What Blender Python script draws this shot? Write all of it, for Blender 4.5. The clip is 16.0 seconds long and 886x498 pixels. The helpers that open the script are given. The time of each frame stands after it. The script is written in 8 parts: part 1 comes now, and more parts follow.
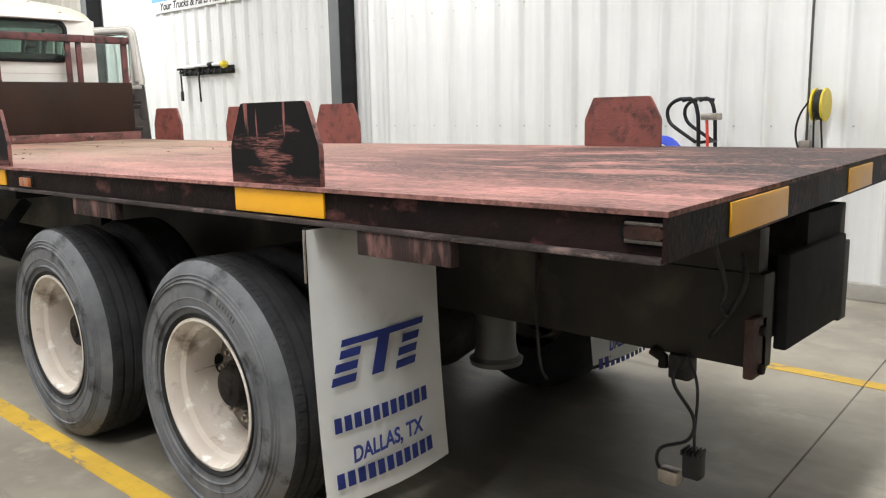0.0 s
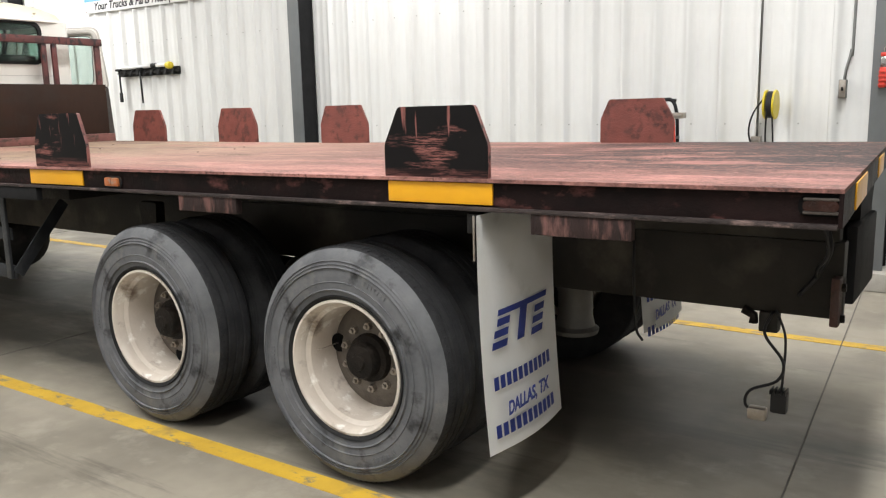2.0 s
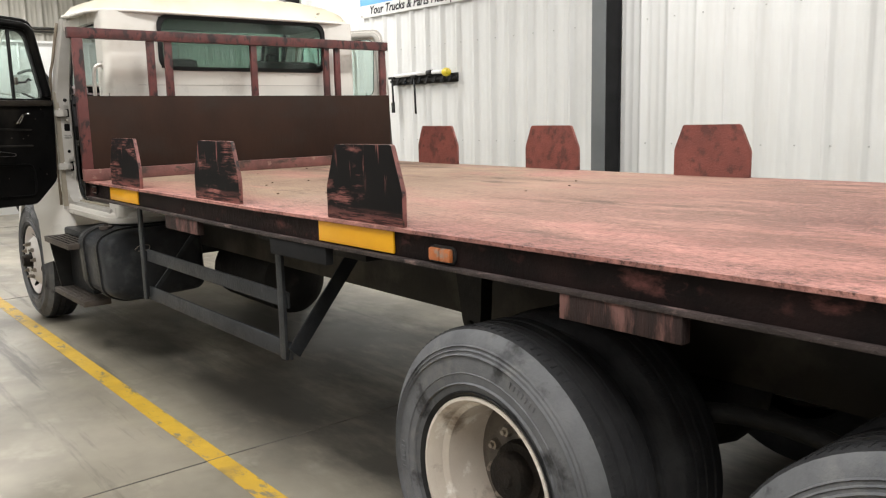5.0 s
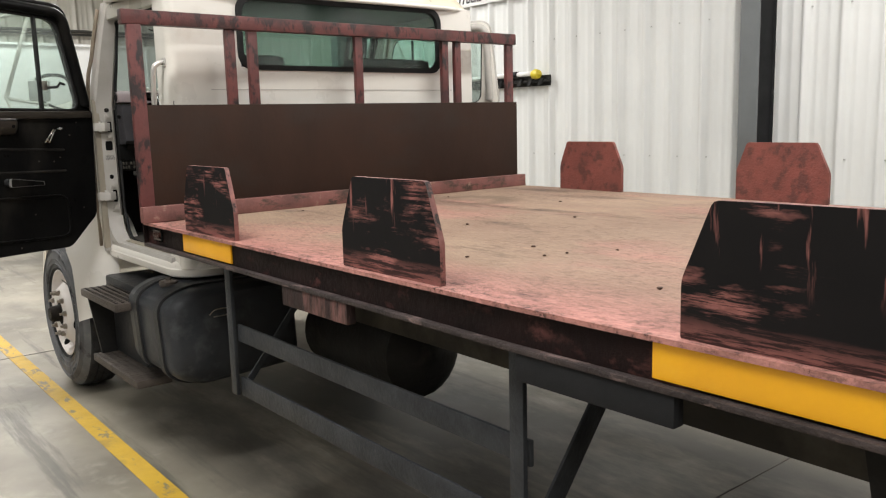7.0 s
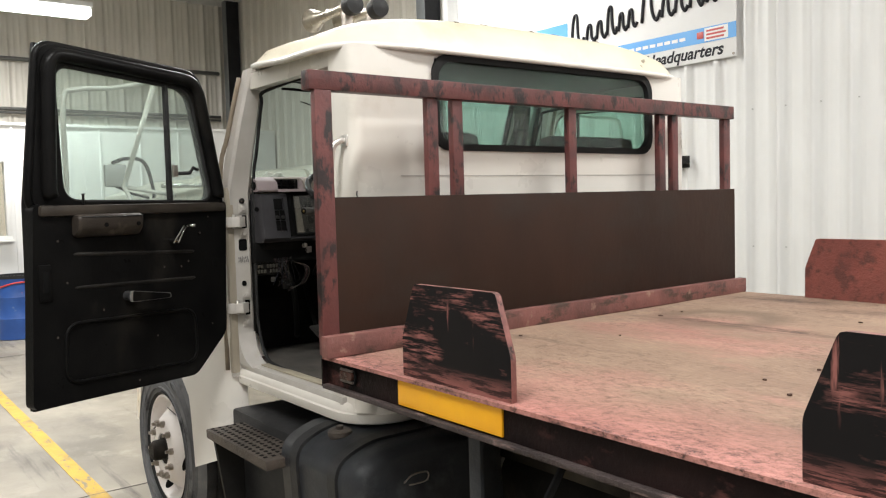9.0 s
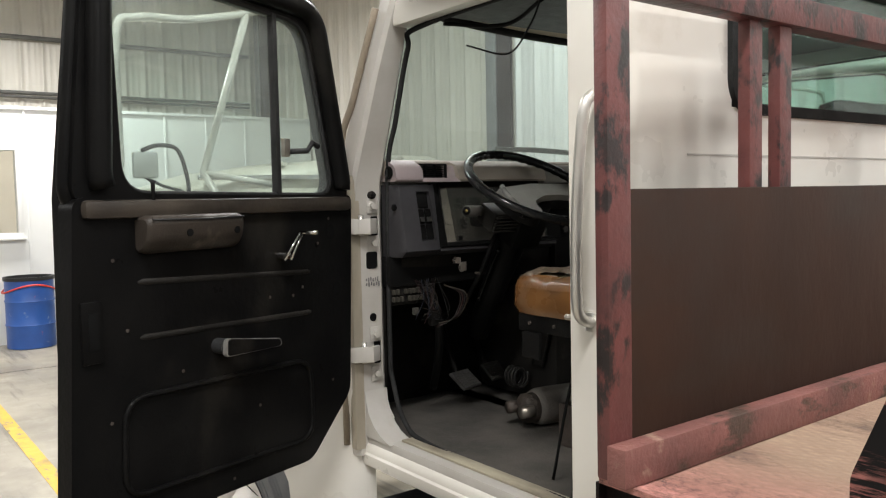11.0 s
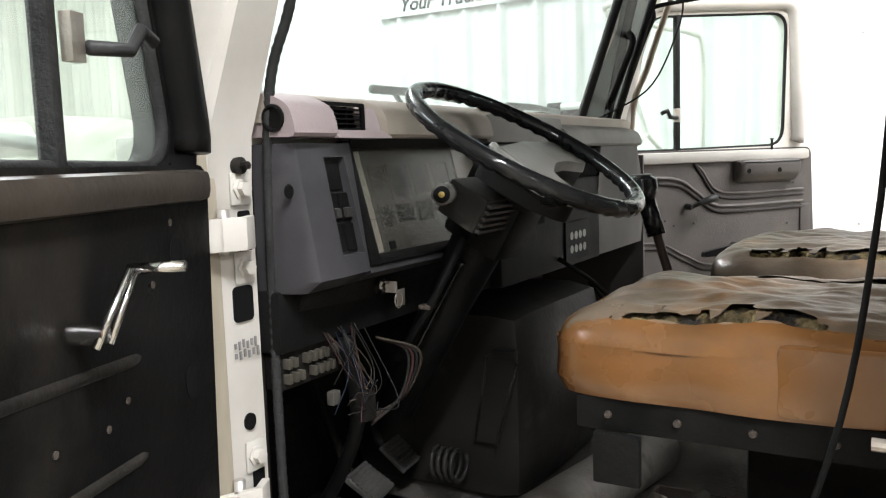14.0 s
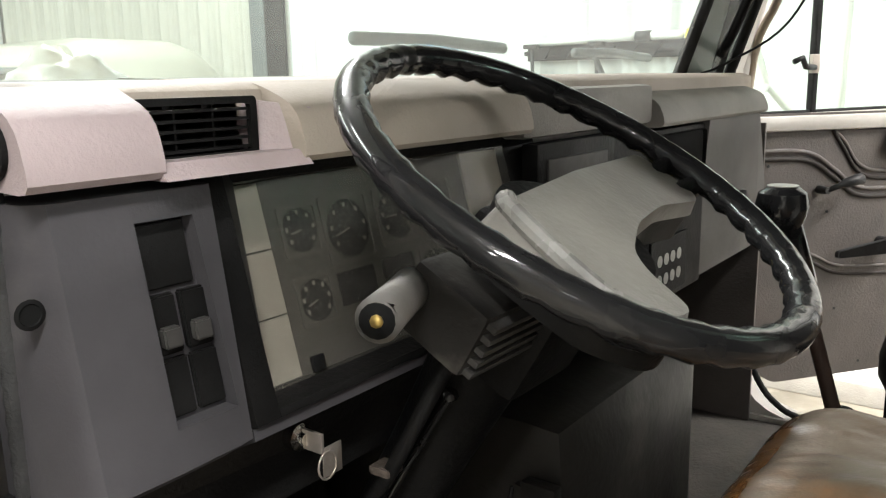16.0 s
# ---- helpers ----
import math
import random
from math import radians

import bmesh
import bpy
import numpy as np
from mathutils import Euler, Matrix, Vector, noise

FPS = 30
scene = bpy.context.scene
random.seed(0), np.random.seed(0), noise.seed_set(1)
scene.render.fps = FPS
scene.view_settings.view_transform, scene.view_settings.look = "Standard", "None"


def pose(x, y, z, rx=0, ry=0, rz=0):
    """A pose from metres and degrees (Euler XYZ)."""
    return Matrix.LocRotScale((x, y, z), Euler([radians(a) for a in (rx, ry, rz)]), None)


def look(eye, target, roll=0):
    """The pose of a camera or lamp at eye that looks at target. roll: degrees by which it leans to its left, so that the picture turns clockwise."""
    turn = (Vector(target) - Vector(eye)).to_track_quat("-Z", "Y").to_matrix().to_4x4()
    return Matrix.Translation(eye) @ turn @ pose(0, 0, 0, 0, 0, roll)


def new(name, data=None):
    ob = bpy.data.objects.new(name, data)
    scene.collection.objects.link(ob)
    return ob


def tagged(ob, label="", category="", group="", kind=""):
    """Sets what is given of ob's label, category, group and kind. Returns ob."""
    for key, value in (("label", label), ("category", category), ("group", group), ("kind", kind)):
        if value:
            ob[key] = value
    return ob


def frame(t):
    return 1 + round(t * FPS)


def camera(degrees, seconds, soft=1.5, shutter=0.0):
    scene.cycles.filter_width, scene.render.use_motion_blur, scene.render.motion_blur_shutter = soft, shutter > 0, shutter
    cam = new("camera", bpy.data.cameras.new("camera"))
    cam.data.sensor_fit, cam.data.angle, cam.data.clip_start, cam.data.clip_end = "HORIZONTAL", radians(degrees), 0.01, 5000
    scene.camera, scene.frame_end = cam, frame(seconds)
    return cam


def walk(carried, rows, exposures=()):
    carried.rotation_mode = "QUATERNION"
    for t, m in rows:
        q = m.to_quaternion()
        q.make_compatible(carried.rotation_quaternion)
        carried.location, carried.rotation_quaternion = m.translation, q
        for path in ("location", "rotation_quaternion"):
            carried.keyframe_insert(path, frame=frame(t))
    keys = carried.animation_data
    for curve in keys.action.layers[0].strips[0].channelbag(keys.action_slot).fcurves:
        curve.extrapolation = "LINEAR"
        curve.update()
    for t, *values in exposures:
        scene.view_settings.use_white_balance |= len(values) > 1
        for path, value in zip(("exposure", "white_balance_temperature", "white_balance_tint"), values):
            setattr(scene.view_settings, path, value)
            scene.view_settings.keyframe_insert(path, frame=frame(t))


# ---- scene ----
cam = camera(56.8, 16.0, 1.2)
PATH = [
    (0, (0.142, 0.157, 1.511), (-1.186, 1.613, 1.168), -1.1),
    (0.5, (0.005, -0.063, 1.506), (-1.128, 1.546, 1.154), -1.1),
    (1, (-0.175, -0.312, 1.494), (-1.24, 1.344, 1.141), -1.1),
    (1.5, (-0.23, -0.565, 1.523), (-1.296, 1.091, 1.173), -1.2),
    (2, (-0.282, -0.719, 1.542), (-1.394, 0.906, 1.192), -1.3),
    (2.5, (-0.384, -0.701, 1.528), (-1.6, 0.849, 1.179), -1.4),
    (3, (-0.549, -0.574, 1.537), (-1.893, 0.868, 1.2), -1.4),
    (3.5, (-0.799, -0.416, 1.545), (-2.274, 0.894, 1.215), -1.4),
    (3.7, (-0.937, -0.352, 1.552), (-2.437, 0.93, 1.225), -1.3),
    (5.8, (-2.629, 0.276, 1.659), (-4.157, 1.524, 1.335), -1.3),
    (6, (-2.822, 0.302, 1.651), (-4.351, 1.551, 1.329), -1.4),
    (6.5, (-3.254, 0.335, 1.682), (-4.79, 1.575, 1.363), -1.5),
    (7, (-3.629, 0.364, 1.69), (-5.166, 1.605, 1.379), -1.5),
    (7.5, (-3.999, 0.363, 1.722), (-5.541, 1.604, 1.433), -1.5),
    (8, (-4.366, 0.314, 1.748), (-5.916, 1.549, 1.476), -1.6),
    (8.5, (-4.649, 0.278, 1.762), (-6.217, 1.503, 1.556), -1.6),
    (9, (-4.998, 0.333, 1.767), (-6.591, 1.537, 1.652), -1.6),
    (9.5, (-5.338, 0.341, 1.77), (-6.956, 1.511, 1.667), -1.6),
    (10, (-5.664, 0.378, 1.767), (-7.292, 1.534, 1.668), -1.6),
    (10.2, (-5.829, 0.41, 1.779), (-7.456, 1.568, 1.673), -1.4),
    (12.3, (-7.12, 0.693, 1.783), (-8.591, 2.041, 1.654), -1.7),
    (12.5, (-7.208, 0.704, 1.772), (-8.638, 2.097, 1.643), -1.7),
    (13, (-7.419, 0.73, 1.761), (-8.723, 2.239, 1.616), -1.7),
    (13.5, (-7.594, 0.825, 1.757), (-8.744, 2.448, 1.557), -1.8),
    (14, (-7.755, 1.017, 1.796), (-8.776, 2.724, 1.579), -1.9),
    (14.5, (-7.917, 1.262, 1.799), (-8.908, 2.982, 1.552), -2.0),
    (15, (-8.007, 1.433, 1.849), (-9.034, 3.119, 1.527), -1.7),
    (15.5, (-8.023, 1.561, 1.876), (-9.092, 3.211, 1.507), -1.6),
    (16, (-8.043, 1.696, 1.906), (-9.208, 3.27, 1.502), -1.1),
]
walk(cam, [(t, look(eye, target, roll)) for t, eye, target, roll in PATH],
     exposures=((0, -0.03, 6250, 10), (1.5, -0.03, 6300, 10), (3.5, -0.14, 6450, 10), (6, -0.2, 6450, 10), (7.5, -0.22, 6450, 10), (8.5, -0.12, 6450, 10), (9.2, -0.1, 6450, 10), (10, -0.12, 6450, 10), (12.5, 0.52, 6250, 10), (13.5, 0.99, 6150, 10), (14.2, 1.14, 6200, 10), (15.0, 1.0, 6300, 10), (15.5, 1.22, 6350, 10), (16, 1.37, 6450, 10)))

# ---- world, lights ----
world = bpy.data.worlds.new("world")
scene.world = world
world.use_nodes = True
world.node_tree.nodes["Background"].inputs[0].default_value = (0.75, 0.8, 0.85, 1)
world.node_tree.nodes["Background"].inputs[1].default_value = 0.05
CEIL = 5.6
LAMPS = [(-17.5, 2.35, 4.66), (-12.5, 0.2, 5.0), (-12.0, 4.6, 5.0), (-6.3, 0.0, 5.0), (-5.8, 4.7, 5.0), (-0.8, -0.6, 5.0), (-0.95, 4.6, 5.0), (-6.0, -5.0, 5.0), (0.5, -5.0, 5.0), (-13.0, -5.0, 5.0)]
LAMP_W = [240, 195, 240, 225, 175, 255, 188, 90, 100, 130]


# ---- materials ----
def nodes_of(name):
    m = bpy.data.materials.new(name)
    m.use_nodes = True
    t = m.node_tree
    return m, t, t.nodes["Principled BSDF"]


def noise_of(t, scale, stretch=(1, 1, 1), detail=5, rough=0.6, shift=0.0):
    co = t.nodes.new("ShaderNodeTexCoord")
    mp = t.nodes.new("ShaderNodeMapping")
    mp.inputs["Scale"].default_value = stretch
    mp.inputs["Location"].default_value = (shift, shift * 0.7, shift * 1.3)
    t.links.new(co.outputs["Object"], mp.inputs["Vector"])
    n = t.nodes.new("ShaderNodeTexNoise")
    n.inputs["Scale"].default_value = scale
    n.inputs["Detail"].default_value = detail
    n.inputs["Roughness"].default_value = rough
    t.links.new(mp.outputs["Vector"], n.inputs["Vector"])
    return n.outputs["Fac"]


def ramp_of(t, fac, lo, hi, a=(0, 0, 0, 1), b=(1, 1, 1, 1)):
    r = t.nodes.new("ShaderNodeValToRGB")
    r.color_ramp.elements[0].position, r.color_ramp.elements[1].position = lo, hi
    r.color_ramp.elements[0].color, r.color_ramp.elements[1].color = a, b
    t.links.new(fac, r.inputs["Fac"])
    return r.outputs["Color"]


def mix_of(t, fac, a, b):
    m = t.nodes.new("ShaderNodeMix")
    m.data_type = "RGBA"
    t.links.new(fac, m.inputs[0])
    for sock, v in ((m.inputs[6], a), (m.inputs[7], b)):
        if isinstance(v, tuple):
            sock.default_value = (*v[:3], 1)
        else:
            t.links.new(v, sock)
    return m.outputs[2]


def mat(name, c1, c2=None, scale=6, rough=0.6, metal=0.0, bump=0.15, bscale=80, stretch=(1, 1, 1), dirt=None, dirt_at=(0.58, 0.72), dscale=3, dstretch=(1, 1, 1), c3=None, c3_at=(0.6, 0.62), c3scale=14, c3stretch=(1, 1, 1), coat=0.0, rvar=0.12, spec=0.5):
    """Two tones by noise, a third in sharp flakes, dirt in soft patches, gloss and relief by finer noise."""
    m, t, b = nodes_of(name)
    c2 = c2 or tuple(x * 0.8 for x in c1)
    col = mix_of(t, ramp_of(t, noise_of(t, scale, stretch), 0.35, 0.68), c1, c2)
    if c3:
        col = mix_of(t, ramp_of(t, noise_of(t, c3scale, c3stretch, 7, 0.65, 3.1), *c3_at), col, c3)
    if dirt:
        col = mix_of(t, ramp_of(t, noise_of(t, dscale, dstretch, 6, 0.6, 7.7), *dirt_at), col, dirt)
    t.links.new(col, b.inputs["Base Color"])
    r = t.nodes.new("ShaderNodeMapRange")
    r.inputs["To Min"].default_value, r.inputs["To Max"].default_value = max(0.03, rough - rvar), min(1, rough + rvar)
    fine = noise_of(t, bscale, stretch, 4, 0.6, 1.7)
    t.links.new(noise_of(t, scale * 2.3, stretch, 4, 0.6, 5.0), r.inputs["Value"])
    t.links.new(r.outputs[0], b.inputs["Roughness"])
    b.inputs["Metallic"].default_value = metal
    b.inputs["Specular IOR Level"].default_value = spec if max(c1) > 0.06 else 0.07 if max(c1) < 0.02 else 0.18
    b.inputs["Coat Weight"].default_value = coat
    if bump:
        bp = t.nodes.new("ShaderNodeBump")
        bp.inputs["Strength"].default_value = bump
        bp.inputs["Distance"].default_value = 0.01
        t.links.new(fine, bp.inputs["Height"])
        t.links.new(bp.outputs[0], b.inputs["Normal"])
    return m


def glass(name, tint, gloss=0.03, dust=0.0, dust_colour=(0.6, 0.62, 0.6)):
    """A clear pane: tinted, more glossy at a slant, with a film of dust in patches."""
    m, t, b = nodes_of(name)
    t.nodes.remove(b)
    out = t.nodes["Material Output"]
    tr, gl, lw, pw, mx = (t.nodes.new(n) for n in ("ShaderNodeBsdfTransparent", "ShaderNodeBsdfGlossy", "ShaderNodeLayerWeight", "ShaderNodeMath", "ShaderNodeMixShader"))
    tr.inputs[0].default_value = (*tint, 1)
    gl.inputs["Roughness"].default_value = gloss
    pw.operation = "MULTIPLY_ADD"
    p4 = t.nodes.new("ShaderNodeMath")
    p4.operation = "POWER"
    p4.inputs[1].default_value = 4.0
    t.links.new(lw.outputs["Facing"], p4.inputs[0])
    t.links.new(p4.outputs[0], pw.inputs[0])
    pw.inputs[1].default_value, pw.inputs[2].default_value = 0.5, 0.04
    t.links.new(pw.outputs[0], mx.inputs[0])
    t.links.new(tr.outputs[0], mx.inputs[1])
    t.links.new(gl.outputs[0], mx.inputs[2])
    last = mx
    if dust:
        df, tl, ad, m2, sc = (t.nodes.new(n) for n in ("ShaderNodeBsdfDiffuse", "ShaderNodeBsdfTranslucent", "ShaderNodeMixShader", "ShaderNodeMixShader", "ShaderNodeMath"))
        for s in (df, tl):
            s.inputs[0].default_value = (*dust_colour, 1)
        t.links.new(df.outputs[0], ad.inputs[1])
        t.links.new(tl.outputs[0], ad.inputs[2])
        sc.operation = "MULTIPLY"
        sc.inputs[1].default_value = dust * 2
        t.links.new(noise_of(t, 3, (1, 1, 1), 6, 0.65, 2.0), sc.inputs[0])
        t.links.new(sc.outputs[0], m2.inputs[0])
        t.links.new(mx.outputs[0], m2.inputs[1])
        t.links.new(ad.outputs[0], m2.inputs[2])
        last = m2
    t.links.new(last.outputs[0], out.inputs["Surface"])
    return m


def lit(name, colour, strength):
    m, t, b = nodes_of(name)
    b.inputs["Base Color"].default_value = (0.8, 0.8, 0.8, 1)
    b.inputs["Emission Color"].default_value = (*colour, 1)
    b.inputs["Emission Strength"].default_value = strength
    return m




def shop_floor():
    """Concrete, mottled and dusty, with tyre dirt, oily stains and truck shade painted into the parking bay and dark
    drag marks along it.
    """
    m, t, b = nodes_of("concrete")
    co = t.nodes.new("ShaderNodeTexCoord")
    sx = t.nodes.new("ShaderNodeSeparateXYZ")
    t.links.new(co.outputs["Object"], sx.inputs[0])

    def along(lo, hi, sock):
        r = t.nodes.new("ShaderNodeMapRange")
        r.inputs["From Min"].default_value, r.inputs["From Max"].default_value = lo, hi
        t.links.new(sx.outputs[sock], r.inputs["Value"])
        return r.outputs[0]

    def calc(op, x, y):
        n = t.nodes.new("ShaderNodeMath")
        n.operation, n.use_clamp = op, True
        for s, v in zip(n.inputs, (x, y)):
            if isinstance(v, (int, float)):
                s.default_value = v
            else:
                t.links.new(v, s)
        return n.outputs[0]

    col = mix_of(t, ramp_of(t, noise_of(t, 0.9), 0.35, 0.68), (0.37, 0.333, 0.27), (0.18, 0.161, 0.13))
    col = mix_of(t, ramp_of(t, noise_of(t, 3, (1, 1, 1), 7, 0.65, 3.1), 0.54, 0.78), col, (0.43, 0.392, 0.325))
    col = mix_of(t, ramp_of(t, noise_of(t, 0.75, (0.6, 1.2, 1), 6, 0.6, 7.7), 0.54, 0.72), col, (0.1, 0.091, 0.076))
    # Stains plus an even tint that paints the truck's shade into the bay.
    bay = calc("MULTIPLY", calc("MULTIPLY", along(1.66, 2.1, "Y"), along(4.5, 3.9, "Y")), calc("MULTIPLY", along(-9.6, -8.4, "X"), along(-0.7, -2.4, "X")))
    stain_shade = ramp_of(t, noise_of(t, 1.1, (0.5, 1.3, 1), 8, 0.68, 20.0), 0.36, 0.54)
    col = mix_of(t, calc("MULTIPLY", bay, calc("ADD", calc("MULTIPLY", stain_shade, 0.7), 0.22)), col, (0.06, 0.055, 0.047))
    drag = calc("MULTIPLY", ramp_of(t, noise_of(t, 2.2, (0.18, 2.4, 1), 8, 0.7, 31.0), 0.56, 0.66), calc("MULTIPLY", along(0.4, 1.3, "Y"), along(4.9, 4.3, "Y")))
    col = mix_of(t, calc("MULTIPLY", drag, 0.75), col, (0.09, 0.082, 0.07))
    t.links.new(col, b.inputs["Base Color"])
    r = t.nodes.new("ShaderNodeMapRange")
    r.inputs["To Min"].default_value, r.inputs["To Max"].default_value = 0.28, 0.6
    t.links.new(noise_of(t, 2.0, (1, 1, 1), 5, 0.6, 5.0), r.inputs["Value"])
    t.links.new(r.outputs[0], b.inputs["Roughness"])
    b.inputs["Specular IOR Level"].default_value = 0.4
    bp = t.nodes.new("ShaderNodeBump")
    bp.inputs["Strength"].default_value, bp.inputs["Distance"].default_value = 0.06, 0.01
    t.links.new(noise_of(t, 120, (1, 1, 1), 4, 0.6, 1.7), bp.inputs["Height"])
    t.links.new(bp.outputs[0], b.inputs["Normal"])
    return m


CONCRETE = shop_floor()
KERB = mat("kerb_concrete", (0.42, 0.4, 0.36), (0.33, 0.31, 0.28), 5, 0.9, bump=0.5)
YELLOW_LINE = mat("line_paint", (0.66, 0.42, 0.04), (0.55, 0.34, 0.04), 6, 0.55, c3=(0.25, 0.21, 0.14), c3_at=(0.57, 0.63), c3scale=11, c3stretch=(0.6, 1.4, 1), dirt=(0.3, 0.21, 0.08), dirt_at=(0.56, 0.72), dscale=4)
WALL_WHITE = mat("white_wall_steel", (0.72, 0.72, 0.71), (0.67, 0.67, 0.66), 1.2, 0.4, bump=0.03, bscale=30, dirt=(0.58, 0.57, 0.55), dirt_at=(0.56, 0.8), dscale=0.8, dstretch=(2.5, 2.5, 0.25))
WALL_TAUPE = mat("taupe_wall_steel", (0.6, 0.57, 0.51), (0.54, 0.515, 0.455), 1.2, 0.5, bump=0.03, bscale=30, dstretch=(2, 2, 0.3))
CEILING = mat("ceiling_sheet", (0.7, 0.7, 0.68), None, 1, 0.8)
COLUMN = mat("grey_column_paint", (0.145, 0.155, 0.16), (0.12, 0.128, 0.13), 3, 0.5, bump=0.05)
# Near-black for rear brackets and a pocket, and the column webs' painted shade.
BLACK_AND_SHADE = mat("black_steel_and_shade", (0.016, 0.016, 0.017), (0.024, 0.024, 0.025), 5, 0.7, bump=0.1)
SCREW = mat("screw_steel", (0.5, 0.5, 0.48), None, 30, 0.4, 0.7, 0)
def deck_paint():
    """Worn red paint: tan and dusty towards the cab, black rubber marks towards the rear, fine scuffs all over."""
    m, t, b = nodes_of("worn_deck_paint")
    co = t.nodes.new("ShaderNodeTexCoord")
    sx = t.nodes.new("ShaderNodeSeparateXYZ")
    t.links.new(co.outputs["Object"], sx.inputs[0])

    def along(lo, hi, sock="X"):
        r = t.nodes.new("ShaderNodeMapRange")
        r.inputs["From Min"].default_value, r.inputs["From Max"].default_value = lo, hi
        t.links.new(sx.outputs[sock], r.inputs["Value"])
        return r.outputs[0]

    def calc(op, x, y):
        n = t.nodes.new("ShaderNodeMath")
        n.operation = op
        n.use_clamp = True
        for s, v in zip(n.inputs, (x, y)):
            if isinstance(v, (int, float)):
                s.default_value = v
            else:
                t.links.new(v, s)
        return n.outputs[0]

    # worn tread pattern: cells in rows at 45 degrees
    v = t.nodes.new("ShaderNodeTexVoronoi")
    v.inputs["Scale"].default_value = 30
    mp = t.nodes.new("ShaderNodeMapping")
    mp.inputs["Rotation"].default_value = (0, 0, radians(45))
    mp.inputs["Scale"].default_value = (1, 2.2, 1)
    t.links.new(co.outputs["Object"], mp.inputs["Vector"])
    t.links.new(mp.outputs["Vector"], v.inputs["Vector"])
    v.inputs["Randomness"].default_value = 0.35
    pit = ramp_of(t, v.outputs["Distance"], 0.3, 0.62)
    red = mix_of(t, ramp_of(t, noise_of(t, 3.0, (0.5, 1.3, 1), 8, 0.7), 0.4, 0.62), (0.57, 0.265, 0.225), (0.39, 0.17, 0.142))
    red = mix_of(t, ramp_of(t, noise_of(t, 48, (1, 1, 1), 6, 0.8, 2.0), 0.48, 0.72), red, (0.2, 0.085, 0.072))
    tan = mix_of(t, ramp_of(t, noise_of(t, 2.4, (0.6, 1.0, 1), 7, 0.65, 9.0), 0.36, 0.66), (0.37, 0.262, 0.185), (0.27, 0.178, 0.128))
    dust = calc("MULTIPLY", along(-2.2, -5.5), calc("MULTIPLY", along(1.7, 2.0, "Y"), ramp_of(t, noise_of(t, 1.5, (0.7, 1.2, 1), 6, 0.65, 4.0), 0.22, 0.48)))
    col = mix_of(t, dust, red, tan)
    col = mix_of(t, calc("MULTIPLY", pit, 0.22), col, (0.09, 0.05, 0.043))
    # black rubber: skid bands lengthwise, broken by the tread, heavier at the tail
    reach = calc("ADD", calc("MULTIPLY", along(-4.6, -1.2), calc("ADD", along(1.95, 3.0, "Y"), 0.4)), 0.1)
    skid = ramp_of(t, noise_of(t, 2.3, (0.42, 1.6, 1), 8, 0.75, 6.0), 0.42, 0.5)
    grain = ramp_of(t, noise_of(t, 50, (1, 1, 1), 5, 0.8, 12.0), 0.38, 0.52)
    rub = calc("MULTIPLY", calc("MULTIPLY", reach, skid), calc("ADD", calc("MULTIPLY", grain, 0.8), 0.3))
    col = mix_of(t, rub, col, (0.02, 0.018, 0.018))
    patch = calc("MULTIPLY", calc("MULTIPLY", ramp_of(t, noise_of(t, 1.2, (0.7, 1.1, 1), 8, 0.72, 15.0), 0.42, 0.54), along(-2.9, -1.6)), calc("MULTIPLY", along(2.0, 2.7, "Y"), calc("ADD", calc("MULTIPLY", grain, 0.8), 0.25)))
    col = mix_of(t, patch, col, (0.018, 0.016, 0.016))
    col = mix_of(t, calc("MULTIPLY", ramp_of(t, noise_of(t, 1.6, (0.5, 1.8, 1), 8, 0.7, 11.0), 0.57, 0.68), calc("ADD", grain, 0.3)), col, (0.07, 0.045, 0.036))
    # grit and chipped tread in drifts
    chips = ramp_of(t, noise_of(t, 30, (0.9, 1.3, 1), 8, 0.9, 21.0), 0.5, 0.6)
    drift = ramp_of(t, noise_of(t, 2.1, (0.8, 1.1, 1), 7, 0.7, 23.0), 0.41, 0.56)
    col = mix_of(t, calc("MULTIPLY", calc("MULTIPLY", chips, drift), 0.62), col, (0.065, 0.038, 0.031))
    crust = calc("MULTIPLY", along(1.86, 1.68, "Y"), ramp_of(t, noise_of(t, 9, (0.8, 1.2, 1), 8, 0.75, 27.0), 0.46, 0.56))
    col = mix_of(t, calc("MULTIPLY", crust, calc("ADD", chips, 0.25)), col, (0.05, 0.028, 0.024))
    # a round oil stain with a paler middle
    off = t.nodes.new("ShaderNodeVectorMath")
    off.operation = "SUBTRACT"
    off.inputs[1].default_value = (-7.0, 3.26, 1.256)
    size = t.nodes.new("ShaderNodeVectorMath")
    size.operation = "LENGTH"
    t.links.new(co.outputs["Object"], off.inputs[0])
    t.links.new(off.outputs[0], size.inputs[0])
    wob = calc("MULTIPLY", noise_of(t, 7, (1, 1, 1), 5, 0.6, 1.0), 0.16)
    far = calc("ADD", size.outputs["Value"], wob)
    ring = calc("MULTIPLY", ramp_of(t, far, 0.2, 0.27), calc("SUBTRACT", 1.0, ramp_of(t, far, 0.3, 0.4)))
    col = mix_of(t, calc("MULTIPLY", ring, 0.55), col, (0.12, 0.085, 0.062))
    t.links.new(col, b.inputs["Base Color"])
    b.inputs["Roughness"].default_value = 0.72
    b.inputs["Specular IOR Level"].default_value = 0.3
    b1, b2 = t.nodes.new("ShaderNodeBump"), t.nodes.new("ShaderNodeBump")
    b1.inputs["Strength"].default_value, b1.inputs["Distance"].default_value = 0.35, 0.004
    b2.inputs["Strength"].default_value, b2.inputs["Distance"].default_value = 0.6, 0.006
    t.links.new(v.outputs["Distance"], b1.inputs["Height"])
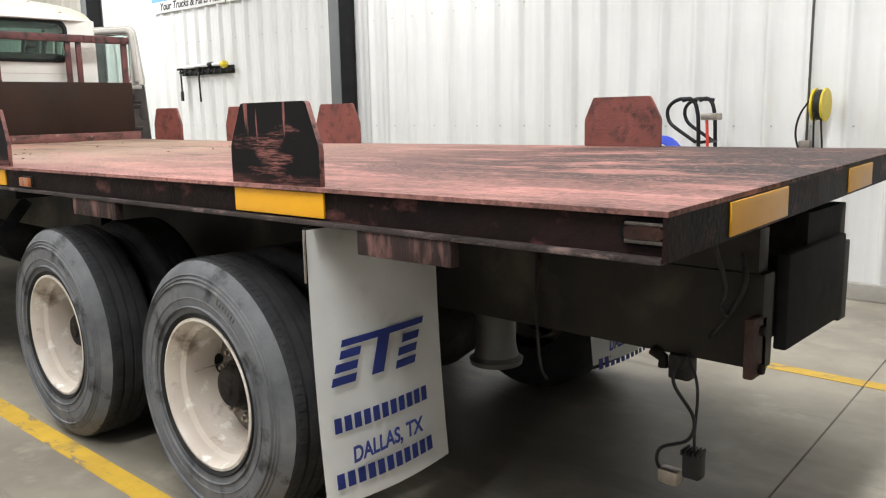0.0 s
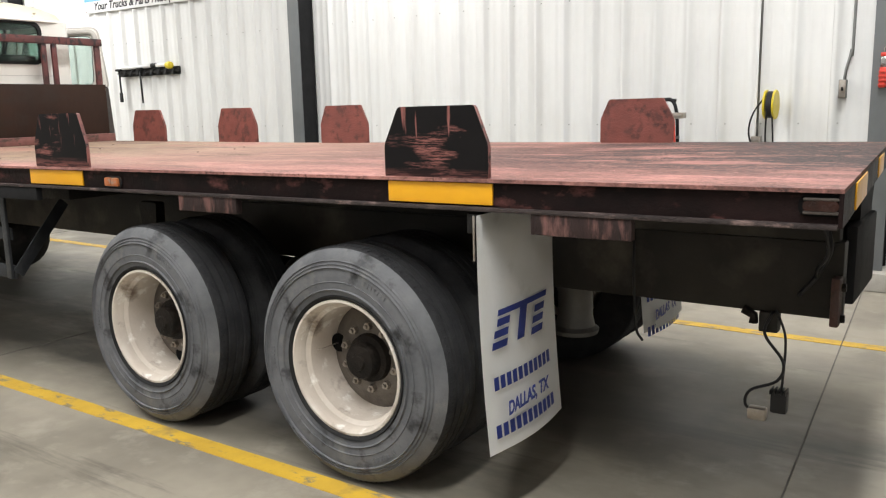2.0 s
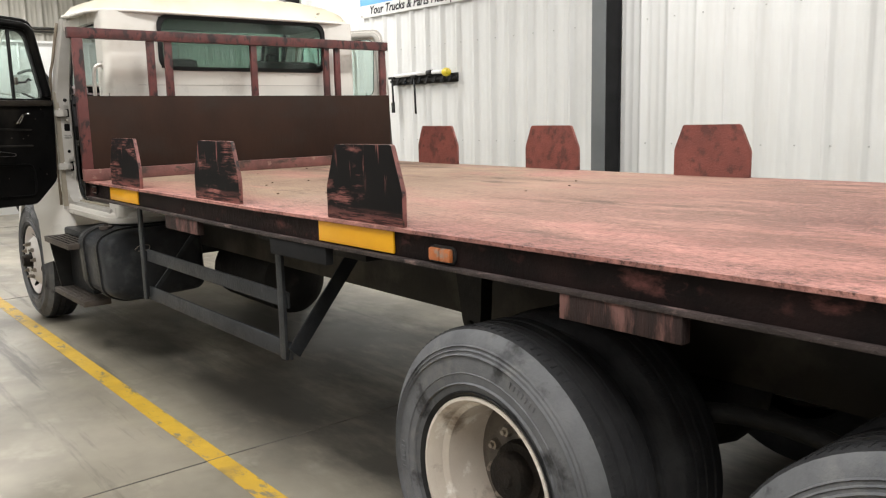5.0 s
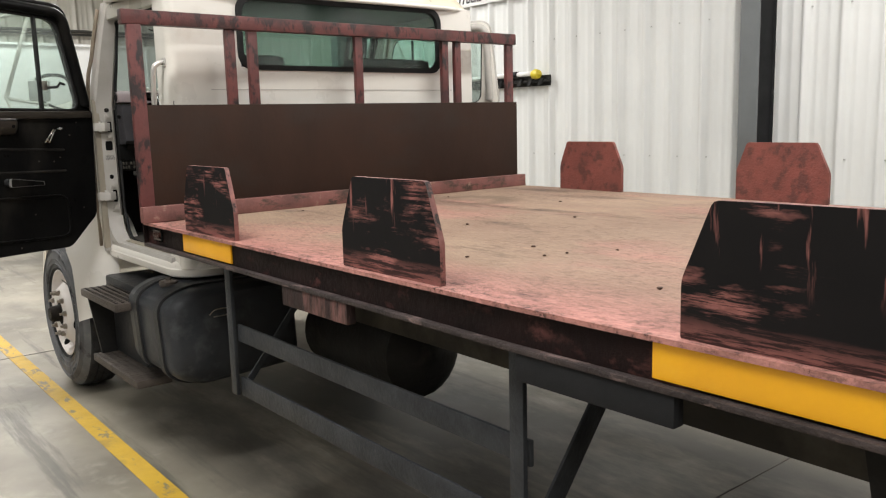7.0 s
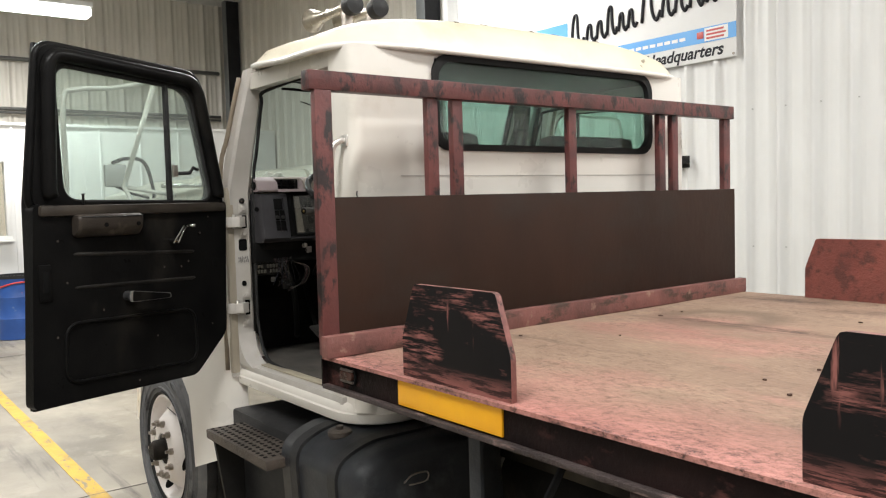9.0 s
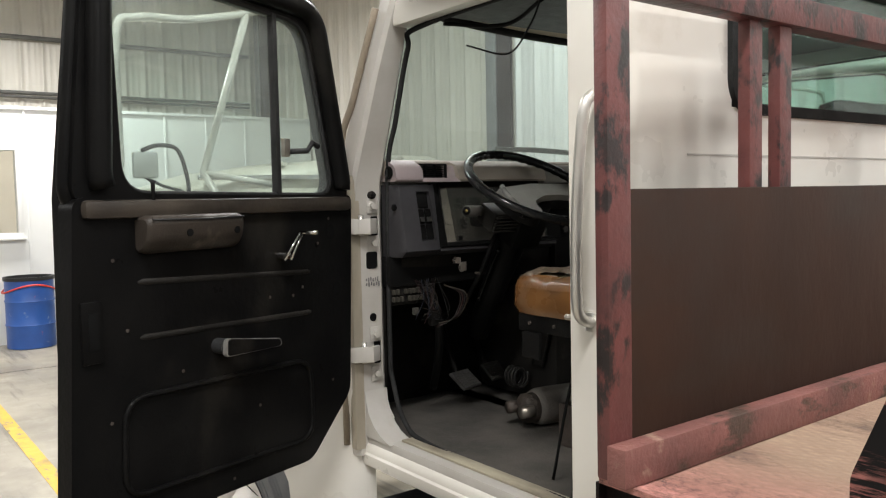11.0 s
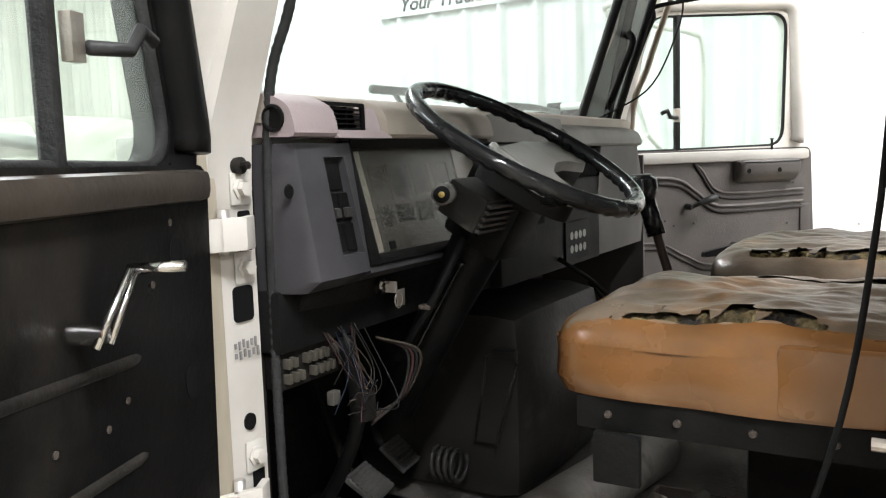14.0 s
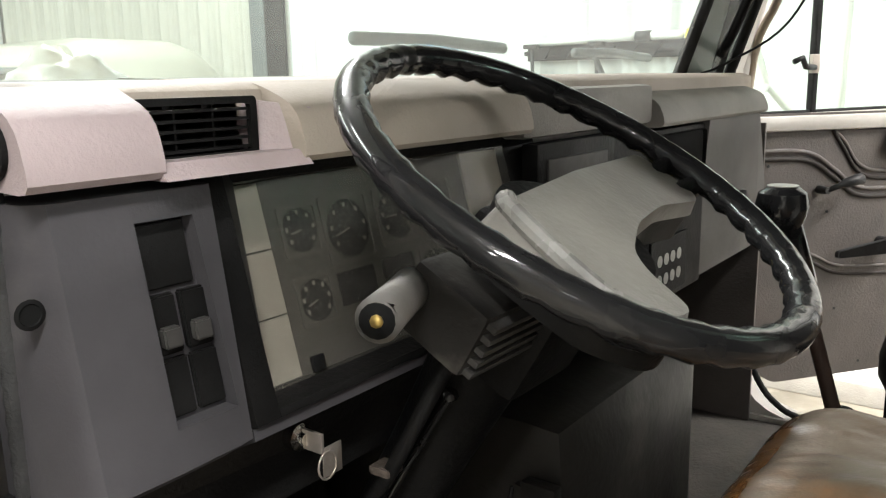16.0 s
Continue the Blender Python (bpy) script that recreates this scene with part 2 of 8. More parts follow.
    t.links.new(noise_of(t, 70, (0.6, 1.3, 1), 5, 0.7, 1.0), b2.inputs["Height"])
    t.links.new(b1.outputs[0], b2.inputs["Normal"])
    t.links.new(b2.outputs[0], b.inputs["Normal"])
    return m


DECK = deck_paint()
RAIL = mat("scuffed_black_over_red", (0.0065, 0.0052, 0.0052), (0.02, 0.011, 0.0105), 4, 0.5, bump=0.3, bscale=60, c3=(0.14, 0.056, 0.05), c3_at=(0.56, 0.7), c3scale=3.2, c3stretch=(1.2, 1, 2.2), dirt=(0.05, 0.022, 0.02), dirt_at=(0.6, 0.75), dscale=9, dstretch=(1.2, 1, 2))
FLANGE = mat("flange_worn", (0.06, 0.046, 0.044), (0.022, 0.018, 0.0175), 7, 0.55, bump=0.6, c3=(0.2, 0.14, 0.128), c3_at=(0.57, 0.66), c3scale=6, c3stretch=(1, 3, 3))
POCKET = mat("pocket_pink_streaks", (0.022, 0.016, 0.0155), (0.045, 0.026, 0.024), 9, 0.6, bump=0.5, stretch=(2, 1, 0.3), c3=(0.17, 0.088, 0.078), c3_at=(0.5, 0.62), c3scale=8, c3stretch=(1.4, 1, 0.35))


def scraped_plate():
    """Black paint worn through to red: flat streaks in swaths, a few runs from the top, more along the foot."""
    m, t, b = nodes_of("scraped_black_plate")
    co = t.nodes.new("ShaderNodeTexCoord")
    sx = t.nodes.new("ShaderNodeSeparateXYZ")
    t.links.new(co.outputs["Object"], sx.inputs[0])

    def band(lo, hi):
        r = t.nodes.new("ShaderNodeMapRange")
        r.inputs["From Min"].default_value, r.inputs["From Max"].default_value = lo, hi
        t.links.new(sx.outputs["Z"], r.inputs["Value"])
        return r.outputs[0]

    def calc(op, x, y):
        n = t.nodes.new("ShaderNodeMath")
        n.operation, n.use_clamp = op, True
        for s, v in zip(n.inputs, (x, y)):
            if isinstance(v, (int, float)):
                s.default_value = v
            else:
                t.links.new(v, s)
        return n.outputs[0]

    swath = ramp_of(t, noise_of(t, 3.8, (0.9, 1, 2.2), 5, 0.6, 3.3), 0.52, 0.64)
    streak = ramp_of(t, noise_of(t, 14, (0.35, 1, 5.0), 7, 0.75, 8.1), 0.47, 0.55)
    runs = calc("MULTIPLY", ramp_of(t, noise_of(t, 9, (2.6, 1, 0.25), 5, 0.6, 5.2), 0.6, 0.66), band(1.36, 1.44))
    foot = calc("MULTIPLY", calc("SUBTRACT", 1.0, band(1.265, 1.315)), calc("ADD", streak, 0.15))
    worn = calc("MAXIMUM", calc("MAXIMUM", calc("MULTIPLY", swath, streak), calc("MULTIPLY", runs, 0.9)), calc("MULTIPLY", foot, 0.75))
    red = mix_of(t, noise_of(t, 30, (1, 1, 1), 4, 0.6), (0.36, 0.15, 0.13), (0.2, 0.075, 0.065))
    col = mix_of(t, worn, mix_of(t, noise_of(t, 8), (0.005, 0.0045, 0.005), (0.011, 0.0095, 0.0095)), red)
    t.links.new(col, b.inputs["Base Color"])
    b.inputs["Roughness"].default_value = 0.6
    b.inputs["Specular IOR Level"].default_value = 0.12
    bp = t.nodes.new("ShaderNodeBump")
    bp.inputs["Strength"].default_value, bp.inputs["Distance"].default_value = 0.25, 0.004
    t.links.new(worn, bp.inputs["Height"])
    t.links.new(bp.outputs[0], b.inputs["Normal"])
    return m


PLATE_BLACK = scraped_plate()
PLATE_EDGE = mat("worn_red_plate_edge", (0.27, 0.11, 0.095), (0.12, 0.045, 0.04), 14, 0.6, bump=0.4, c3=(0.02, 0.014, 0.013), c3_at=(0.52, 0.6), c3scale=16)
PLATE_RED = mat("red_oxide_plate", (0.25, 0.075, 0.058), (0.18, 0.054, 0.043), 7, 0.65, bump=0.5, c3=(0.05, 0.02, 0.018), c3_at=(0.58, 0.7), c3scale=9, dirt=(0.12, 0.04, 0.034), dirt_at=(0.52, 0.62), dscale=12)
RACK_RED = mat("dark_red_rack_paint", (0.128, 0.037, 0.034), (0.075, 0.023, 0.022), 5, 0.45, bump=0.2, bscale=60, c3=(0.014, 0.009, 0.009), c3_at=(0.51, 0.58), c3scale=17, c3stretch=(1, 0.9, 0.5), dirt=(0.05, 0.02, 0.019), dirt_at=(0.52, 0.66), dscale=4)
BASE_RED = mat("base_angle_paint", (0.2, 0.078, 0.066), (0.105, 0.042, 0.036), 6, 0.6, bump=0.3, c3=(0.05, 0.028, 0.02), c3_at=(0.54, 0.62), c3scale=9, c3stretch=(1, 0.6, 1.5), dirt=(0.3, 0.2, 0.15), dirt_at=(0.62, 0.7), dscale=7)
RACK_PANEL = mat("brown_rack_panel", (0.032, 0.0155, 0.0098), (0.022, 0.0112, 0.0075), 3, 0.6, bump=0.12, bscale=40, stretch=(1, 1, 0.5), c3=(0.09, 0.072, 0.058), c3_at=(0.7, 0.76), c3scale=5, c3stretch=(1, 2, 0.4), dirt=(0.026, 0.017, 0.013), dirt_at=(0.5, 0.7), dscale=2, dstretch=(1, 1, 2))
TAPE = mat("amber_reflective_tape", (0.86, 0.425, 0.01), (0.78, 0.37, 0.01), 5, 0.35, bump=0.08, bscale=60, c3=(0.45, 0.22, 0.03), c3_at=(0.68, 0.74), c3scale=9)
BLACK_STEEL = mat("black_chassis_steel", (0.0205, 0.0195, 0.0185), (0.011, 0.0105, 0.01), 4, 0.6, 0.0, 0.4, 40, dirt=(0.075, 0.066, 0.058), dirt_at=(0.56, 0.8), dscale=3)
RAIL_DUST = mat("dusty_frame_steel", (0.034, 0.03, 0.025), (0.014, 0.013, 0.012), 2.2, 0.5, 0.0, 0.15, 40, dirt=(0.095, 0.084, 0.068), dirt_at=(0.54, 0.72), dscale=1.6)
GUARD = mat("grey_guard_steel", (0.05, 0.053, 0.058), (0.028, 0.03, 0.034), 9, 0.45, 0.2, 0.3, 60, c3=(0.12, 0.12, 0.125), c3_at=(0.66, 0.74), c3scale=20)
TYRE = mat("dusty_tyre_sidewall", (0.15, 0.152, 0.16), (0.08, 0.083, 0.09), 5, 0.7, bump=0.25, bscale=90, dirt=(0.022, 0.022, 0.024), dirt_at=(0.56, 0.68), dscale=8, c3=(0.2, 0.195, 0.185), c3_at=(0.54, 0.72), c3scale=5)
BEAD = mat("black_bead_rubber", (0.018, 0.018, 0.019), (0.03, 0.03, 0.03), 9, 0.5, bump=0.15)
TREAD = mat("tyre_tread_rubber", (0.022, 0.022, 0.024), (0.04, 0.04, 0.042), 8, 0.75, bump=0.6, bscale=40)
RIM = mat("cream_wheel_paint", (0.66, 0.6, 0.53), (0.52, 0.455, 0.39), 3, 0.4, bump=0.2, bscale=30, dirt=(0.2, 0.15, 0.115), dirt_at=(0.54, 0.7), dscale=7, c3=(0.82, 0.79, 0.74), c3_at=(0.56, 0.66), c3scale=9)
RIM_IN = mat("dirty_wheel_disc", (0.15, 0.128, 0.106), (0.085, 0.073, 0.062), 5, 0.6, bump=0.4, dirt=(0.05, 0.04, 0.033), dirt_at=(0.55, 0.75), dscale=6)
RIM_WHITE = mat("white_front_wheel", (0.8, 0.76, 0.74), (0.72, 0.67, 0.64), 4, 0.4, bump=0.15, dirt=(0.5, 0.42, 0.37), dirt_at=(0.64, 0.85), dscale=6)
HUB = mat("greasy_hub", (0.015, 0.014, 0.013), (0.035, 0.029, 0.025), 14, 0.55, 0.3, 0.6, 60)
NUT = mat("lug_nut_steel", (0.45, 0.41, 0.37), (0.3, 0.26, 0.22), 20, 0.35, 0.8, 0.2)
# Near-black; on many parts it stands in for the shade inside openings.
VOID = mat("black_and_hole_shade", (0.006, 0.006, 0.006), None, 10, 0.9, bump=0)
FLAP = mat("white_mudflap", (0.84, 0.84, 0.83), (0.77, 0.77, 0.755), 3, 0.4, bump=0.1, bscale=30, dirt=(0.5, 0.49, 0.46), dirt_at=(0.6, 0.85), dscale=4)
BLUE_INK = mat("blue_print", (0.035, 0.06, 0.3), None, 10, 0.5, bump=0)
CAB = mat("cream_white_cab_paint", (0.72, 0.69, 0.64), (0.67, 0.635, 0.58), 2, 0.3, bump=0.03, bscale=12, dirt=(0.5, 0.45, 0.37), dirt_at=(0.66, 0.9), dscale=3, coat=0.25)
ROOF = mat("yellowed_roof_gelcoat", (0.64, 0.6, 0.48), (0.58, 0.535, 0.41), 2.5, 0.4, bump=0.06, bscale=14, c3=(0.2, 0.16, 0.1), c3_at=(0.66, 0.675), c3scale=6, dirt=(0.5, 0.44, 0.31), dirt_at=(0.56, 0.75), dscale=2)
JAMB = mat("door_jamb_paint", (0.48, 0.455, 0.425), (0.41, 0.385, 0.35), 6, 0.4, bump=0.05, dirt=(0.4, 0.34, 0.26), dirt_at=(0.6, 0.85), dscale=5, dstretch=(2, 2, 0.6))
SEAL = mat("rubber_seal", (0.018, 0.018, 0.018), (0.03, 0.03, 0.03), 20, 0.7, bump=0.35, bscale=160)
BROWN_SEAL = mat("aged_seal_strip", (0.28, 0.23, 0.17), (0.2, 0.16, 0.12), 14, 0.7, bump=0.3)
GLASS = glass("cab_glass", (0.44, 0.525, 0.5), dust=0.16)
GLASS_REAR = glass("green_rear_glass", (0.6, 0.76, 0.7), dust=0.05)
GLASS_DOOR = glass("door_glass", (0.78, 0.86, 0.83), dust=0.1)
GLASS_CLEAR = glass("office_glass", (0.92, 0.93, 0.92), dust=0.04)
DOOR_BLACK = mat("black_door_trim", (0.0042, 0.0041, 0.0042), (0.0075, 0.0072, 0.007), 6, 0.32, bump=0.12, bscale=50, dirt=(0.024, 0.021, 0.0175), dirt_at=(0.54, 0.8), dscale=4, dstretch=(1, 1, 0.6))
DOOR_RIB = mat("lighter_black_rib", (0.026, 0.0235, 0.021), (0.008, 0.0074, 0.007), 9, 0.45, bump=0.2, bscale=50)
DOOR_SILL = mat("dusty_black_door_sill", (0.022, 0.0185, 0.016), (0.055, 0.045, 0.036), 5, 0.35, bump=0.1, bscale=50, dirt=(0.16, 0.13, 0.1), dirt_at=(0.6, 0.8), dscale=5)
ARMREST = mat("dusty_armrest_vinyl", (0.042, 0.034, 0.028), (0.022, 0.0182, 0.0152), 7, 0.42, bump=0.15, bscale=160, dirt=(0.14, 0.115, 0.092), dirt_at=(0.58, 0.75), dscale=6)
CHROME = mat("chrome", (0.62, 0.62, 0.62), (0.5, 0.49, 0.47), 20, 0.18, 1.0, 0.05)
ALUMINIUM = mat("brushed_grab_bar", (0.68, 0.66, 0.63), (0.55, 0.52, 0.48), 20, 0.35, 0.8, 0.1, stretch=(1, 1, 0.2))
RUBBER = mat("black_plastic", (0.02, 0.02, 0.021), (0.032, 0.032, 0.033), 12, 0.42, bump=0.15, bscale=120)
TANK = mat("dusty_black_tank", (0.022, 0.0235, 0.026), (0.04, 0.042, 0.046), 5, 0.4, bump=0.12, dirt=(0.075, 0.077, 0.08), dirt_at=(0.54, 0.75), dscale=6)
STEP = mat("rusty_step", (0.09, 0.072, 0.06), (0.055, 0.046, 0.04), 10, 0.6, 0.3, 0.5)
AMBER = mat("amber_lens", (0.5, 0.16, 0.05), (0.4, 0.12, 0.04), 20, 0.35, bump=0.2, c3=(0.3, 0.2, 0.15), c3_at=(0.54, 0.64), c3scale=18)
LAMP_GREY = mat("faded_lamp_lens", (0.05, 0.022, 0.017), (0.02, 0.012, 0.01), 14, 0.25, bump=0.2)


# ---- mesh helpers ----
WORLD = {}


def bag(x0=None, x1=None, y0=None, y1=None, z0=None, z1=None, bevel=0.0):
    """A bmesh, with a bevelled box in it where bounds are given."""
    bm = bmesh.new()
    if x0 is not None:
        box(bm, x0, x1, y0, y1, z0, z1, bevel)
    return bm


def box(bm, x0, x1, y0, y1, z0, z1, bevel=0.0, m=None):
    r = bmesh.ops.create_cube(bm, size=1)
    vs = r["verts"]
    for v in vs:
        v.co = Vector((x0 + (v.co.x + 0.5) * (x1 - x0), y0 + (v.co.y + 0.5) * (y1 - y0), z0 + (v.co.z + 0.5) * (z1 - z0)))
    if bevel:
        es = list({e for v in vs for e in v.link_edges})
        r = bmesh.ops.bevel(bm, geom=es, offset=bevel, segments=2, affect="EDGES", profile=0.6)
        vs = list({v for v in r["verts"]} | {v for v in vs if v.is_valid})
    if m:
        for v in vs:
            v.co = m @ v.co
    return vs


def tube(bm, path, r, n=10, close=False, taper=None):
    """A round bar along the points of path."""
    pts = [Vector(p) for p in path]
    rings = []
    k = len(pts)
    ref = None
    for i, p in enumerate(pts):
        a = pts[i - 1] if i or close else p
        b = pts[(i + 1) % k] if i < k - 1 or close else p
        d = (b - a).normalized()
        if ref is None:
            ref = d.orthogonal().normalized()
        ref = (ref - d * ref.dot(d)).normalized()
        q = d.cross(ref)
        rr = r if taper is None else r * taper[i]
        rings.append([bm.verts.new(p + rr * (math.cos(2 * math.pi * j / n) * ref + math.sin(2 * math.pi * j / n) * q)) for j in range(n)])
    for i in range(k if close else k - 1):
        a, b = rings[i], rings[(i + 1) % k]
        off = 0
        if close and i == k - 1:
            off = min(range(n), key=lambda s: (a[0].co - b[s].co).length)
        for j in range(n):
            bm.faces.new((a[j], a[(j + 1) % n], b[(j + 1 + off) % n], b[(j + off) % n]))
    if not close:
        bm.faces.new(rings[0][::-1])
        bm.faces.new(rings[-1])
    return bm


def smooth_path(pts, n=6):
    """A Catmull-Rom line through pts."""
    p = [Vector(q) for q in pts]
    p = [2 * p[0] - p[1]] + p + [2 * p[-1] - p[-2]]
    out = []
    for i in range(1, len(p) - 2):
        for j in range(n):
            s = j / n
            a, b, c, d = p[i - 1], p[i], p[i + 1], p[i + 2]
            out.append(0.5 * (2 * b + (c - a) * s + (2 * a - 5 * b + 4 * c - d) * s * s + (3 * b - a - 3 * c + d) * s ** 3))
    return out + [p[-2]]


def lathe(bm, profile, n=40, axis="y", at=(0, 0, 0), close=False, cap=True):
    """Turns (radius, along) points round an axis through at."""
    rows = []
    for r, h in profile:
        row = []
        for j in range(n):
            c, s = r * math.cos(2 * math.pi * j / n), r * math.sin(2 * math.pi * j / n)
            v = {"y": (c, h, s), "x": (h, c, s), "z": (c, s, h)}[axis]
            row.append(bm.verts.new(Vector(v) + Vector(at)))
        rows.append(row)
    for i in range(len(rows) - (0 if close else 1)):
        a, b = rows[i], rows[(i + 1) % len(rows)]
        for j in range(n):
            bm.faces.new((a[j], a[(j + 1) % n], b[(j + 1) % n], b[j]))
    if cap and not close:
        for row in (rows[0], rows[-1]):
            if (row[0].co - row[n // 2].co).length > 1e-4:
                bm.faces.new(row)
    bmesh.ops.recalc_face_normals(bm, faces=bm.faces)
    return bm


def slab(bm, pts, depth):
    """Closes the flat outline pts (3D) and gives it depth (a vector)."""
    d = Vector(depth)
    a = [bm.verts.new(Vector(p)) for p in pts]
    b = [bm.verts.new(Vector(p) + d) for p in pts]
    n = len(a)
    bm.faces.new(a[::-1])
    bm.faces.new(b)
    for i in range(n):
        bm.faces.new((a[i], a[(i + 1) % n], b[(i + 1) % n], b[i]))
    bmesh.ops.recalc_face_normals(bm, faces=bm.faces)
    return bm


def ring_slab(bm, outer, inner, depth):
    """A flat frame between two outlines of as many points, with depth."""
    d = Vector(depth)
    o, i = [bm.verts.new(Vector(p)) for p in outer], [bm.verts.new(Vector(p)) for p in inner]
    o2, i2 = [bm.verts.new(Vector(p) + d) for p in outer], [bm.verts.new(Vector(p) + d) for p in inner]
    n = len(o)
    for k in range(n):
        j = (k + 1) % n
        for f in ((o[k], o[j], i[j], i[k]), (o2[k], i2[k], i2[j], o2[j]), (o[k], o2[k], o2[j], o[j]), (i[k], i[j], i2[j], i2[k])):
            bm.faces.new(f)
    bmesh.ops.recalc_face_normals(bm, faces=bm.faces)
    return bm


def rounded(x0, x1, y0, y1, r, n=4):
    """A rounded rectangle as (a, b) pairs, anticlockwise."""
    out = []
    for cx, cy, s in ((x1 - r, y1 - r, 0), (x0 + r, y1 - r, 90), (x0 + r, y0 + r, 180), (x1 - r, y0 + r, 270)):
        for k in range(n + 1):
            a = radians(s + 90 * k / n)
            out.append((cx + r * math.cos(a), cy + r * math.sin(a)))
    return out


def round_poly(pts, r, n=4):
    """Rounds the corners of a flat (a, b) outline."""
    out = []
    k = len(pts)
    for i, p in enumerate(pts):
        p = Vector(p)
        a, b = Vector(pts[i - 1]) - p, Vector(pts[(i + 1) % k]) - p
        rr = min(r, a.length * 0.45, b.length * 0.45)
        s, e = p + a.normalized() * rr, p + b.normalized() * rr
        for j in range(n + 1):
            t = j / n
            out.append(tuple((1 - t) ** 2 * s + 2 * t * (1 - t) * p + t * t * e))
    return out


def rect_round(outer, inner):
    """Points on the outer rectangle (a0, a1, b0, b1) facing each of the inner outline's points, corners kept."""
    a0, a1, b0, b1 = outer
    ca, cb = sum(p[0] for p in inner) / len(inner), sum(p[1] for p in inner) / len(inner)
    out = []
    for a, b in inner:
        da, db = a - ca, b - cb
        s = min(((a1 if da > 0 else a0) - ca) / da if abs(da) > 1e-6 else 1e9, ((b1 if db > 0 else b0) - cb) / db if abs(db) > 1e-6 else 1e9)
        out.append([ca + da * s, cb + db * s])
    for qa in (a0, a1):
        for qb in (b0, b1):
            k = min(range(len(out)), key=lambda i: (out[i][0] - qa) ** 2 + (out[i][1] - qb) ** 2)
            out[k] = [qa, qb]
    return out


def smooth(bm, angle=35):
    lim = radians(angle)
    for f in bm.faces:
        f.smooth = True
    for e in bm.edges:
        if len(e.link_faces) == 2 and e.calc_face_angle(0) > lim:
            e.smooth = False
    return bm


def mesh_of(name, bm, material):
    me = bpy.data.meshes.new(name)
    smooth(bm).to_mesh(me)
    bm.free()
    me.materials.append(material)
    return me


def put(name, me, parent=None, m=None, label=""):
    """An object of that mesh at the world pose m, under parent."""
    ob = new(name, me)
    m = m or Matrix()
    WORLD[ob] = m
    ob.matrix_basis = m
    if parent:
        ob.parent = parent
        ob.matrix_parent_inverse = WORLD[parent].inverted()
    return tagged(ob, label)


def part(name, bm, material, parent, label=""):
    return put(name, mesh_of(name, bm, material), parent, None, label)


def thing(name, at, label, category, group=""):
    ob = new(name)
    ob.empty_display_size = 0.2
    WORLD[ob] = Matrix.Translation(at)
    ob.matrix_basis = WORLD[ob]
    return tagged(ob, label, category, group)


def setting(name, bm, material, label="", category=""):
    ob = put(name, mesh_of(name, bm, material))
    return tagged(ob, label, category, kind="structure")


def lettering(name, text, size, material, parent, m, width=None, shear=0.0, label="", extrude=0.0008, spacing=1.0):
    """Raised letters as a mesh, centred at the pose m, squeezed to width."""
    c = bpy.data.curves.new(name, "FONT")
    c.body, c.size, c.align_x, c.align_y, c.shear, c.extrude, c.space_character = text, size, "CENTER", "CENTER", shear, extrude, spacing
    c.offset = 0.022 * size
    tmp = bpy.data.objects.new(name, c)
    me = bpy.data.meshes.new_from_object(tmp)
    bpy.data.objects.remove(tmp)
    if width:
        xs = [v.co.x for v in me.vertices]
        k = width / (max(xs) - min(xs))
        for v in me.vertices:
            v.co.x *= k
    me.materials.clear()
    me.materials.append(material)
    return put(name, me, parent, m, label)


# ---- the building ----
X0, X1, Y0, Y1 = -20.2, 6.5, -9.0, 6.8
floor = setting("floor", bag(X0 - 0.2, X1 + 0.2, Y0 - 0.2, Y1 + 0.3, -0.25, 0), CONCRETE, "worn grey concrete shop floor with stains and painted truck shade", "floor")


def strip(name, x0, x1, y0, y1, z0, z1, material, label, category):
    return setting(name, bag(x0, x1, y0, y1, z0, z1), material, label, category)


strip("floor_marking_1", X0 + 1.9, X1, 1.562, 1.664, 0.0, 0.003, YELLOW_LINE, "scuffed yellow line painted on the concrete", "floor marking")
strip("floor_marking_2", X0 + 1.9, X1, 4.725, 4.83, 0.0, 0.003, YELLOW_LINE, "yellow line painted on the concrete by the wall", "floor marking")
JOINT = mat("saw_cut", (0.11, 0.1, 0.09), (0.2, 0.185, 0.165), 3, 0.9, bump=0)
for k, (x, skew) in enumerate(((-16.3, 0), (-10.35, 0), (-5.55, 0), (-0.747, -0.0585), (4.0, 0))):
    setting("floor_joint_%d" % (k + 1), slab(bmesh.new(), [(x + skew * Y0, Y0, 0), (x + 0.007 + skew * Y0, Y0, 0), (x + 0.007 + skew * Y1, Y1, 0), (x + skew * Y1, Y1, 0)], (0, 0, 0.0035)), JOINT, "narrow saw-cut joint in the concrete", "floor joint")


def ribbed(length, z0, z1, to_world):
    """Steel wall sheets: tall ribs every 0.305 m, two low ones between, running upright."""
    prof = []
    x = 0.0
    while x < length:
        for dx, h in ((0.0, 0.0), (0.013, 0.036), (0.045, 0.036), (0.058, 0.0), (0.112, 0.0), (0.122, 0.004), (0.142, 0.004), (0.152, 0.0), (0.206, 0.0), (0.216, 0.004), (0.236, 0.004), (0.246, 0.0)):
            if x + dx <= length:
                prof.append((x + dx, h))
        x += 0.3048
    prof.append((length, 0.0))
    bm = bmesh.new()
    lo = [bm.verts.new(to_world(a, h, z0)) for a, h in prof]
    hi = [bm.verts.new(to_world(a, h, z1)) for a, h in prof]
    for i in range(len(prof) - 1):
        bm.faces.new((lo[i], lo[i + 1], hi[i + 1], hi[i]))
    return bm


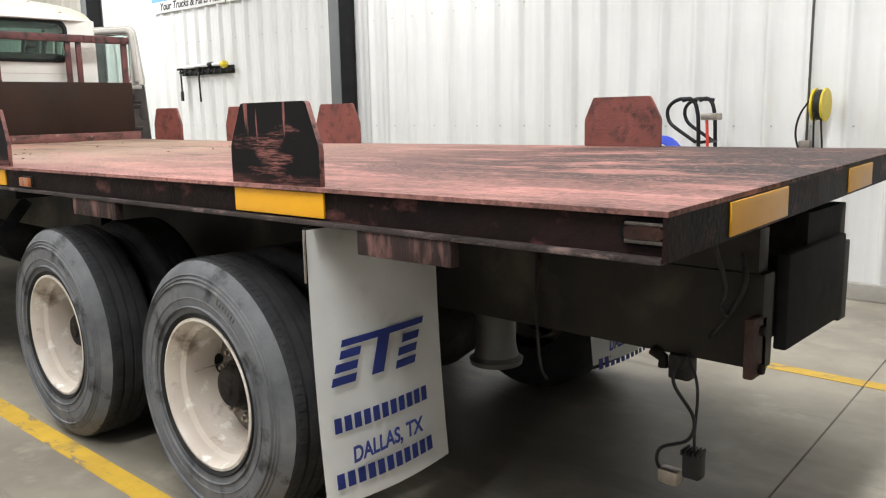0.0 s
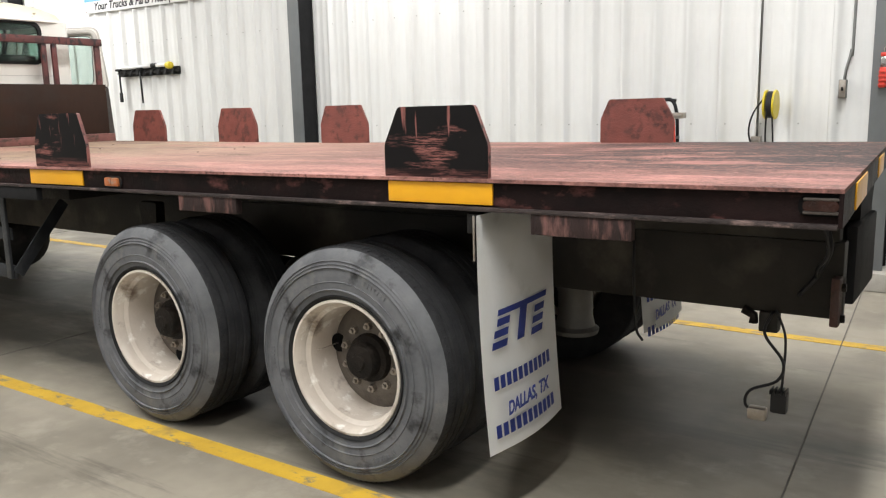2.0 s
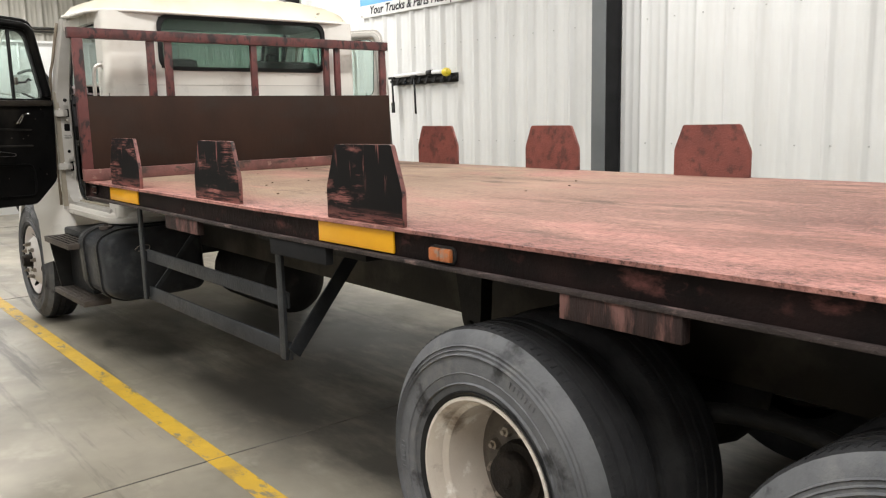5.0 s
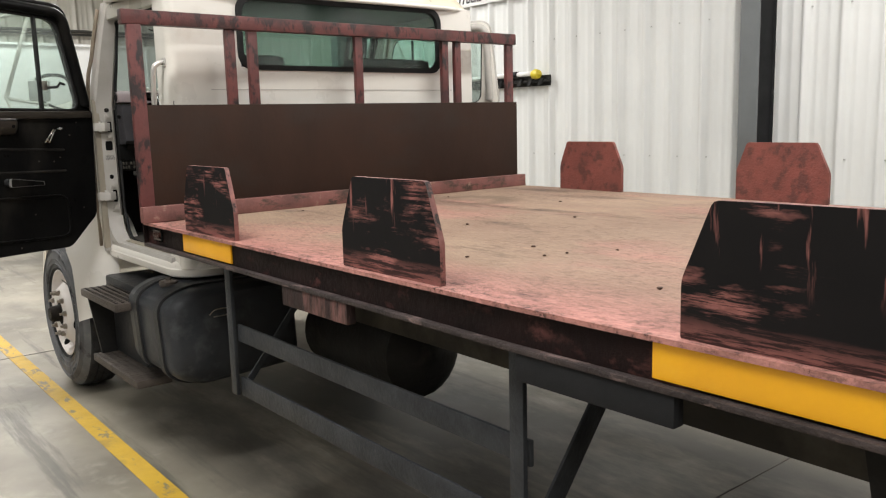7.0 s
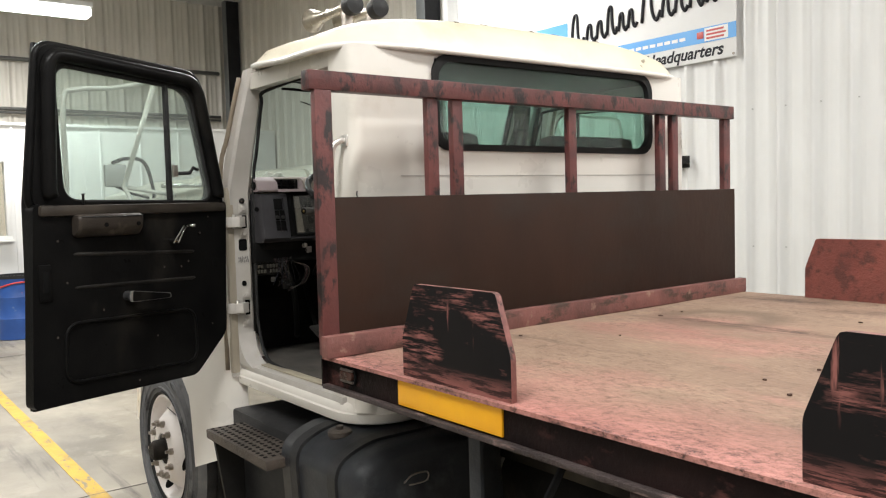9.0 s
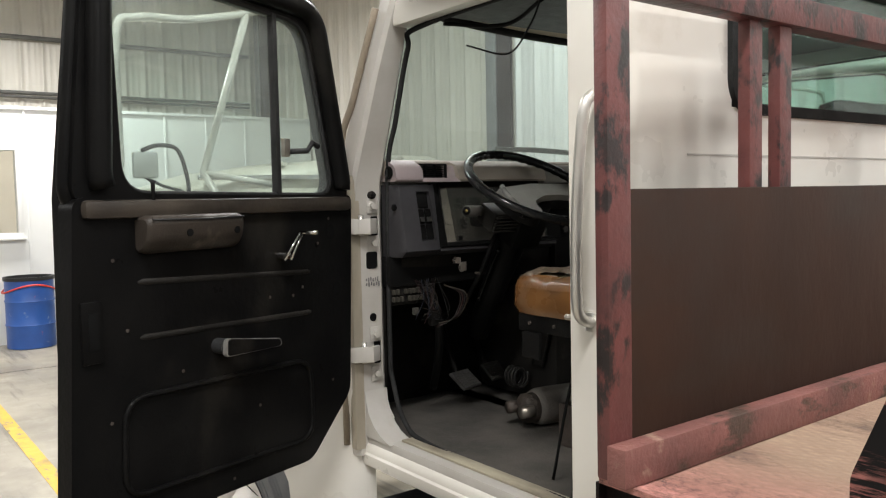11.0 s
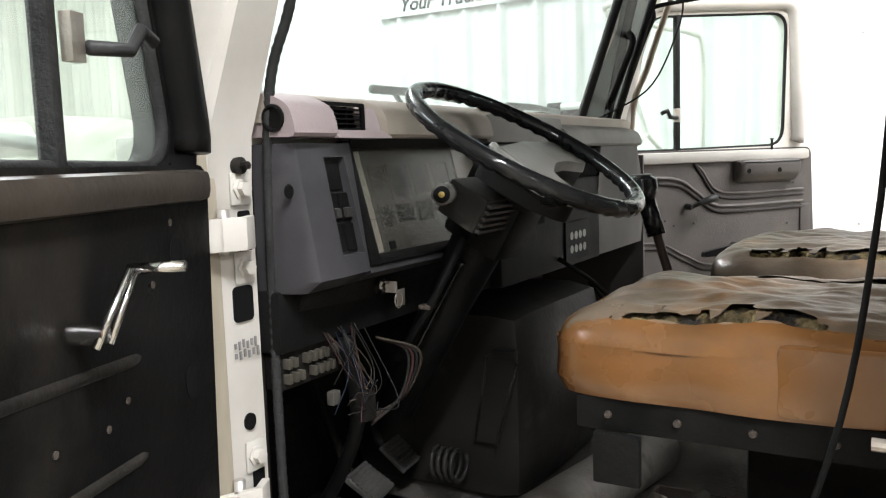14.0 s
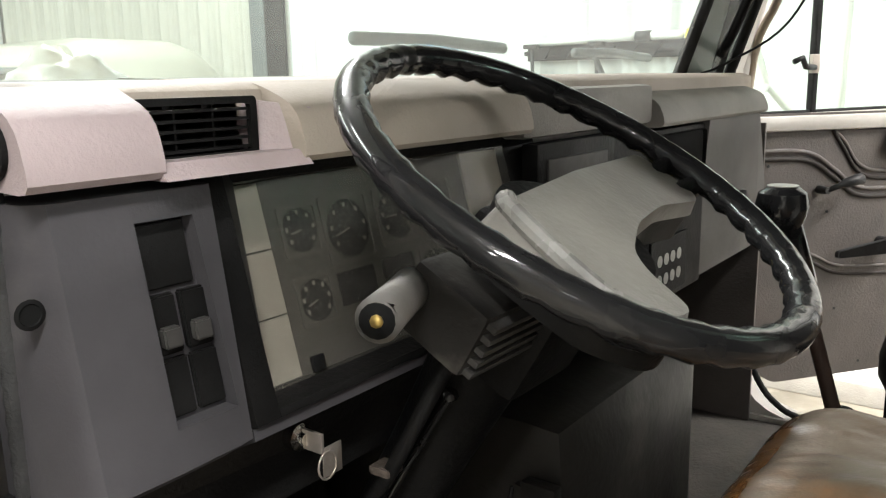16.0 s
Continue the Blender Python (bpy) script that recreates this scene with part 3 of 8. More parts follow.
def wall(name, core, label, panels):
    w = setting(name, bag(*core), WALL_WHITE, label, "wall")
    for length, z0, z1, fn, material in panels:
        part("wall_sheet", ribbed(length, z0, z1, fn), material, w)
    return w


wall_n = wall("wall_north", (X0, X1, Y1 + 0.02, Y1 + 0.2, 0, CEIL), "white ribbed steel wall on a concrete kerb",
              [(0.9144, 0.13, CEIL, lambda a, h, z, i=i: Vector((-13.4 + 0.9144 * i + a, Y1 - h, z)), WALL_WHITE) for i in range(21)]
              + [(0.9144, 0.13, CEIL, lambda a, h, z, i=i: Vector((-13.4 - 0.9144 * (i + 1) + a, Y1 - h, z)), WALL_TAUPE) for i in range(7)])
wall("wall_west", (X0 - 0.2, X0, Y0, Y1 + 0.2, 0, CEIL), "taupe ribbed steel end wall", [(Y1 - Y0, 0.13, CEIL, lambda a, h, z: Vector((X0 + 0.02 + h, Y0 + a, z)), WALL_TAUPE)])
wall("wall_south", (X0, X1, Y0 - 0.2, Y0, 0, CEIL), "white ribbed steel wall", [(X1 - X0, 0.0, CEIL, lambda a, h, z: Vector((X0 + a, Y0 + 0.02 + h, z)), WALL_WHITE)])
wall("wall_east", (X1, X1 + 0.2, Y0, Y1 + 0.2, 0, CEIL), "white ribbed steel wall", [(Y1 - Y0, 0.0, CEIL, lambda a, h, z: Vector((X1 - 0.02 - h, Y0 + a, z)), WALL_WHITE)])
ceiling = setting("ceiling", bag(X0, X1, Y0, Y1, CEIL, CEIL + 0.15), CEILING, "pale sheeted shop ceiling", "ceiling")
setting("kerb_north", bag(X0, X1, 6.735, Y1 + 0.02, 0, 0.13, 0.012), KERB, "rough concrete kerb under the wall", "kerb")
bm = bmesh.new()
for i in range(21 * 3):
    for z in (2.485, 1.3, 3.9):
        box(bm, -13.33 + 0.3048 * i, -13.318 + 0.3048 * i, Y1 - 0.008, Y1 + 0.004, z, z + 0.012)
tagged(part("wall_screws", bm, SCREW, wall_n), kind="stuff")


def column(name, x0, x1, y0=6.5):
    c = setting(name, bag(x0, x1, y0, y0 + 0.018, 0.15, CEIL, 0.003), COLUMN, "grey painted steel column on a concrete pier", "column")
    # The recess shade between flange and wall is painted as near-black steel.
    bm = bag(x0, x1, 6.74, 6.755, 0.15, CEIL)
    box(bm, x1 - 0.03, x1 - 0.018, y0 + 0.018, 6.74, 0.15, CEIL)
    part("web", bm, BLACK_AND_SHADE, c, "column web with its shade painted near-black")
    part("pier", bag(x0 - 0.06, x1 + 0.06, y0 - 0.12, 6.735, 0, 0.15, 0.015), KERB, c)
    return c


for k, x in enumerate((-1.17, -7.36, -13.58, -19.8)):
    column("column_%d" % (k + 1), x, x + 0.165)

# the office partition at the far end, with its window
part_w = bag(-18.42, -18.3, -9.0, 1.2, 0, 3.05)
box(part_w, -18.42, -18.3, 2.47, 6.75, 0, 3.05)
box(part_w, -18.42, -18.3, 1.2, 2.47, 0, 1.45)
box(part_w, -18.42, -18.3, 1.2, 2.47, 2.52, 3.05)
office = setting("wall_partition", part_w, WALL_WHITE, "white panelled office partition with a window", "wall")
for i in range(27):
    y = -9 + 0.6096 * i
    if y < 6.2:
        for zz in ((0.0, 1.4), (2.57, 3.05)) if 0.6 < y < 2.47 else ((0, 3.05),):
            part("wall_rib", bag(-18.3, -18.285, y, y + 0.03, zz[0], zz[1], 0.004), WALL_WHITE, office)
setting("trim_partition", bag(-18.33, -18.27, -9, 6.75, 3.05, 3.09), WALL_WHITE, "white cap on the partition", "trim")

win = bag(-18.31, -18.27, 1.14, 2.53, 2.52, 2.58, 0.004)
box(win, -18.31, -18.27, 1.14, 2.53, 1.39, 1.45, 0.004)
box(win, -18.31, -18.27, 1.14, 1.2, 1.45, 2.52, 0.004)
box(win, -18.31, -18.27, 2.47, 2.53, 1.45, 2.52, 0.004)
window = setting("window_1", win, WALL_WHITE, "white framed office window", "window")
part("pane", bag(-18.35, -18.345, 1.2, 2.47, 1.45, 2.52), GLASS_CLEAR, window)
part("window_sill", bag(-18.3, -18.22, 1.12, 2.55, 1.36, 1.389, 0.005), WALL_WHITE, window)
setting("wall_office_back", bag(-20.0, -19.95, -9, 6.75, 0, 3.0), mat("beige_office_wall", (0.72, 0.64, 0.52), None, 2, 0.7), "beige office wall behind the glass", "wall")

# conduits along the end wall
PIPE = mat("conduit_grey", (0.2, 0.2, 0.19), None, 10, 0.5, 0.4, 0.1)
for z, r in ((4.31, 0.035), (3.49, 0.028), (3.43, 0.02)):
    setting("wall_pipe_%d" % round(z * 100), tube(bmesh.new(), [(X0 + 0.14, -8.5, z), (X0 + 0.14, 6.5, z)], r), PIPE, "grey pipe along the end wall", "pipe")

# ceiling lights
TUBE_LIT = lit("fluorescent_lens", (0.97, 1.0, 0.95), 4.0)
FIXTURE = mat("white_fixture", (0.75, 0.75, 0.74), None, 4, 0.4, bump=0)
for (x, y, z), power in zip(LAMPS, LAMP_W):
    c = thing("ceiling_light", (x, y, z), "white fluorescent strip light hung from the ceiling", "ceiling light", "ceiling lights")
    part("housing", bag(x - 0.16, x + 0.16, y - 1.22, y + 1.22, z, z + 0.07, 0.015), FIXTURE, c)
    part("diffuser", bag(x - 0.15, x + 0.15, y - 1.2, y + 1.2, z - 0.13, z - 0.001, 0.03), TUBE_LIT, c, "glowing white wraparound lens")
    for dy in (-0.9, 0.9):
        part("hanger", tube(bmesh.new(), [(x, y + dy, z + 0.07), (x, y + dy, CEIL)], 0.005, 6), PIPE, c)
    l = bpy.data.lights.new("strip_light", "AREA")
    l.shape, l.size, l.size_y, l.energy, l.color = "RECTANGLE", 0.34, 2.4, power, (1.0, 0.985, 0.95)
    lo = new("strip_light", l)
    lo.matrix_basis = pose(x, y, z - 0.14)

# ---- the truck: bed ----
truck = thing("flatbed_truck", (-5, 2.9, 0), "white cab flatbed truck with worn red steel deck, driver door open", "truck")
YC = 2.905                       # the bed's middle line
YCAB = 2.875                     # the cab's middle line
DX0, DX1 = -7.54, -0.62          # deck, front and rear ends


def rise(x):
    """The deck climbs a little towards the rear."""
    return 0.0087 * max(0.0, x + 5.0)


def lift(bm):
    for x in (-7.04, -5.0, -1.1):
        bmesh.ops.bisect_plane(bm, geom=list(bm.verts) + list(bm.edges) + list(bm.faces), plane_co=(x, 0, 0), plane_no=(1, 0, 0))
    for v in bm.verts:
        v.co.z += rise(v.co.x)
        if v.co.x > -1.1:
            v.co.x -= 0.06 * (v.co.y - 1.665) * (v.co.x + 1.1) / 0.48
        if v.co.x < -7.04:
            v.co.x += 0.08 * (4.145 - v.co.y) / 2.48 * (-7.04 - v.co.x) / 0.5
    return bm


def bed(name, bm, material, label="", parent=None):
    return part(name, lift(bm), material, parent or truck, label)


bm = bmesh.new()
bmesh.ops.create_grid(bm, x_segments=70, y_segments=26, size=0.5)
for v in bm.verts:
    x, y = DX0 + (v.co.x + 0.5) * (DX1 - DX0), 1.665 + (v.co.y + 0.5) * 2.48
    edge = min(y - 1.665, 4.145 - y, x - DX0, DX1 - x)
    v.co = Vector((x, y, 1.256 + (0.004 * noise.noise((x * 1.3, y * 1.3, 0)) + 0.0025 * noise.noise((x * 5, y * 5, 2)) if edge > 0.01 else 0)))
ext = bmesh.ops.extrude_face_region(bm, geom=list(bm.faces))
for v in ext["geom"]:
    if isinstance(v, bmesh.types.BMVert):
        v.co.z = 1.244
bmesh.ops.recalc_face_normals(bm, faces=bm.faces)
deck = bed("deck", bm, DECK, "worn faded red steel deck with black tyre scuffs")

for side, yw, out in (("near", 1.685, -1), ("far", 4.125, 1)):
    a, b = sorted((yw, yw - out * 0.01))
    rail = bed("side_rail", bag(DX0, DX1 - 0.012, a, b, 1.158, 1.243), RAIL, "black side rail rubbed through to red paint")
    a, b = sorted((yw + out * 0.024, yw - out * 0.05))
    bed("bottom_flange", bag(DX0, DX1 - 0.012, a, b, 1.144, 1.158, 0.003), FLANGE, "scraped lower lip of the side rail", rail)
    if side == "near":
        for x0, x1 in ((-2.162, -1.713), (-4.6, -4.12), (-7.02, -6.55)):
            bed("reflector_strip", bag(x0, x1, yw - 0.008, yw, 1.165, 1.24, 0.002), TAPE, "amber reflective strip")
        for x0, x1 in ((-1.56, -1.21), (-3.365, -2.985), (-4.98, -4.54), (-6.13, -5.72)):
            bed("stake_pocket", bag(x0, x1, 1.667, 1.70, 1.075, 1.144, 0.003), BLACK_AND_SHADE if x0 == -4.98 else POCKET, "dark stake pocket under the rail" if x0 == -4.98 else "pink streaked stake pocket under the rail")
        sm = bed("side_marker_lamp", slab(bmesh.new(), [(a_, 1.684, b_) for a_, b_ in rounded(-3.925, -3.8, 1.164, 1.218, 0.02, 4)], (0, -0.006, 0)), RUBBER, "cracked amber side marker lamp")
        for x0, x1, lens_of in ((-3.915, -3.864, AMBER), (-3.861, -3.81, AMBER)):
            lens = bag(x0, x1, 1.662, 1.678, 1.17, 1.212, 0.007)
            bed("lamp_lens", lens, lens_of, "cracked amber lens", sm)
        for x0 in (-0.735, -7.42):
            lamp = bed("corner_lamp", slab(bmesh.new(), [(a_, 1.682, b_) for a_, b_ in rounded(x0, x0 + 0.115, 1.178, 1.238, 0.024, 5)], (0, -0.006, 0)), VOID, "dark corner lamp in a black recess")
            for z0, z1 in ((1.184, 1.194), (1.222, 1.23)):
                bed("lamp_band", bag(x0 + 0.012, x0 + 0.103, 1.668, 1.677, z0, z1, 0.004), STEP, "", lamp)
            bed("lamp_lens", slab(bmesh.new(), [(a_, 1.677, b_) for a_, b_ in rounded(x0 + 0.012, x0 + 0.103, 1.194, 1.222, 0.012, 4)], (0, -0.01, 0)), LAMP_GREY, "dark red lens", lamp)
    else:
        for x0, x1 in ((-2.2, -1.75), (-4.6, -4.12), (-7.02, -6.55)):
            bed("reflector_strip", bag(x0, x1, yw, yw + 0.008, 1.165, 1.24, 0.002), TAPE, "amber reflective strip")
        for x0, x1 in ((-1.56, -1.21), (-3.365, -2.985), (-4.98, -4.54), (-6.13, -5.72)):
            bed("stake_pocket", bag(x0, x1, 4.11, 4.145, 1.075, 1.144, 0.003), POCKET)

rear = bed("rear_rail", bag(DX1 - 0.012, DX1, 1.665, 4.145, 1.15, 1.244), RAIL, "black rear rail rubbed to red paint")
for y0, y1, c in ((2.01, 2.45, TAPE), (3.13, 3.48, TAPE)):
    bed("reflector_strip", bag(DX1, DX1 + 0.006, y0, y1, 1.158, 1.24, 0.002), c, "amber reflective strip")
bed("front_rail", bag(DX0 - 0.01, DX0, 1.665, 4.145, 1.15, 1.244), RAIL)


def plate(y, x0, x1, material, label, top=1.532):
    top -= rise(x0)
    pts = [(x0, 1.25), (x1, 1.25), (x1, 1.372), (x1 - 0.055, top), (x0 + 0.065, top), (x0, 1.372)]
    if y > 3:
        pts = [(x0, 1.25), (x1, 1.25), (x1, 1.40), (x1 - 0.065, top + 0.01), (x0 + 0.055, top + 0.01), (x0, 1.40)]
    bm = slab(bmesh.new(), [(a, y, b) for a, b in round_poly(pts, 0.012, 2)], (0, 0.018, 0))
    p = bed("side_plate", bm, material, label)
    if material == PLATE_BLACK:
        p.data.materials.append(PLATE_EDGE)
        for f in p.data.polygons:
            if abs(f.normal.y) < 0.5:
                f.material_index = 1


for x0, x1 in ((-2.18, -1.733), (-4.542, -4.075), (-5.755, -5.28), (-7.0, -6.52)):
    plate(1.686, x0, x1, PLATE_BLACK, "upright steel plate in scraped black paint")
for x0, x1 in ((-2.37, -1.91), (-4.71, -4.24), (-5.9, -5.43), (-7.09, -6.62)):
    plate(4.1, x0, x1, PLATE_RED, "upright steel plate in red oxide paint")

# loose flakes of rust and paint lying on the deck
FLAKE = mat("dark_flake", (0.05, 0.03, 0.022), (0.09, 0.05, 0.04), 30, 0.8, bump=0.4)
rnd = random.Random(12)
for k in range(18):
    x, y = rnd.uniform(-7.3, -4.6), rnd.uniform(1.95, 3.6)
    r = rnd.uniform(0.004, 0.013)
    pts = [(x + r * rnd.uniform(0.5, 1.2) * math.cos(a), y + r * rnd.uniform(0.4, 1.0) * math.sin(a), 1.257) for a in [j * math.pi / 3 for j in range(6)]]
    bed("paint_flake", slab(bmesh.new(), pts, (0, 0, 0.004)), FLAKE, "", deck)

# headache rack
def rack_part(name, x0, x1, y0, y1, z0, z1, bevel, material, label=""):
    """A bar of the rack, which stands a little askew."""
    bm = bag(x0, x1, y0, y1, z0, z1, bevel)
    for v in bm.verts:
        v.co.x += 0.0225 * (4.1 - v.co.y)
    return part(name, bm, material, truck, label)


rack_part("rack_panel", -7.489, -7.475, 1.668, 4.11, 1.262, 1.792, 0.003, RACK_PANEL, "dull brown steel panel behind the cab")
rack_part("rack_top_rail", -7.53, -7.475, 1.63, 4.11, 2.15, 2.215, 0.005, RACK_RED, "flaking dark red top rail")
for y0, y1 in ((1.65, 1.715), (2.128, 2.178), (2.248, 2.298), (2.885, 2.932), (3.505, 3.552), (3.606, 3.652), (4.04, 4.095)):
    full = y0 < 1.8 or y0 > 3.9
    rack_part("rack_post", -7.506 if y0 < 1.8 else -7.52, -7.474 if y0 < 1.8 else -7.49, y0, y1, 1.26 if full else 1.74, 2.15, 0.004, RACK_RED, "dark red rack post" if full else "")
rack_part("rack_base_angle", -7.474, -7.43, 1.64, 4.14, 1.257, 1.33, 0.005, BASE_RED, "scraped red base angle of the rack")

# ---- chassis ----
for y0, y1 in ((2.46, 2.54), (3.17, 3.25)):
    part("frame_rail", bag(-10.6, -0.72, y0, y1, 0.735, 1.02, 0.006), RAIL_DUST, truck, "black chassis rail")
    part("bed_beam", bag(-7.5, -0.74, y0 + 0.005, y1 - 0.005, 1.02, 1.15, 0.004), RAIL_DUST, truck)
for x in (-7.2, -6.4, -5.6, -4.8, -4.0, -3.2, -2.4, -1.6):
    bed("cross_member", bag(x, x + 0.07, 1.72, 4.09, 1.15, 1.243, 0.004), BLACK_STEEL)
RUST_RED = mat("rusty_red_bracket", (0.07, 0.028, 0.022), (0.03, 0.02, 0.018), 12, 0.7, bump=0.5)
part("rear_cross_beam", bag(-0.86, -0.74, 2.54, 3.17, 0.80, 1.0, 0.01), BLACK_STEEL, truck, "black rear cross beam")
part("hitch_plate", bag(-0.74, -0.70, 2.60, 3.13, 0.765, 1.06, 0.008), BLACK_AND_SHADE, truck)
part("winch_bracket", slab(bmesh.new(), [(-0.76, 2.95, 1.06), (-0.76, 3.12, 1.06)] + [(-0.76, 3.12 + 0.05 * (1 - math.cos(a)), 1.06 + 0.1 * math.sin(a)) for a in (0.3, 0.6, 0.9, 1.2, 1.5)] + [(-0.76, 2.8, 1.16), (-0.76, 2.8, 1.06)], (0.04, 0, 0)), BLACK_AND_SHADE, truck)
tow = part("tow_hook_plate", bag(-0.75, -0.72, 2.40, 2.5, 0.72, 0.9, 0.008), RUST_RED, truck, "rusty bracket at the rear of the frame")
for z in (0.745, 0.86):
    part("bracket_bolt", lathe(bmesh.new(), [(0.016, 0.0), (0.016, 0.014), (0.0, 0.016)], 6, "x", (-0.72, 2.45, z)), HUB, tow)
part("spring_hanger", bag(-1.0, -0.93, 2.44, 2.5, 0.66, 0.74, 0.008), BLACK_STEEL, truck)
part("rear_light_wire", tube(bmesh.new(), smooth_path([(-0.76, 2.2, 1.15), (-0.74, 2.24, 1.02), (-0.78, 2.3, 0.95), (-0.8, 2.4, 0.9)], 5), 0.006, 6), RUBBER, truck)
for x in (-2.41, -3.675):
    part("axle", tube(bmesh.new(), [(x, 1.85, 0.505), (x, 3.96, 0.505)], 0.075, 16), BLACK_STEEL, truck, "black drive axle")
    part("differential", lathe(bmesh.new(), [(0.06, -0.25), (0.17, -0.16), (0.2, 0.0), (0.17, 0.16), (0.06, 0.25)], 20, "y", (x, YC, 0.5)), BLACK_STEEL, truck)
AIRBAG = mat("grey_air_spring", (0.1, 0.096, 0.09), (0.07, 0.066, 0.062), 6, 0.5, bump=0.1)
for y in (2.66,):
    part("air_spring", lathe(bmesh.new(), [(0.0, 0.45), (0.105, 0.455), (0.11, 0.475), (0.09, 0.49), (0.08, 0.54), (0.08, 0.64), (0.095, 0.69), (0.095, 0.735)], 28, "z", (-1.86, y, 0.03)), AIRBAG, truck, "grey air spring under the frame")
part("torque_rod", tube(bmesh.new(), [(-3.0, 2.4, 0.62), (-2.4, 2.3, 0.5)], 0.03), BLACK_STEEL, truck)
for y in (2.2, 3.54):
    hb = part("spring_hanger", slab(bmesh.new(), [(x, y, z) for x, z in round_poly([(-4.42, 1.02), (-4.26, 1.02), (-4.27, 0.84), (-4.28, 0.75), (-4.34, 0.73), (-4.38, 0.8)], 0.02, 3)], (0, 0.06, 0)), BLACK_STEEL, truck, "black spring hanger under the frame")
    part("hanger_bolt", lathe(bmesh.new(), [(0.022, 0.0), (0.022, -0.015), (0.0, -0.018)], 8, "y", (-4.325, y, 0.79)), HUB, hb)
    part("leaf_spring", tube(bmesh.new(), smooth_path([(-4.29, y + 0.03, 0.76), (-3.7, y + 0.03, 0.64), (-3.04, y + 0.03, 0.74), (-2.4, y + 0.03, 0.64), (-1.8, y + 0.03, 0.74)], 5), 0.032, 8), BLACK_STEEL, truck, "black leaf spring")
part("drive_shaft", tube(bmesh.new(), [(-8.5, YC, 0.78), (-6.2, YC, 0.72), (-3.9, YC, 0.56)], 0.055, 14), BLACK_STEEL, truck)
part("air_tank", lathe(bmesh.new(), [(0.0, -0.42), (0.1, -0.4), (0.14, -0.34), (0.14, 0.34), (0.1, 0.4), (0.0, 0.42)], 20, "x", (-5.9, 3.75, 0.72)), BLACK_STEEL, truck, "black air tank under the deck")
part("air_tank", lathe(bmesh.new(), [(0.0, -0.5), (0.13, -0.48), (0.22, -0.4), (0.23, 0.4), (0.14, 0.48), (0.0, 0.5)], 24, "x", (-7.2, 2.78, 0.54)), BLACK_STEEL, truck, "black air tank under the deck")
part("far_fuel_tank", lathe(bmesh.new(), [(0.0, -0.5), (0.2, -0.49), (0.26, -0.45), (0.26, 0.45), (0.2, 0.49), (0.0, 0.5)], 28, "x", (-7.3, 3.75, 0.68)), TANK, truck)
part("under_deck_box", bag(-5.55, -4.62, 1.9, 2.4, 1.05, 1.14, 0.008), BLACK_STEEL, truck)


# ---- wheels ----
def tyre_mesh():
    prof = [(0.285, 0.03), (0.30, 0.012), (0.36, -0.003), (0.43, 0.0), (0.47, 0.012), (0.492, 0.028), (0.505, 0.04)]
    tread = []
    for k in range(4):
        y = 0.052 + 0.045 * k
        tread += [(0.512, y), (0.512, y + 0.033), (0.5, y + 0.036), (0.5, y + 0.042)]
    tread = tread[:-2]
    back = [(r, 0.27 - y) for r, y in reversed(prof)]
    return prof, tread, back


SIDE, TRD, BACK = tyre_mesh()
bm = lathe(bmesh.new(), SIDE, 64, cap=False)
for r, h in ((0.338, 0.0045), (0.372, 0.003), (0.43, 0.004), (0.444, 0.003), (0.458, 0.0035)):
    y = 0.0 if r < 0.44 else 0.001 + (r - 0.43) * 0.3
    lathe(bm, [(r - 0.004, y), (r, y - h - 0.003), (r + 0.004, y + 0.001)], 64, cap=False)
for a0, n in ((20, 7), (140, 8), (262, 6)):
    for k in range(n):
        a = radians(a0 + 2.6 * k)
        box(bm, -0.004, 0.004, -0.0045, 0.004, 0.392, 0.392 + 0.02, 0, Matrix.Rotation(a, 4, "Y"))
ROUND = Matrix.Diagonal((0.965, 1, 0.965, 1))       # wheel size
ME_SIDE = mesh_of("tyre", bm, TYRE)
ME_SIDE.transform(ROUND)
# Inner duals take the tread colour to paint the shade they stand in.
ME_SIDE_SHADE = ME_SIDE.copy()
ME_SIDE_SHADE.materials[0] = TREAD
ME_BEAD = mesh_of("bead", lathe(bmesh.new(), [(0.284, 0.03), (0.297, 0.009), (0.303, 0.004), (0.31, 0.0), (0.313, 0.006)], 64, cap=False), BEAD)
ME_BEAD.transform(ROUND)
bm = lathe(bmesh.new(), [SIDE[-1]] + TRD + BACK, 64, cap=False)
for k in range(110):
    a = 2 * math.pi * k / 110
    box(bm, -0.0025, 0.0025, 0.05, 0.084, 0.508, 0.5135, 0, Matrix.Rotation(a, 4, "Y"))
ME_TREAD = mesh_of("tread", bm, TREAD)
ME_TREAD.transform(ROUND)
ME_RIM = mesh_of("wheel", lathe(bmesh.new(), [(0.27, 0.03), (0.295, 0.02), (0.293, 0.008), (0.282, 0.006), (0.272, 0.02), (0.266, 0.06), (0.25, 0.075), (0.243, 0.19), (0.235, 0.222)], 56, cap=False), RIM)
ME_RIM.transform(ROUND)
ME_DISC = mesh_of("disc", lathe(bmesh.new(), [(0.236, 0.22), (0.2, 0.212), (0.165, 0.19), (0.15, 0.185), (0.0, 0.185)], 48, cap=False), RIM_IN)
ME_HUB = mesh_of("hub", lathe(bmesh.new(), [(0.0, 0.09), (0.03, 0.09), (0.035, 0.1), (0.07, 0.105), (0.078, 0.118), (0.078, 0.15), (0.1, 0.158), (0.105, 0.186)], 28), HUB)
ME_NUT = mesh_of("lug_nut", lathe(bmesh.new(), [(0.0, -0.035), (0.009, -0.033), (0.009, -0.022), (0.017, -0.02), (0.019, 0.0)], 6), NUT)
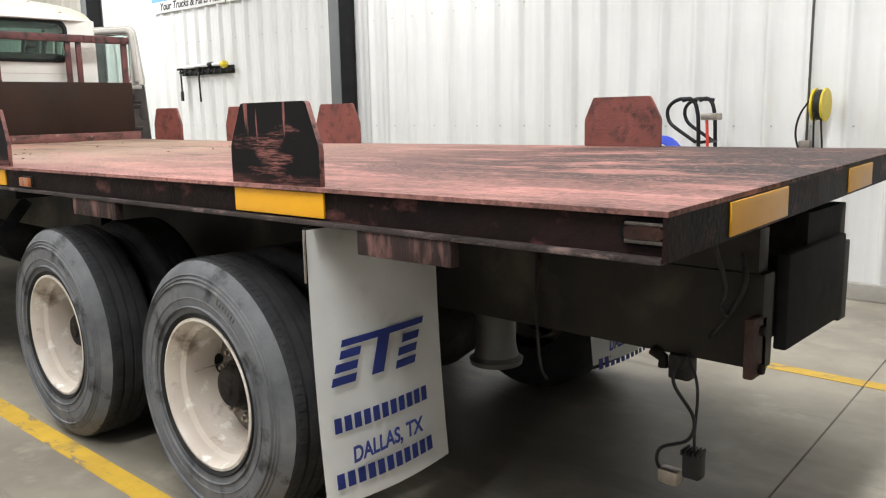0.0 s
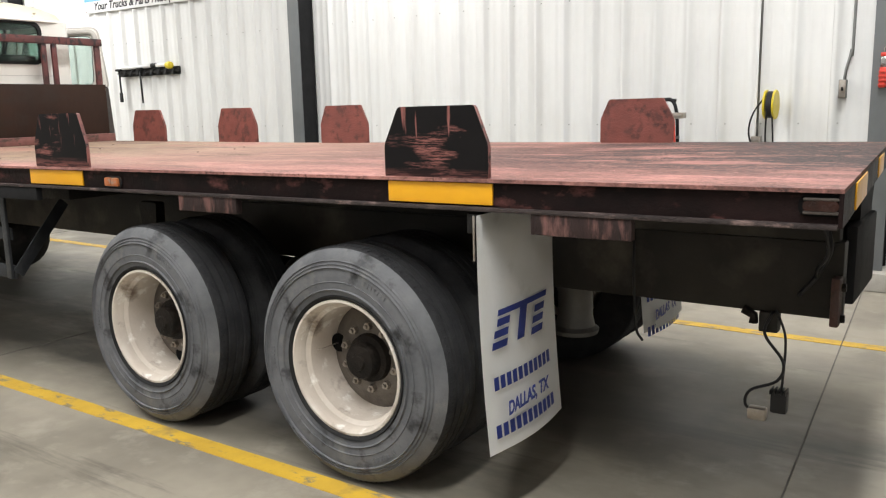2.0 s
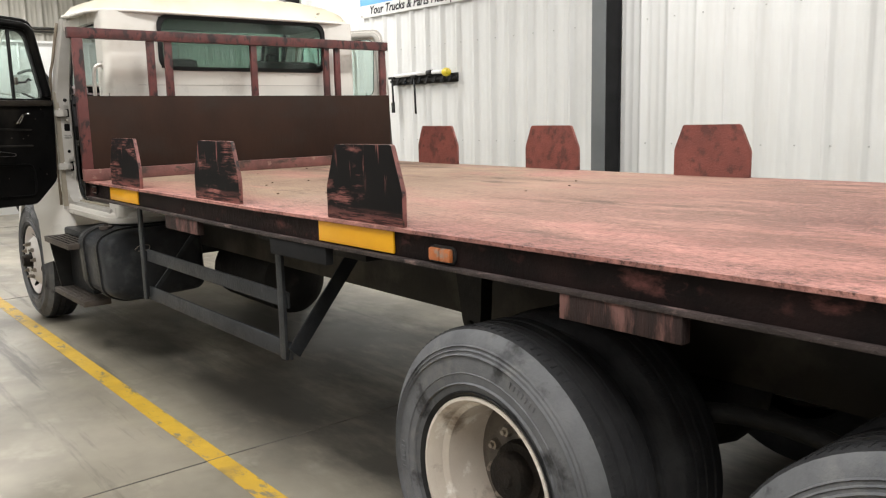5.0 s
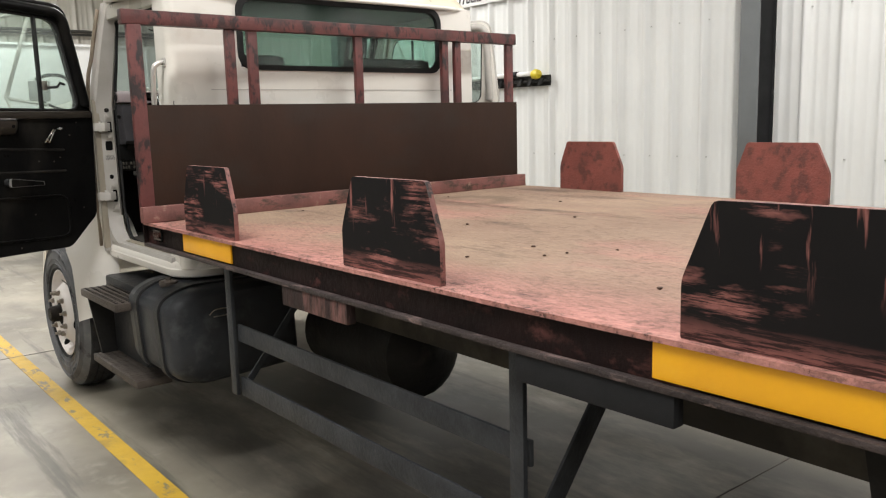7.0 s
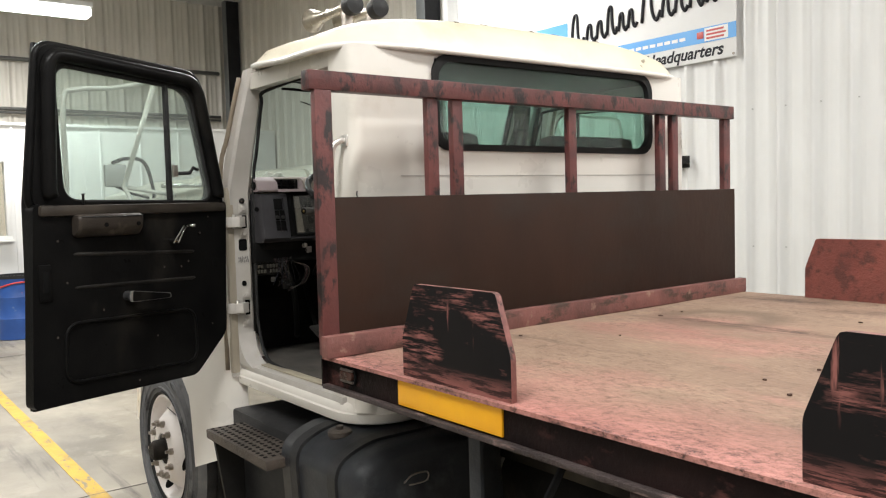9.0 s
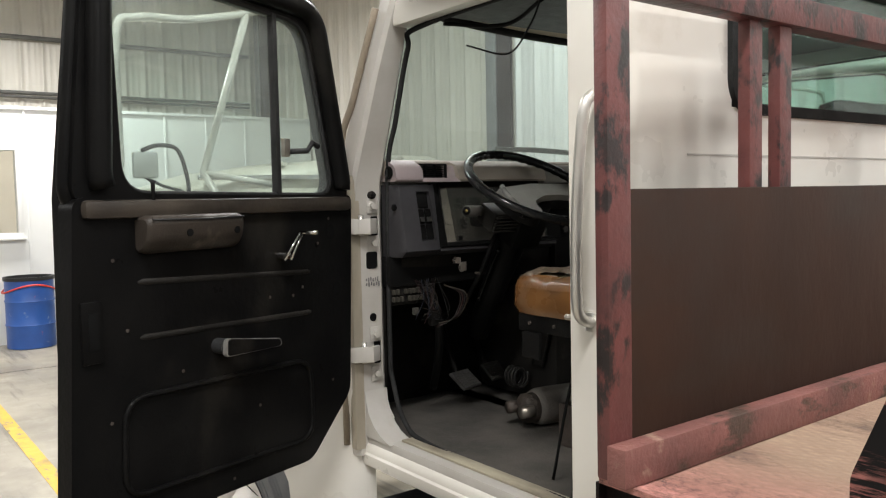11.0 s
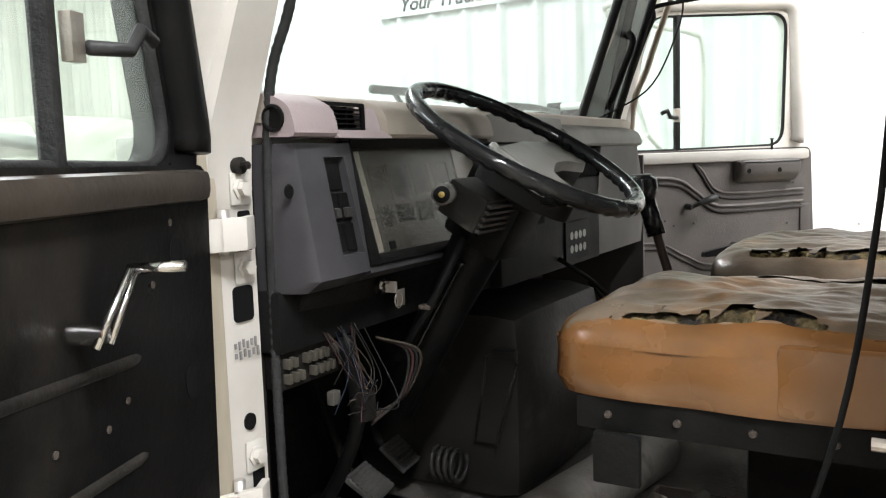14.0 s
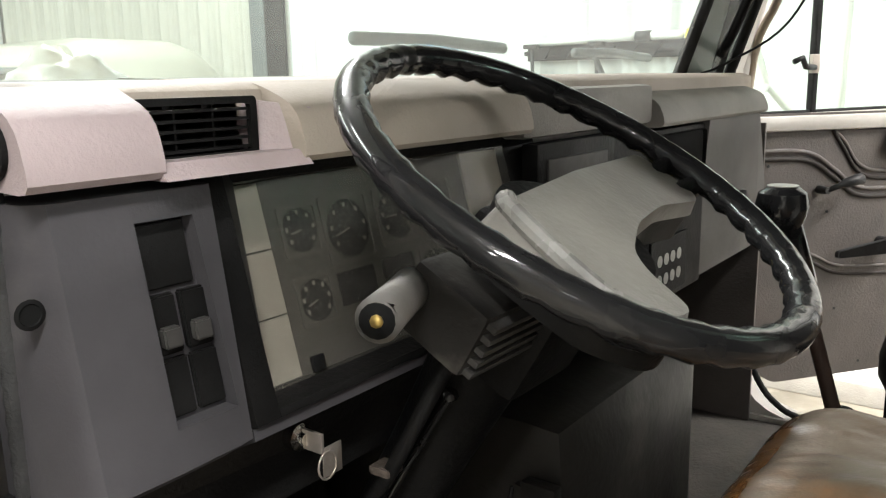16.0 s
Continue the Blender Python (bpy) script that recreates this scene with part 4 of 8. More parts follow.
ME_FNUT = mesh_of("lug_nut", lathe(bmesh.new(), [(0.0, -0.04), (0.009, -0.038), (0.009, -0.024), (0.017, -0.021), (0.019, 0.0)], 6), NUT)
# A black disc set on the wheel paints the opening's shade.
ME_HOLE = mesh_of("hand_hole", lathe(bmesh.new(), [(0.0, -0.002), (0.041, -0.002), (0.041, 0.0)], 20), VOID)
ME_VALVE = mesh_of("valve_stem", tube(bmesh.new(), [(0.0, 0.0, 0.0), (-0.03, -0.05, -0.012), (-0.085, -0.12, -0.035)], 0.0025, 6), NUT)


def rear_wheel(x, far, inner_one=False):
    y = 1.655 + (0.315 if inner_one else 0)
    m = Matrix.Translation((x, y, 0.499))
    if far:
        m = Matrix.Translation((x, 2 * YC - y, 0.499)) @ Matrix.Rotation(math.pi, 4, "Z")
    w = put("wheel", ME_RIM, truck, m, "deep cream painted dual wheel rim")
    put("tyre", ME_SIDE_SHADE if inner_one else ME_SIDE, w, m, "inner tyre sidewall, shade painted near-black" if inner_one else "dusty black tyre sidewall")
    put("tread", ME_TREAD, w, m)
    put("bead", ME_BEAD, w, m, "black rubber bead at the rim")
    if not inner_one:
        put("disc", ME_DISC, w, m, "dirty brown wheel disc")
        put("hub", ME_HUB, w, m, "greasy black hub")
        spin = 20 if x > -3 else -25
        for k in range(10):
            a = radians(36 * k + spin)
            put("lug_nut", ME_NUT, w, m @ Matrix.Translation((0.135 * math.cos(a), 0.186, 0.135 * math.sin(a))))
        for k in range(2):
            a = radians(170 + 180 * k + (0 if x > -3 else 100))
            put("hand_hole", ME_HOLE, w, m @ Matrix.Translation((0.19 * math.cos(a), 0.196, 0.19 * math.sin(a))))
        if x > -3:
            put("valve_stem", ME_VALVE, w, m @ Matrix.Translation((-0.187, 0.19, 0.033)))


for x in (-2.41, -3.675):
    for far in (False, True):
        rear_wheel(x, far)
        rear_wheel(x, far, True)

ME_FRONT = mesh_of("wheel", lathe(bmesh.new(), [(0.27, 0.05), (0.298, 0.03), (0.296, 0.012), (0.284, 0.01), (0.272, 0.03), (0.262, 0.07), (0.24, 0.08), (0.225, 0.06), (0.19, 0.02), (0.165, -0.005), (0.14, -0.012), (0.085, -0.012), (0.085, 0.03), (0.0, 0.03)], 56, cap=False), RIM_WHITE)
ME_FRONT.transform(ROUND)
ME_FHUB = mesh_of("hub", lathe(bmesh.new(), [(0.0, -0.075), (0.04, -0.075), (0.052, -0.06), (0.055, -0.012), (0.08, -0.006), (0.08, 0.03)], 24), HUB)
ME_FHOLE = mesh_of("hand_hole", lathe(bmesh.new(), [(0.0, -0.002), (0.035, -0.002), (0.035, 0.0)], 20), VOID)


def front_wheel(far):
    m = Matrix.Translation((-9.33, 1.72, 0.499))
    if far:
        m = Matrix.Translation((-9.33, 2 * YC - 1.72, 0.499)) @ Matrix.Rotation(math.pi, 4, "Z")
    w = put("wheel", ME_FRONT, truck, m, "white disc front wheel with bare lug nuts")
    put("tyre", ME_SIDE, w, m, "black front tyre")
    put("tread", ME_TREAD, w, m)
    put("bead", ME_BEAD, w, m)
    put("hub", ME_FHUB, w, m)
    for k in range(10):
        a = radians(36 * k + 8)
        put("lug_nut", ME_FNUT, w, m @ Matrix.Translation((0.14 * math.cos(a), -0.008, 0.14 * math.sin(a))))
    for k in range(4):
        a = radians(90 * k - 12)
        put("hand_hole", ME_FHOLE, w, m @ Matrix.Translation((0.205 * math.cos(a), 0.033, 0.205 * math.sin(a))) @ pose(0, 0, 0, 42 * math.sin(a), 0, -42 * math.cos(a)))


front_wheel(False)
front_wheel(True)
part("front_axle", tube(bmesh.new(), [(-9.33, 1.95, 0.5), (-9.33, 2.3, 0.42), (-9.33, 3.5, 0.42), (-9.33, 3.86, 0.5)], 0.05), BLACK_STEEL, truck)


# ---- mudflaps ----
def mudflap(y0, y1, drop):
    bm = bmesh.new()
    rows = []
    for i in range(9):
        s = i / 8
        z = 1.16 - drop * s
        row = []
        for j in range(9):
            u = j / 8
            bend = 0.03 * math.sin(math.pi * u) * s + 0.045 * s * s
            row.append(bm.verts.new((-1.76 + bend + 0.02 * u, y0 + (y1 - y0) * u, z + 0.012 * u * s)))
        rows.append(row)
    for i in range(8):
        for j in range(8):
            bm.faces.new((rows[i][j], rows[i + 1][j], rows[i + 1][j + 1], rows[i][j + 1]))
    bmesh.ops.solidify(bm, geom=list(bm.faces), thickness=0.007)
    bmesh.ops.recalc_face_normals(bm, faces=bm.faces)
    f = part("mudflap", bm, FLAP, truck, "white mudflap printed in blue")
    part("flap_edge", bag(-1.772, -1.766, y0 - 0.004, y0 + 0.002, 1.0, 1.16, 0.001), NUT, f)

    def on(y, z, dx=0.012):
        s, u = (1.16 - z) / 0.87, (y - y0) / (y1 - y0)
        return -1.76 + 0.03 * math.sin(math.pi * u) * s + 0.045 * s * s + 0.02 * u + dx

    def bar(ya, za, yb, zb, w, lean=0.0):
        n = 6
        b = bmesh.new()
        lo, hi = [], []
        for k in range(n + 1):
            t = k / n
            y, z = ya + (yb - ya) * t, za + (zb - za) * t
            lo.append(b.verts.new((on(y, z - w / 2, 0.0095), y - lean * w / 2, z - w / 2)))
            hi.append(b.verts.new((on(y, z + w / 2, 0.0095), y + lean * w / 2, z + w / 2)))
        for k in range(n):
            b.faces.new((lo[k], lo[k + 1], hi[k + 1], hi[k]))
        bmesh.ops.solidify(b, geom=list(b.faces), thickness=0.001)
        part("print_mark", b, BLUE_INK, f)

    o = y0 - 1.645
    # the mark: slanted strokes under one long bar
    bar(1.74 + o, 0.797, 2.09 + o, 0.806, 0.022, 0.35)
    for ya in (1.71, 1.965):
        bar(ya + 0.022 + o, 0.762, ya + 0.1 + o, 0.764, 0.026, 0.35)
        bar(ya + 0.0 + o, 0.722, ya + 0.085 + o, 0.724, 0.026, 0.35)
        bar(ya - 0.015 + o, 0.682, ya + 0.075 + o, 0.684, 0.026, 0.35)
    bar(1.865 + o, 0.735, 1.915 + o, 0.736, 0.12, 0.35)
    for z, ya, yb in ((0.545, 1.69, 2.09), (0.37, 1.68, 2.095)):
        n = 11
        for k in range(n):
            a = ya + (yb - ya) * k / n
            bar(a + o, z + 0.03 * (a - ya), a + (yb - ya) / n * 0.72 + o, z + 0.03 * (a + 0.03 - ya), 0.048)
    t = lettering("lettering", "DALLAS, TX", 0.075, BLUE_INK, f, Matrix.Translation((on(1.89 + o, 0.455, 0.0125), 1.885 + o, 0.452)) @ pose(0, 0, 0, 90, 0, 90) @ pose(0, 0, 0, 0, 0, 2), 0.31)
    return f


mudflap(1.645, 2.18, 0.87)
mudflap(3.16, 3.69, 0.79)
part("flap_hanger", bag(-1.82, -1.76, 1.68, 4.13, 1.09, 1.16, 0.004), BLACK_STEEL, truck)

# ---- side guard ----
for x0 in (-6.77, -5.085):
    part("guard_post", bag(x0, x0 + 0.05, 1.742, 1.758, 0.582, 1.144, 0.003), GUARD, truck, "grey steel side guard post")
for z0, z1 in ((0.812, 0.878), (0.58, 0.655)):
    part("guard_rail", bag(-6.72, -5.03, 1.762, 1.775, z0, z1 + 0.005, 0.003), GUARD, truck, "grey flat bar of the side guard")
for x0 in (-6.72, -5.03):
    a, b = Vector((x0, 1.78, 0.61)), Vector((x0 - 0.02, 2.12, 1.0))
    bm = bmesh.new()
    d = b - a
    w = 0.036 if x0 > -6 else 0.014
    box(bm, -w, w, -0.005, 0.005, 0, d.length, 0.002, Matrix.Translation(a) @ d.to_track_quat("Z", "X").to_matrix().to_4x4())
    part("guard_brace", bm, GUARD, truck)

# ---- fuel tank and steps ----
prof = round_poly([(1.72, 0.5), (1.70, 0.86), (1.84, 0.92), (2.38, 0.92), (2.4, 0.46), (1.85, 0.44)], 0.09, 5)


def tank_shell(prof):
    """The tank's section along x, with rolled ends."""
    bm, prev = bmesh.new(), None
    for x, k in ((-7.93, 0.86), (-7.915, 0.95), (-7.89, 1.0), (-7.42, 1.0), (-7.385, 0.985), (-7.355, 0.94), (-7.34, 0.86)):
        ring = [bm.verts.new((x, 2.05 + (a - 2.05) * k, 0.69 + (b - 0.69) * k)) for a, b in prof]
        if prev:
            for i in range(len(ring)):
                j = (i + 1) % len(ring)
                bm.faces.new((prev[i], prev[j], ring[j], ring[i]))
        else:
            bm.faces.new(ring[::-1])
        prev = ring
    bm.faces.new(prev)
    bmesh.ops.recalc_face_normals(bm, faces=bm.faces)
    return bm


tank = part("fuel_tank", tank_shell(prof), TANK, truck, "dusty black fuel tank with two straps")
for x0 in (-7.8, -7.51):
    o = [(x0, 2.05 + (a - 2.05) * 1.035, 0.69 + (b - 0.69) * 1.045) for a, b in prof]
    i = [(x0, a, b) for a, b in prof]
    part("tank_strap", ring_slab(bmesh.new(), o, i, (0.055, 0, 0)), RUBBER, tank)
part("filler_cap", lathe(bmesh.new(), [(0.04, -0.03), (0.04, 0.012), (0.046, 0.014), (0.046, 0.03), (0.036, 0.036), (0.014, 0.036), (0.014, 0.048), (0.0, 0.05)], 14, "z", (-7.65, 1.83, 0.895)), STEP, tank, "tarnished filler cap")
part("wire_loop", tube(bmesh.new(), smooth_path([(-7.335, 1.9, 0.79), (-7.325, 1.93, 0.815), (-7.32, 1.99, 0.815), (-7.32, 1.985, 0.785), (-7.33, 1.92, 0.78)], 5), 0.003, 6), NUT, tank)
for (x0, x1, y0, y1, z) in ((-8.47, -7.86, 1.625, 1.8, 0.76), (-8.52, -7.78, 1.675, 1.86, 0.36)):
    st = part("step", bag(x0, x1, y0, y1, z, z + 0.04, 0.006), STEP, truck, "rusty perforated steel cab step")
    # Upper step: hole shade painted as near-black dots; lower step: raised studs.
    for i in range(int((x1 - x0) / 0.036)):
        for j in range(5):
            part("tread_dot", bag(x0 + 0.014 + 0.036 * i, x0 + 0.028 + 0.036 * i, y0 + 0.014 + 0.034 * j, y0 + 0.028 + 0.034 * j, z + 0.04, z + 0.042), VOID if z > 0.5 else STEP, st)
part("step_bracket", slab(bmesh.new(), [(-8.5, 1.86, 0.8), (-8.5, 1.66, 0.78), (-8.5, 1.72, 0.38), (-8.5, 1.9, 0.36)], (0.02, 0, 0)), BLACK_STEEL, truck)
part("battery_box", bag(-8.6, -7.98, 1.8, 2.3, 0.4, 0.84, 0.02), RUBBER, truck, "black box behind the cab steps")

# ---- the cab shell ----
def arc(cx, cy, r, a0, a1, n=8):
    return [(cx + r * math.cos(radians(a0 + (a1 - a0) * k / n)), cy + r * math.sin(radians(a0 + (a1 - a0) * k / n))) for k in range(n + 1)]


part("floor_pan", bag(-9.05, -7.6, 1.95, 3.80, 0.99, 1.02, 0.004), mat("dirty_floor_mat", (0.055, 0.051, 0.047), (0.1, 0.09, 0.08), 4, 0.85, bump=0.4, dirt=(0.11, 0.1, 0.085), dirt_at=(0.58, 0.8), dscale=4), truck, "dusty dark rubber cab floor")

# rear corners, rounded, from the door openings to the back panel
for side in (0, 1):
    o = [(-7.755, 1.895), (-7.7, 1.895)] + arc(-7.636, 1.945, 0.05, -90, 0, 10) + [(-7.586, 2.06)]
    i = [(-7.755, 1.935), (-7.7, 1.935)] + arc(-7.636, 1.945, 0.02, -90, 0, 10) + [(-7.626, 2.06)]
    if side:
        o, i = [(x, 2 * YCAB - y) for x, y in o], [(x, 2 * YCAB - y) for x, y in i]
    bm = bmesh.new()
    loop = o + i[::-1]
    slab(bm, [(x, y, 0.985) for x, y in loop], (0, 0, 1.37))
    part("rear_corner", bm, CAB, truck, "rounded cream white cab corner")
RW = rounded(2.27, 3.56, 1.985, 2.33, 0.075, 6)
bm = bmesh.new()
box(bm, -7.62, -7.586, 2.06, 3.69, 0.985, 1.985)
box(bm, -7.62, -7.586, 2.06, 3.69, 2.33, 2.355)
box(bm, -7.62, -7.586, 2.06, 2.27, 1.985, 2.33)
box(bm, -7.62, -7.586, 3.56, 3.69, 1.985, 2.33)
back = part("back_panel", bm, CAB, truck, "cream white back panel of the cab")
part("panel_crease", bag(-7.587, -7.584, 2.1, 3.66, 1.868, 1.872), JAMB, back)
bm = bmesh.new()
ring_slab(bm, [(-7.6, 2.915 + (a - 2.915) * 1.025, 2.1575 + (b - 2.1575) * 1.09) for a, b in RW], [(-7.6, 2.915 + (a - 2.915) * 0.982, 2.1575 + (b - 2.1575) * 0.94) for a, b in RW], (0.028, 0, 0))
rw = part("rear_window", bm, SEAL, truck, "black rubber framed rear window")
g = part("rear_glass", slab(bmesh.new(), [(-7.595, a, b) for a, b in RW], (0.005, 0, 0)), GLASS_REAR, rw, "green tinted rear glass")
g.visible_shadow = False

# roof cap with its drip edge
bm = bmesh.new()
NX, NY = 26, 34
rows = []
for i in range(NX + 1):
    row = []
    for j in range(NY + 1):
        u, v = 2 * i / NX - 1, 2 * j / NY - 1
        xm, ym = -8.035, YCAB
        # squircle plan
        k = (abs(u) ** 6 + abs(v) ** 6) ** (1 / 6)
        m_ = max(abs(u), abs(v)) / k if k > 1e-6 else 1
        x = xm + 0.475 * u * m_
        y = ym + 1.025 * v * m_
        front = max(0.0, -u)
        x -= 0.2 * front * (1 - v * v)
        q = max(abs(u), abs(v))
        h = 0.14 * (1 - q ** 5) ** 0.55 * (1 - 0.22 * front ** 2) + 0.035 * front
        row.append(bm.verts.new((x, y, 2.36 + h + 0.03 * (1 - v * v) * (1 - q ** 8))))
    rows.append(row)
for i in range(NX):
    for j in range(NY):
        bm.faces.new((rows[i][j], rows[i + 1][j], rows[i + 1][j + 1], rows[i][j + 1]))
spots = [[v.co.copy() for v in row] for row in rows]
edge = [rows[i][0] for i in range(NX)] + [rows[NX][j] for j in range(NY)] + [rows[i][NY] for i in range(NX, 0, -1)] + [rows[0][j] for j in range(NY, 0, -1)]
rim_path = [v.co.copy() for v in edge]
bmesh.ops.recalc_face_normals(bm, faces=bm.faces)
if bm.faces[0].normal.z < 0:
    bmesh.ops.reverse_faces(bm, faces=bm.faces)
bmesh.ops.solidify(bm, geom=list(bm.faces), thickness=0.025)
roof = part("roof", bm, ROOF, truck, "yellowed white fibreglass roof cap with chips")
CHIP = mat("bare_chip", (0.16, 0.12, 0.07), (0.08, 0.06, 0.04), 30, 0.7, bump=0.3)
rnd = random.Random(21)
for i, j, r in ((22, 7, 0.016), (23, 10, 0.012), (22, 13, 0.018), (23, 17, 0.014), (22, 20, 0.02), (23, 24, 0.013), (21, 27, 0.016), (22, 30, 0.012), (18, 4, 0.012), (20, 16, 0.01)):
    p, e1, e2 = spots[i][j], spots[i + 1][j] - spots[i][j], spots[i][j + 1] - spots[i][j]
    nn = e1.cross(e2).normalized()
    e1, e2 = e1.normalized(), e2.normalized()
    ring = [p + nn * 0.0005 + e1 * (r * rnd.uniform(0.4, 0.9) * math.cos(a)) + e2 * (r * rnd.uniform(0.6, 1.3) * math.sin(a)) for a in [k * math.pi / 4 for k in range(8)]]
    part("paint_chip", slab(bmesh.new(), ring, nn * 0.0015), CHIP, roof)
part("drip_edge", tube(bmesh.new(), [(p.x, p.y, p.z - 0.006) for p in rim_path], 0.013, 8, True), CAB, roof)
part("headliner", bag(-8.49, -7.63, 1.96, 3.79, 2.345, 2.36, 0.005), RUBBER, truck, "dark cab headliner")

# door side headers and sills, both sides
for s in (0, 1):
    def my(y):
        return 2 * YCAB - y if s else y
    y0, y1 = sorted((my(1.90), my(1.965)))
    part("door_header", bag(-8.48, -7.75, y0, y1, 2.292, 2.366, 0.008), CAB, truck)
    y0, y1 = sorted((my(1.875), my(1.96)))
    sill = part("door_sill", bag(-8.66, -7.70, y0, y1, 0.985, 1.035, 0.012), JAMB, truck, "chipped cream door sill")
    y0, y1 = sorted((my(1.91), my(1.955)))
    part("sill_tread", bag(-8.5, -7.78, y0, y1, 1.035, 1.043, 0.003), mat("worn_sill_tread", (0.4, 0.36, 0.27), (0.2, 0.17, 0.13), 12, 0.6, bump=0.2, stretch=(0.3, 1, 1)) if not s else bpy.data.materials["worn_sill_tread"], sill)
    plan = [(-8.68 + 0.155 * k, 1.862, 0, -1) for k in range(7)] + [(-7.75 + 0.198 * math.sin(radians(a)), 2.06 - 0.198 * math.cos(radians(a)), math.sin(radians(a)), -math.cos(radians(a))) for a in range(9, 91, 9)] + [(-7.552, 2.5, 1, 0), (-7.552, YC, 1, 0)]
    bm, prev = bmesh.new(), None
    for x, y, nx, ny in plan:
        ring = [bm.verts.new((x + nx * d, my(y + ny * d), z)) for d, z in ((-0.06, 0.928), (-0.02, 0.93), (-0.004, 0.938), (0.0, 0.952), (0.002, 0.974), (-0.004, 0.98), (-0.004, 0.996), (-0.012, 1.008), (-0.036, 1.018), (-0.06, 1.018))]
        if prev:
            for k in range(10):
                bm.faces.new((prev[k], prev[(k + 1) % 10], ring[(k + 1) % 10], ring[k]))
        else:
            bm.faces.new(ring)
        prev = ring
    bmesh.ops.recalc_face_normals(bm, faces=bm.faces)
    part("sill_skirt", bm, CAB, truck, "creased cream skirt under the door, wrapping the cab corner")
    # the opening's lower front corner
    fil = [(-8.645, 1.03), (-8.5, 1.03)] + [(-8.5 - 0.14 * math.sin(radians(a)), 1.175 - 0.14 * math.cos(radians(a))) for a in range(10, 91, 16)] + [(-8.645, 1.175)]
    part("sill_corner", slab(bmesh.new(), [(x, my(1.868), z) for x, z in fil], (0, my(1.95) - my(1.868), 0)), JAMB, truck)
    # hinge pillar, upright below and leaning back along the windscreen
    bm, prev = bmesh.new(), None
    lean = 0.075 * s
    for z, xa, xb, ya, yb in ((0.97, -8.76, -8.64, 1.838, 1.95), (1.4, -8.76, -8.64, 1.838, 1.95), (1.76, -8.758, -8.64, 1.838, 1.95), (1.84, -8.748 - lean * 0.5, -8.634 - lean * 0.8, 1.84, 1.95), (1.92, -8.715 - lean, -8.607 - lean * 1.2, 1.845, 1.952), (2.02, -8.68 - lean, -8.575 - lean * 1.2, 1.853, 1.955), (2.15, -8.628 - lean, -8.533 - lean * 1.2, 1.864, 1.96), (2.385, -8.53 - lean, -8.452 - lean, 1.889, 1.965)):
        c = 0.012
        ring = [bm.verts.new((x, my(y), z)) for x, y in ((xa, ya + c), (xa + c, ya), (xb - c, ya), (xb, ya + c), (xb, yb - c), (xb - c, yb), (xa + c, yb), (xa, yb - c))]
        if prev:
            for k in range(8):
                bm.faces.new((prev[k], prev[(k + 1) % 8], ring[(k + 1) % 8], ring[k]))
        else:
            bm.faces.new(ring)
        prev = ring
    bm.faces.new(prev)
    bmesh.ops.recalc_face_normals(bm, faces=bm.faces)
    pil = part("hinge_pillar", bm, JAMB, truck, "cream door and windscreen pillar with hinge bolts")
    part("pillar_gutter", tube(bmesh.new(), smooth_path([(-8.69, my(1.826), 1.0), (-8.69, my(1.826), 1.86), (-8.62, my(1.845), 2.1), (-8.52, my(1.868), 2.35)], 5), 0.011, 8), BROWN_SEAL, truck)
    # black seal round the opening
    path = smooth_path([(-7.77, my(1.94), 1.3), (-7.77, my(1.94), 2.15), (-7.82, my(1.945), 2.28), (-8.41, my(1.95), 2.285), (-8.475, my(1.955), 2.23), (-8.556, my(1.96), 2.03), (-8.615, my(1.962), 1.85), (-8.625, my(1.962), 1.3), (-8.61, my(1.96), 1.2), (-8.54, my(1.955), 1.08), (-8.4, my(1.95), 1.04), (-7.9, my(1.945), 1.035), (-7.79, my(1.94), 1.07), (-7.77, my(1.94), 1.3)], 30)
    even, carry = [path[0]], 0.0
    for p, q in zip(path[:-1], path[1:]):
        d = (q - p).length
        while carry + 0.008 <= d:
            carry += 0.008
            even.append(p.lerp(q, carry / d))
        carry -= d
    part("door_seal", tube(bmesh.new(), [(p.x - (0.008 + lean * 1.2 * min(max((p.z - 1.78) / 0.14, 0), 1) if p.x < -8.3 else 0), p.y, p.z) for p in even], 0.0085, 8, taper=[1.0 if k % 2 else 0.86 for k in range(len(even))]), SEAL, truck, "ribbed black rubber door seal")
    part("rear_jamb", bag(-7.762, -7.752, *sorted((my(1.9), my(1.945))), 1.03, 2.3, 0.003), JAMB, truck)
    x = -8.638
    if s == 0:
        part("pillar_edge", bag(-8.67, -8.6385, 1.832, 1.866, 0.99, 1.86, 0.004), mat("dusty_pillar_edge", (0.38, 0.335, 0.265), (0.27, 0.235, 0.185), 8, 0.5, bump=0.1, stretch=(1, 1, 0.3)), pil)
        for z0, z1, sx in ((1.75, 1.815, 0.006), (1.62, 1.73, 0.0)):
            squig = smooth_path([(-7.604 + sx + dx, 1.905 + 0.7 * (sx + dx), z1 + (z0 - z1) * k / 5) for k, dx in enumerate((0.0, -0.002, 0.003, -0.001, 0.002, 0.0))], 5)
            part("paint_scratch", tube(bmesh.new(), squig, 0.0022, 6), RUBBER, truck)
        # Black slabs paint the shade inside the pillar's holes.
        def hole_ring(z0, z1, y0, y1, r):
            o = rounded(y0, y1, z0, z1, r, 4)
            bm = slab(bmesh.new(), [(x - 0.02, a, b) for a, b in o], (0.021, 0, 0))
            part("pillar_hole", bm, VOID, pil)
        hole_ring(1.564, 1.618, 1.885, 1.925, 0.008)
        hole_ring(1.396, 1.422, 1.893, 1.916, 0.011)
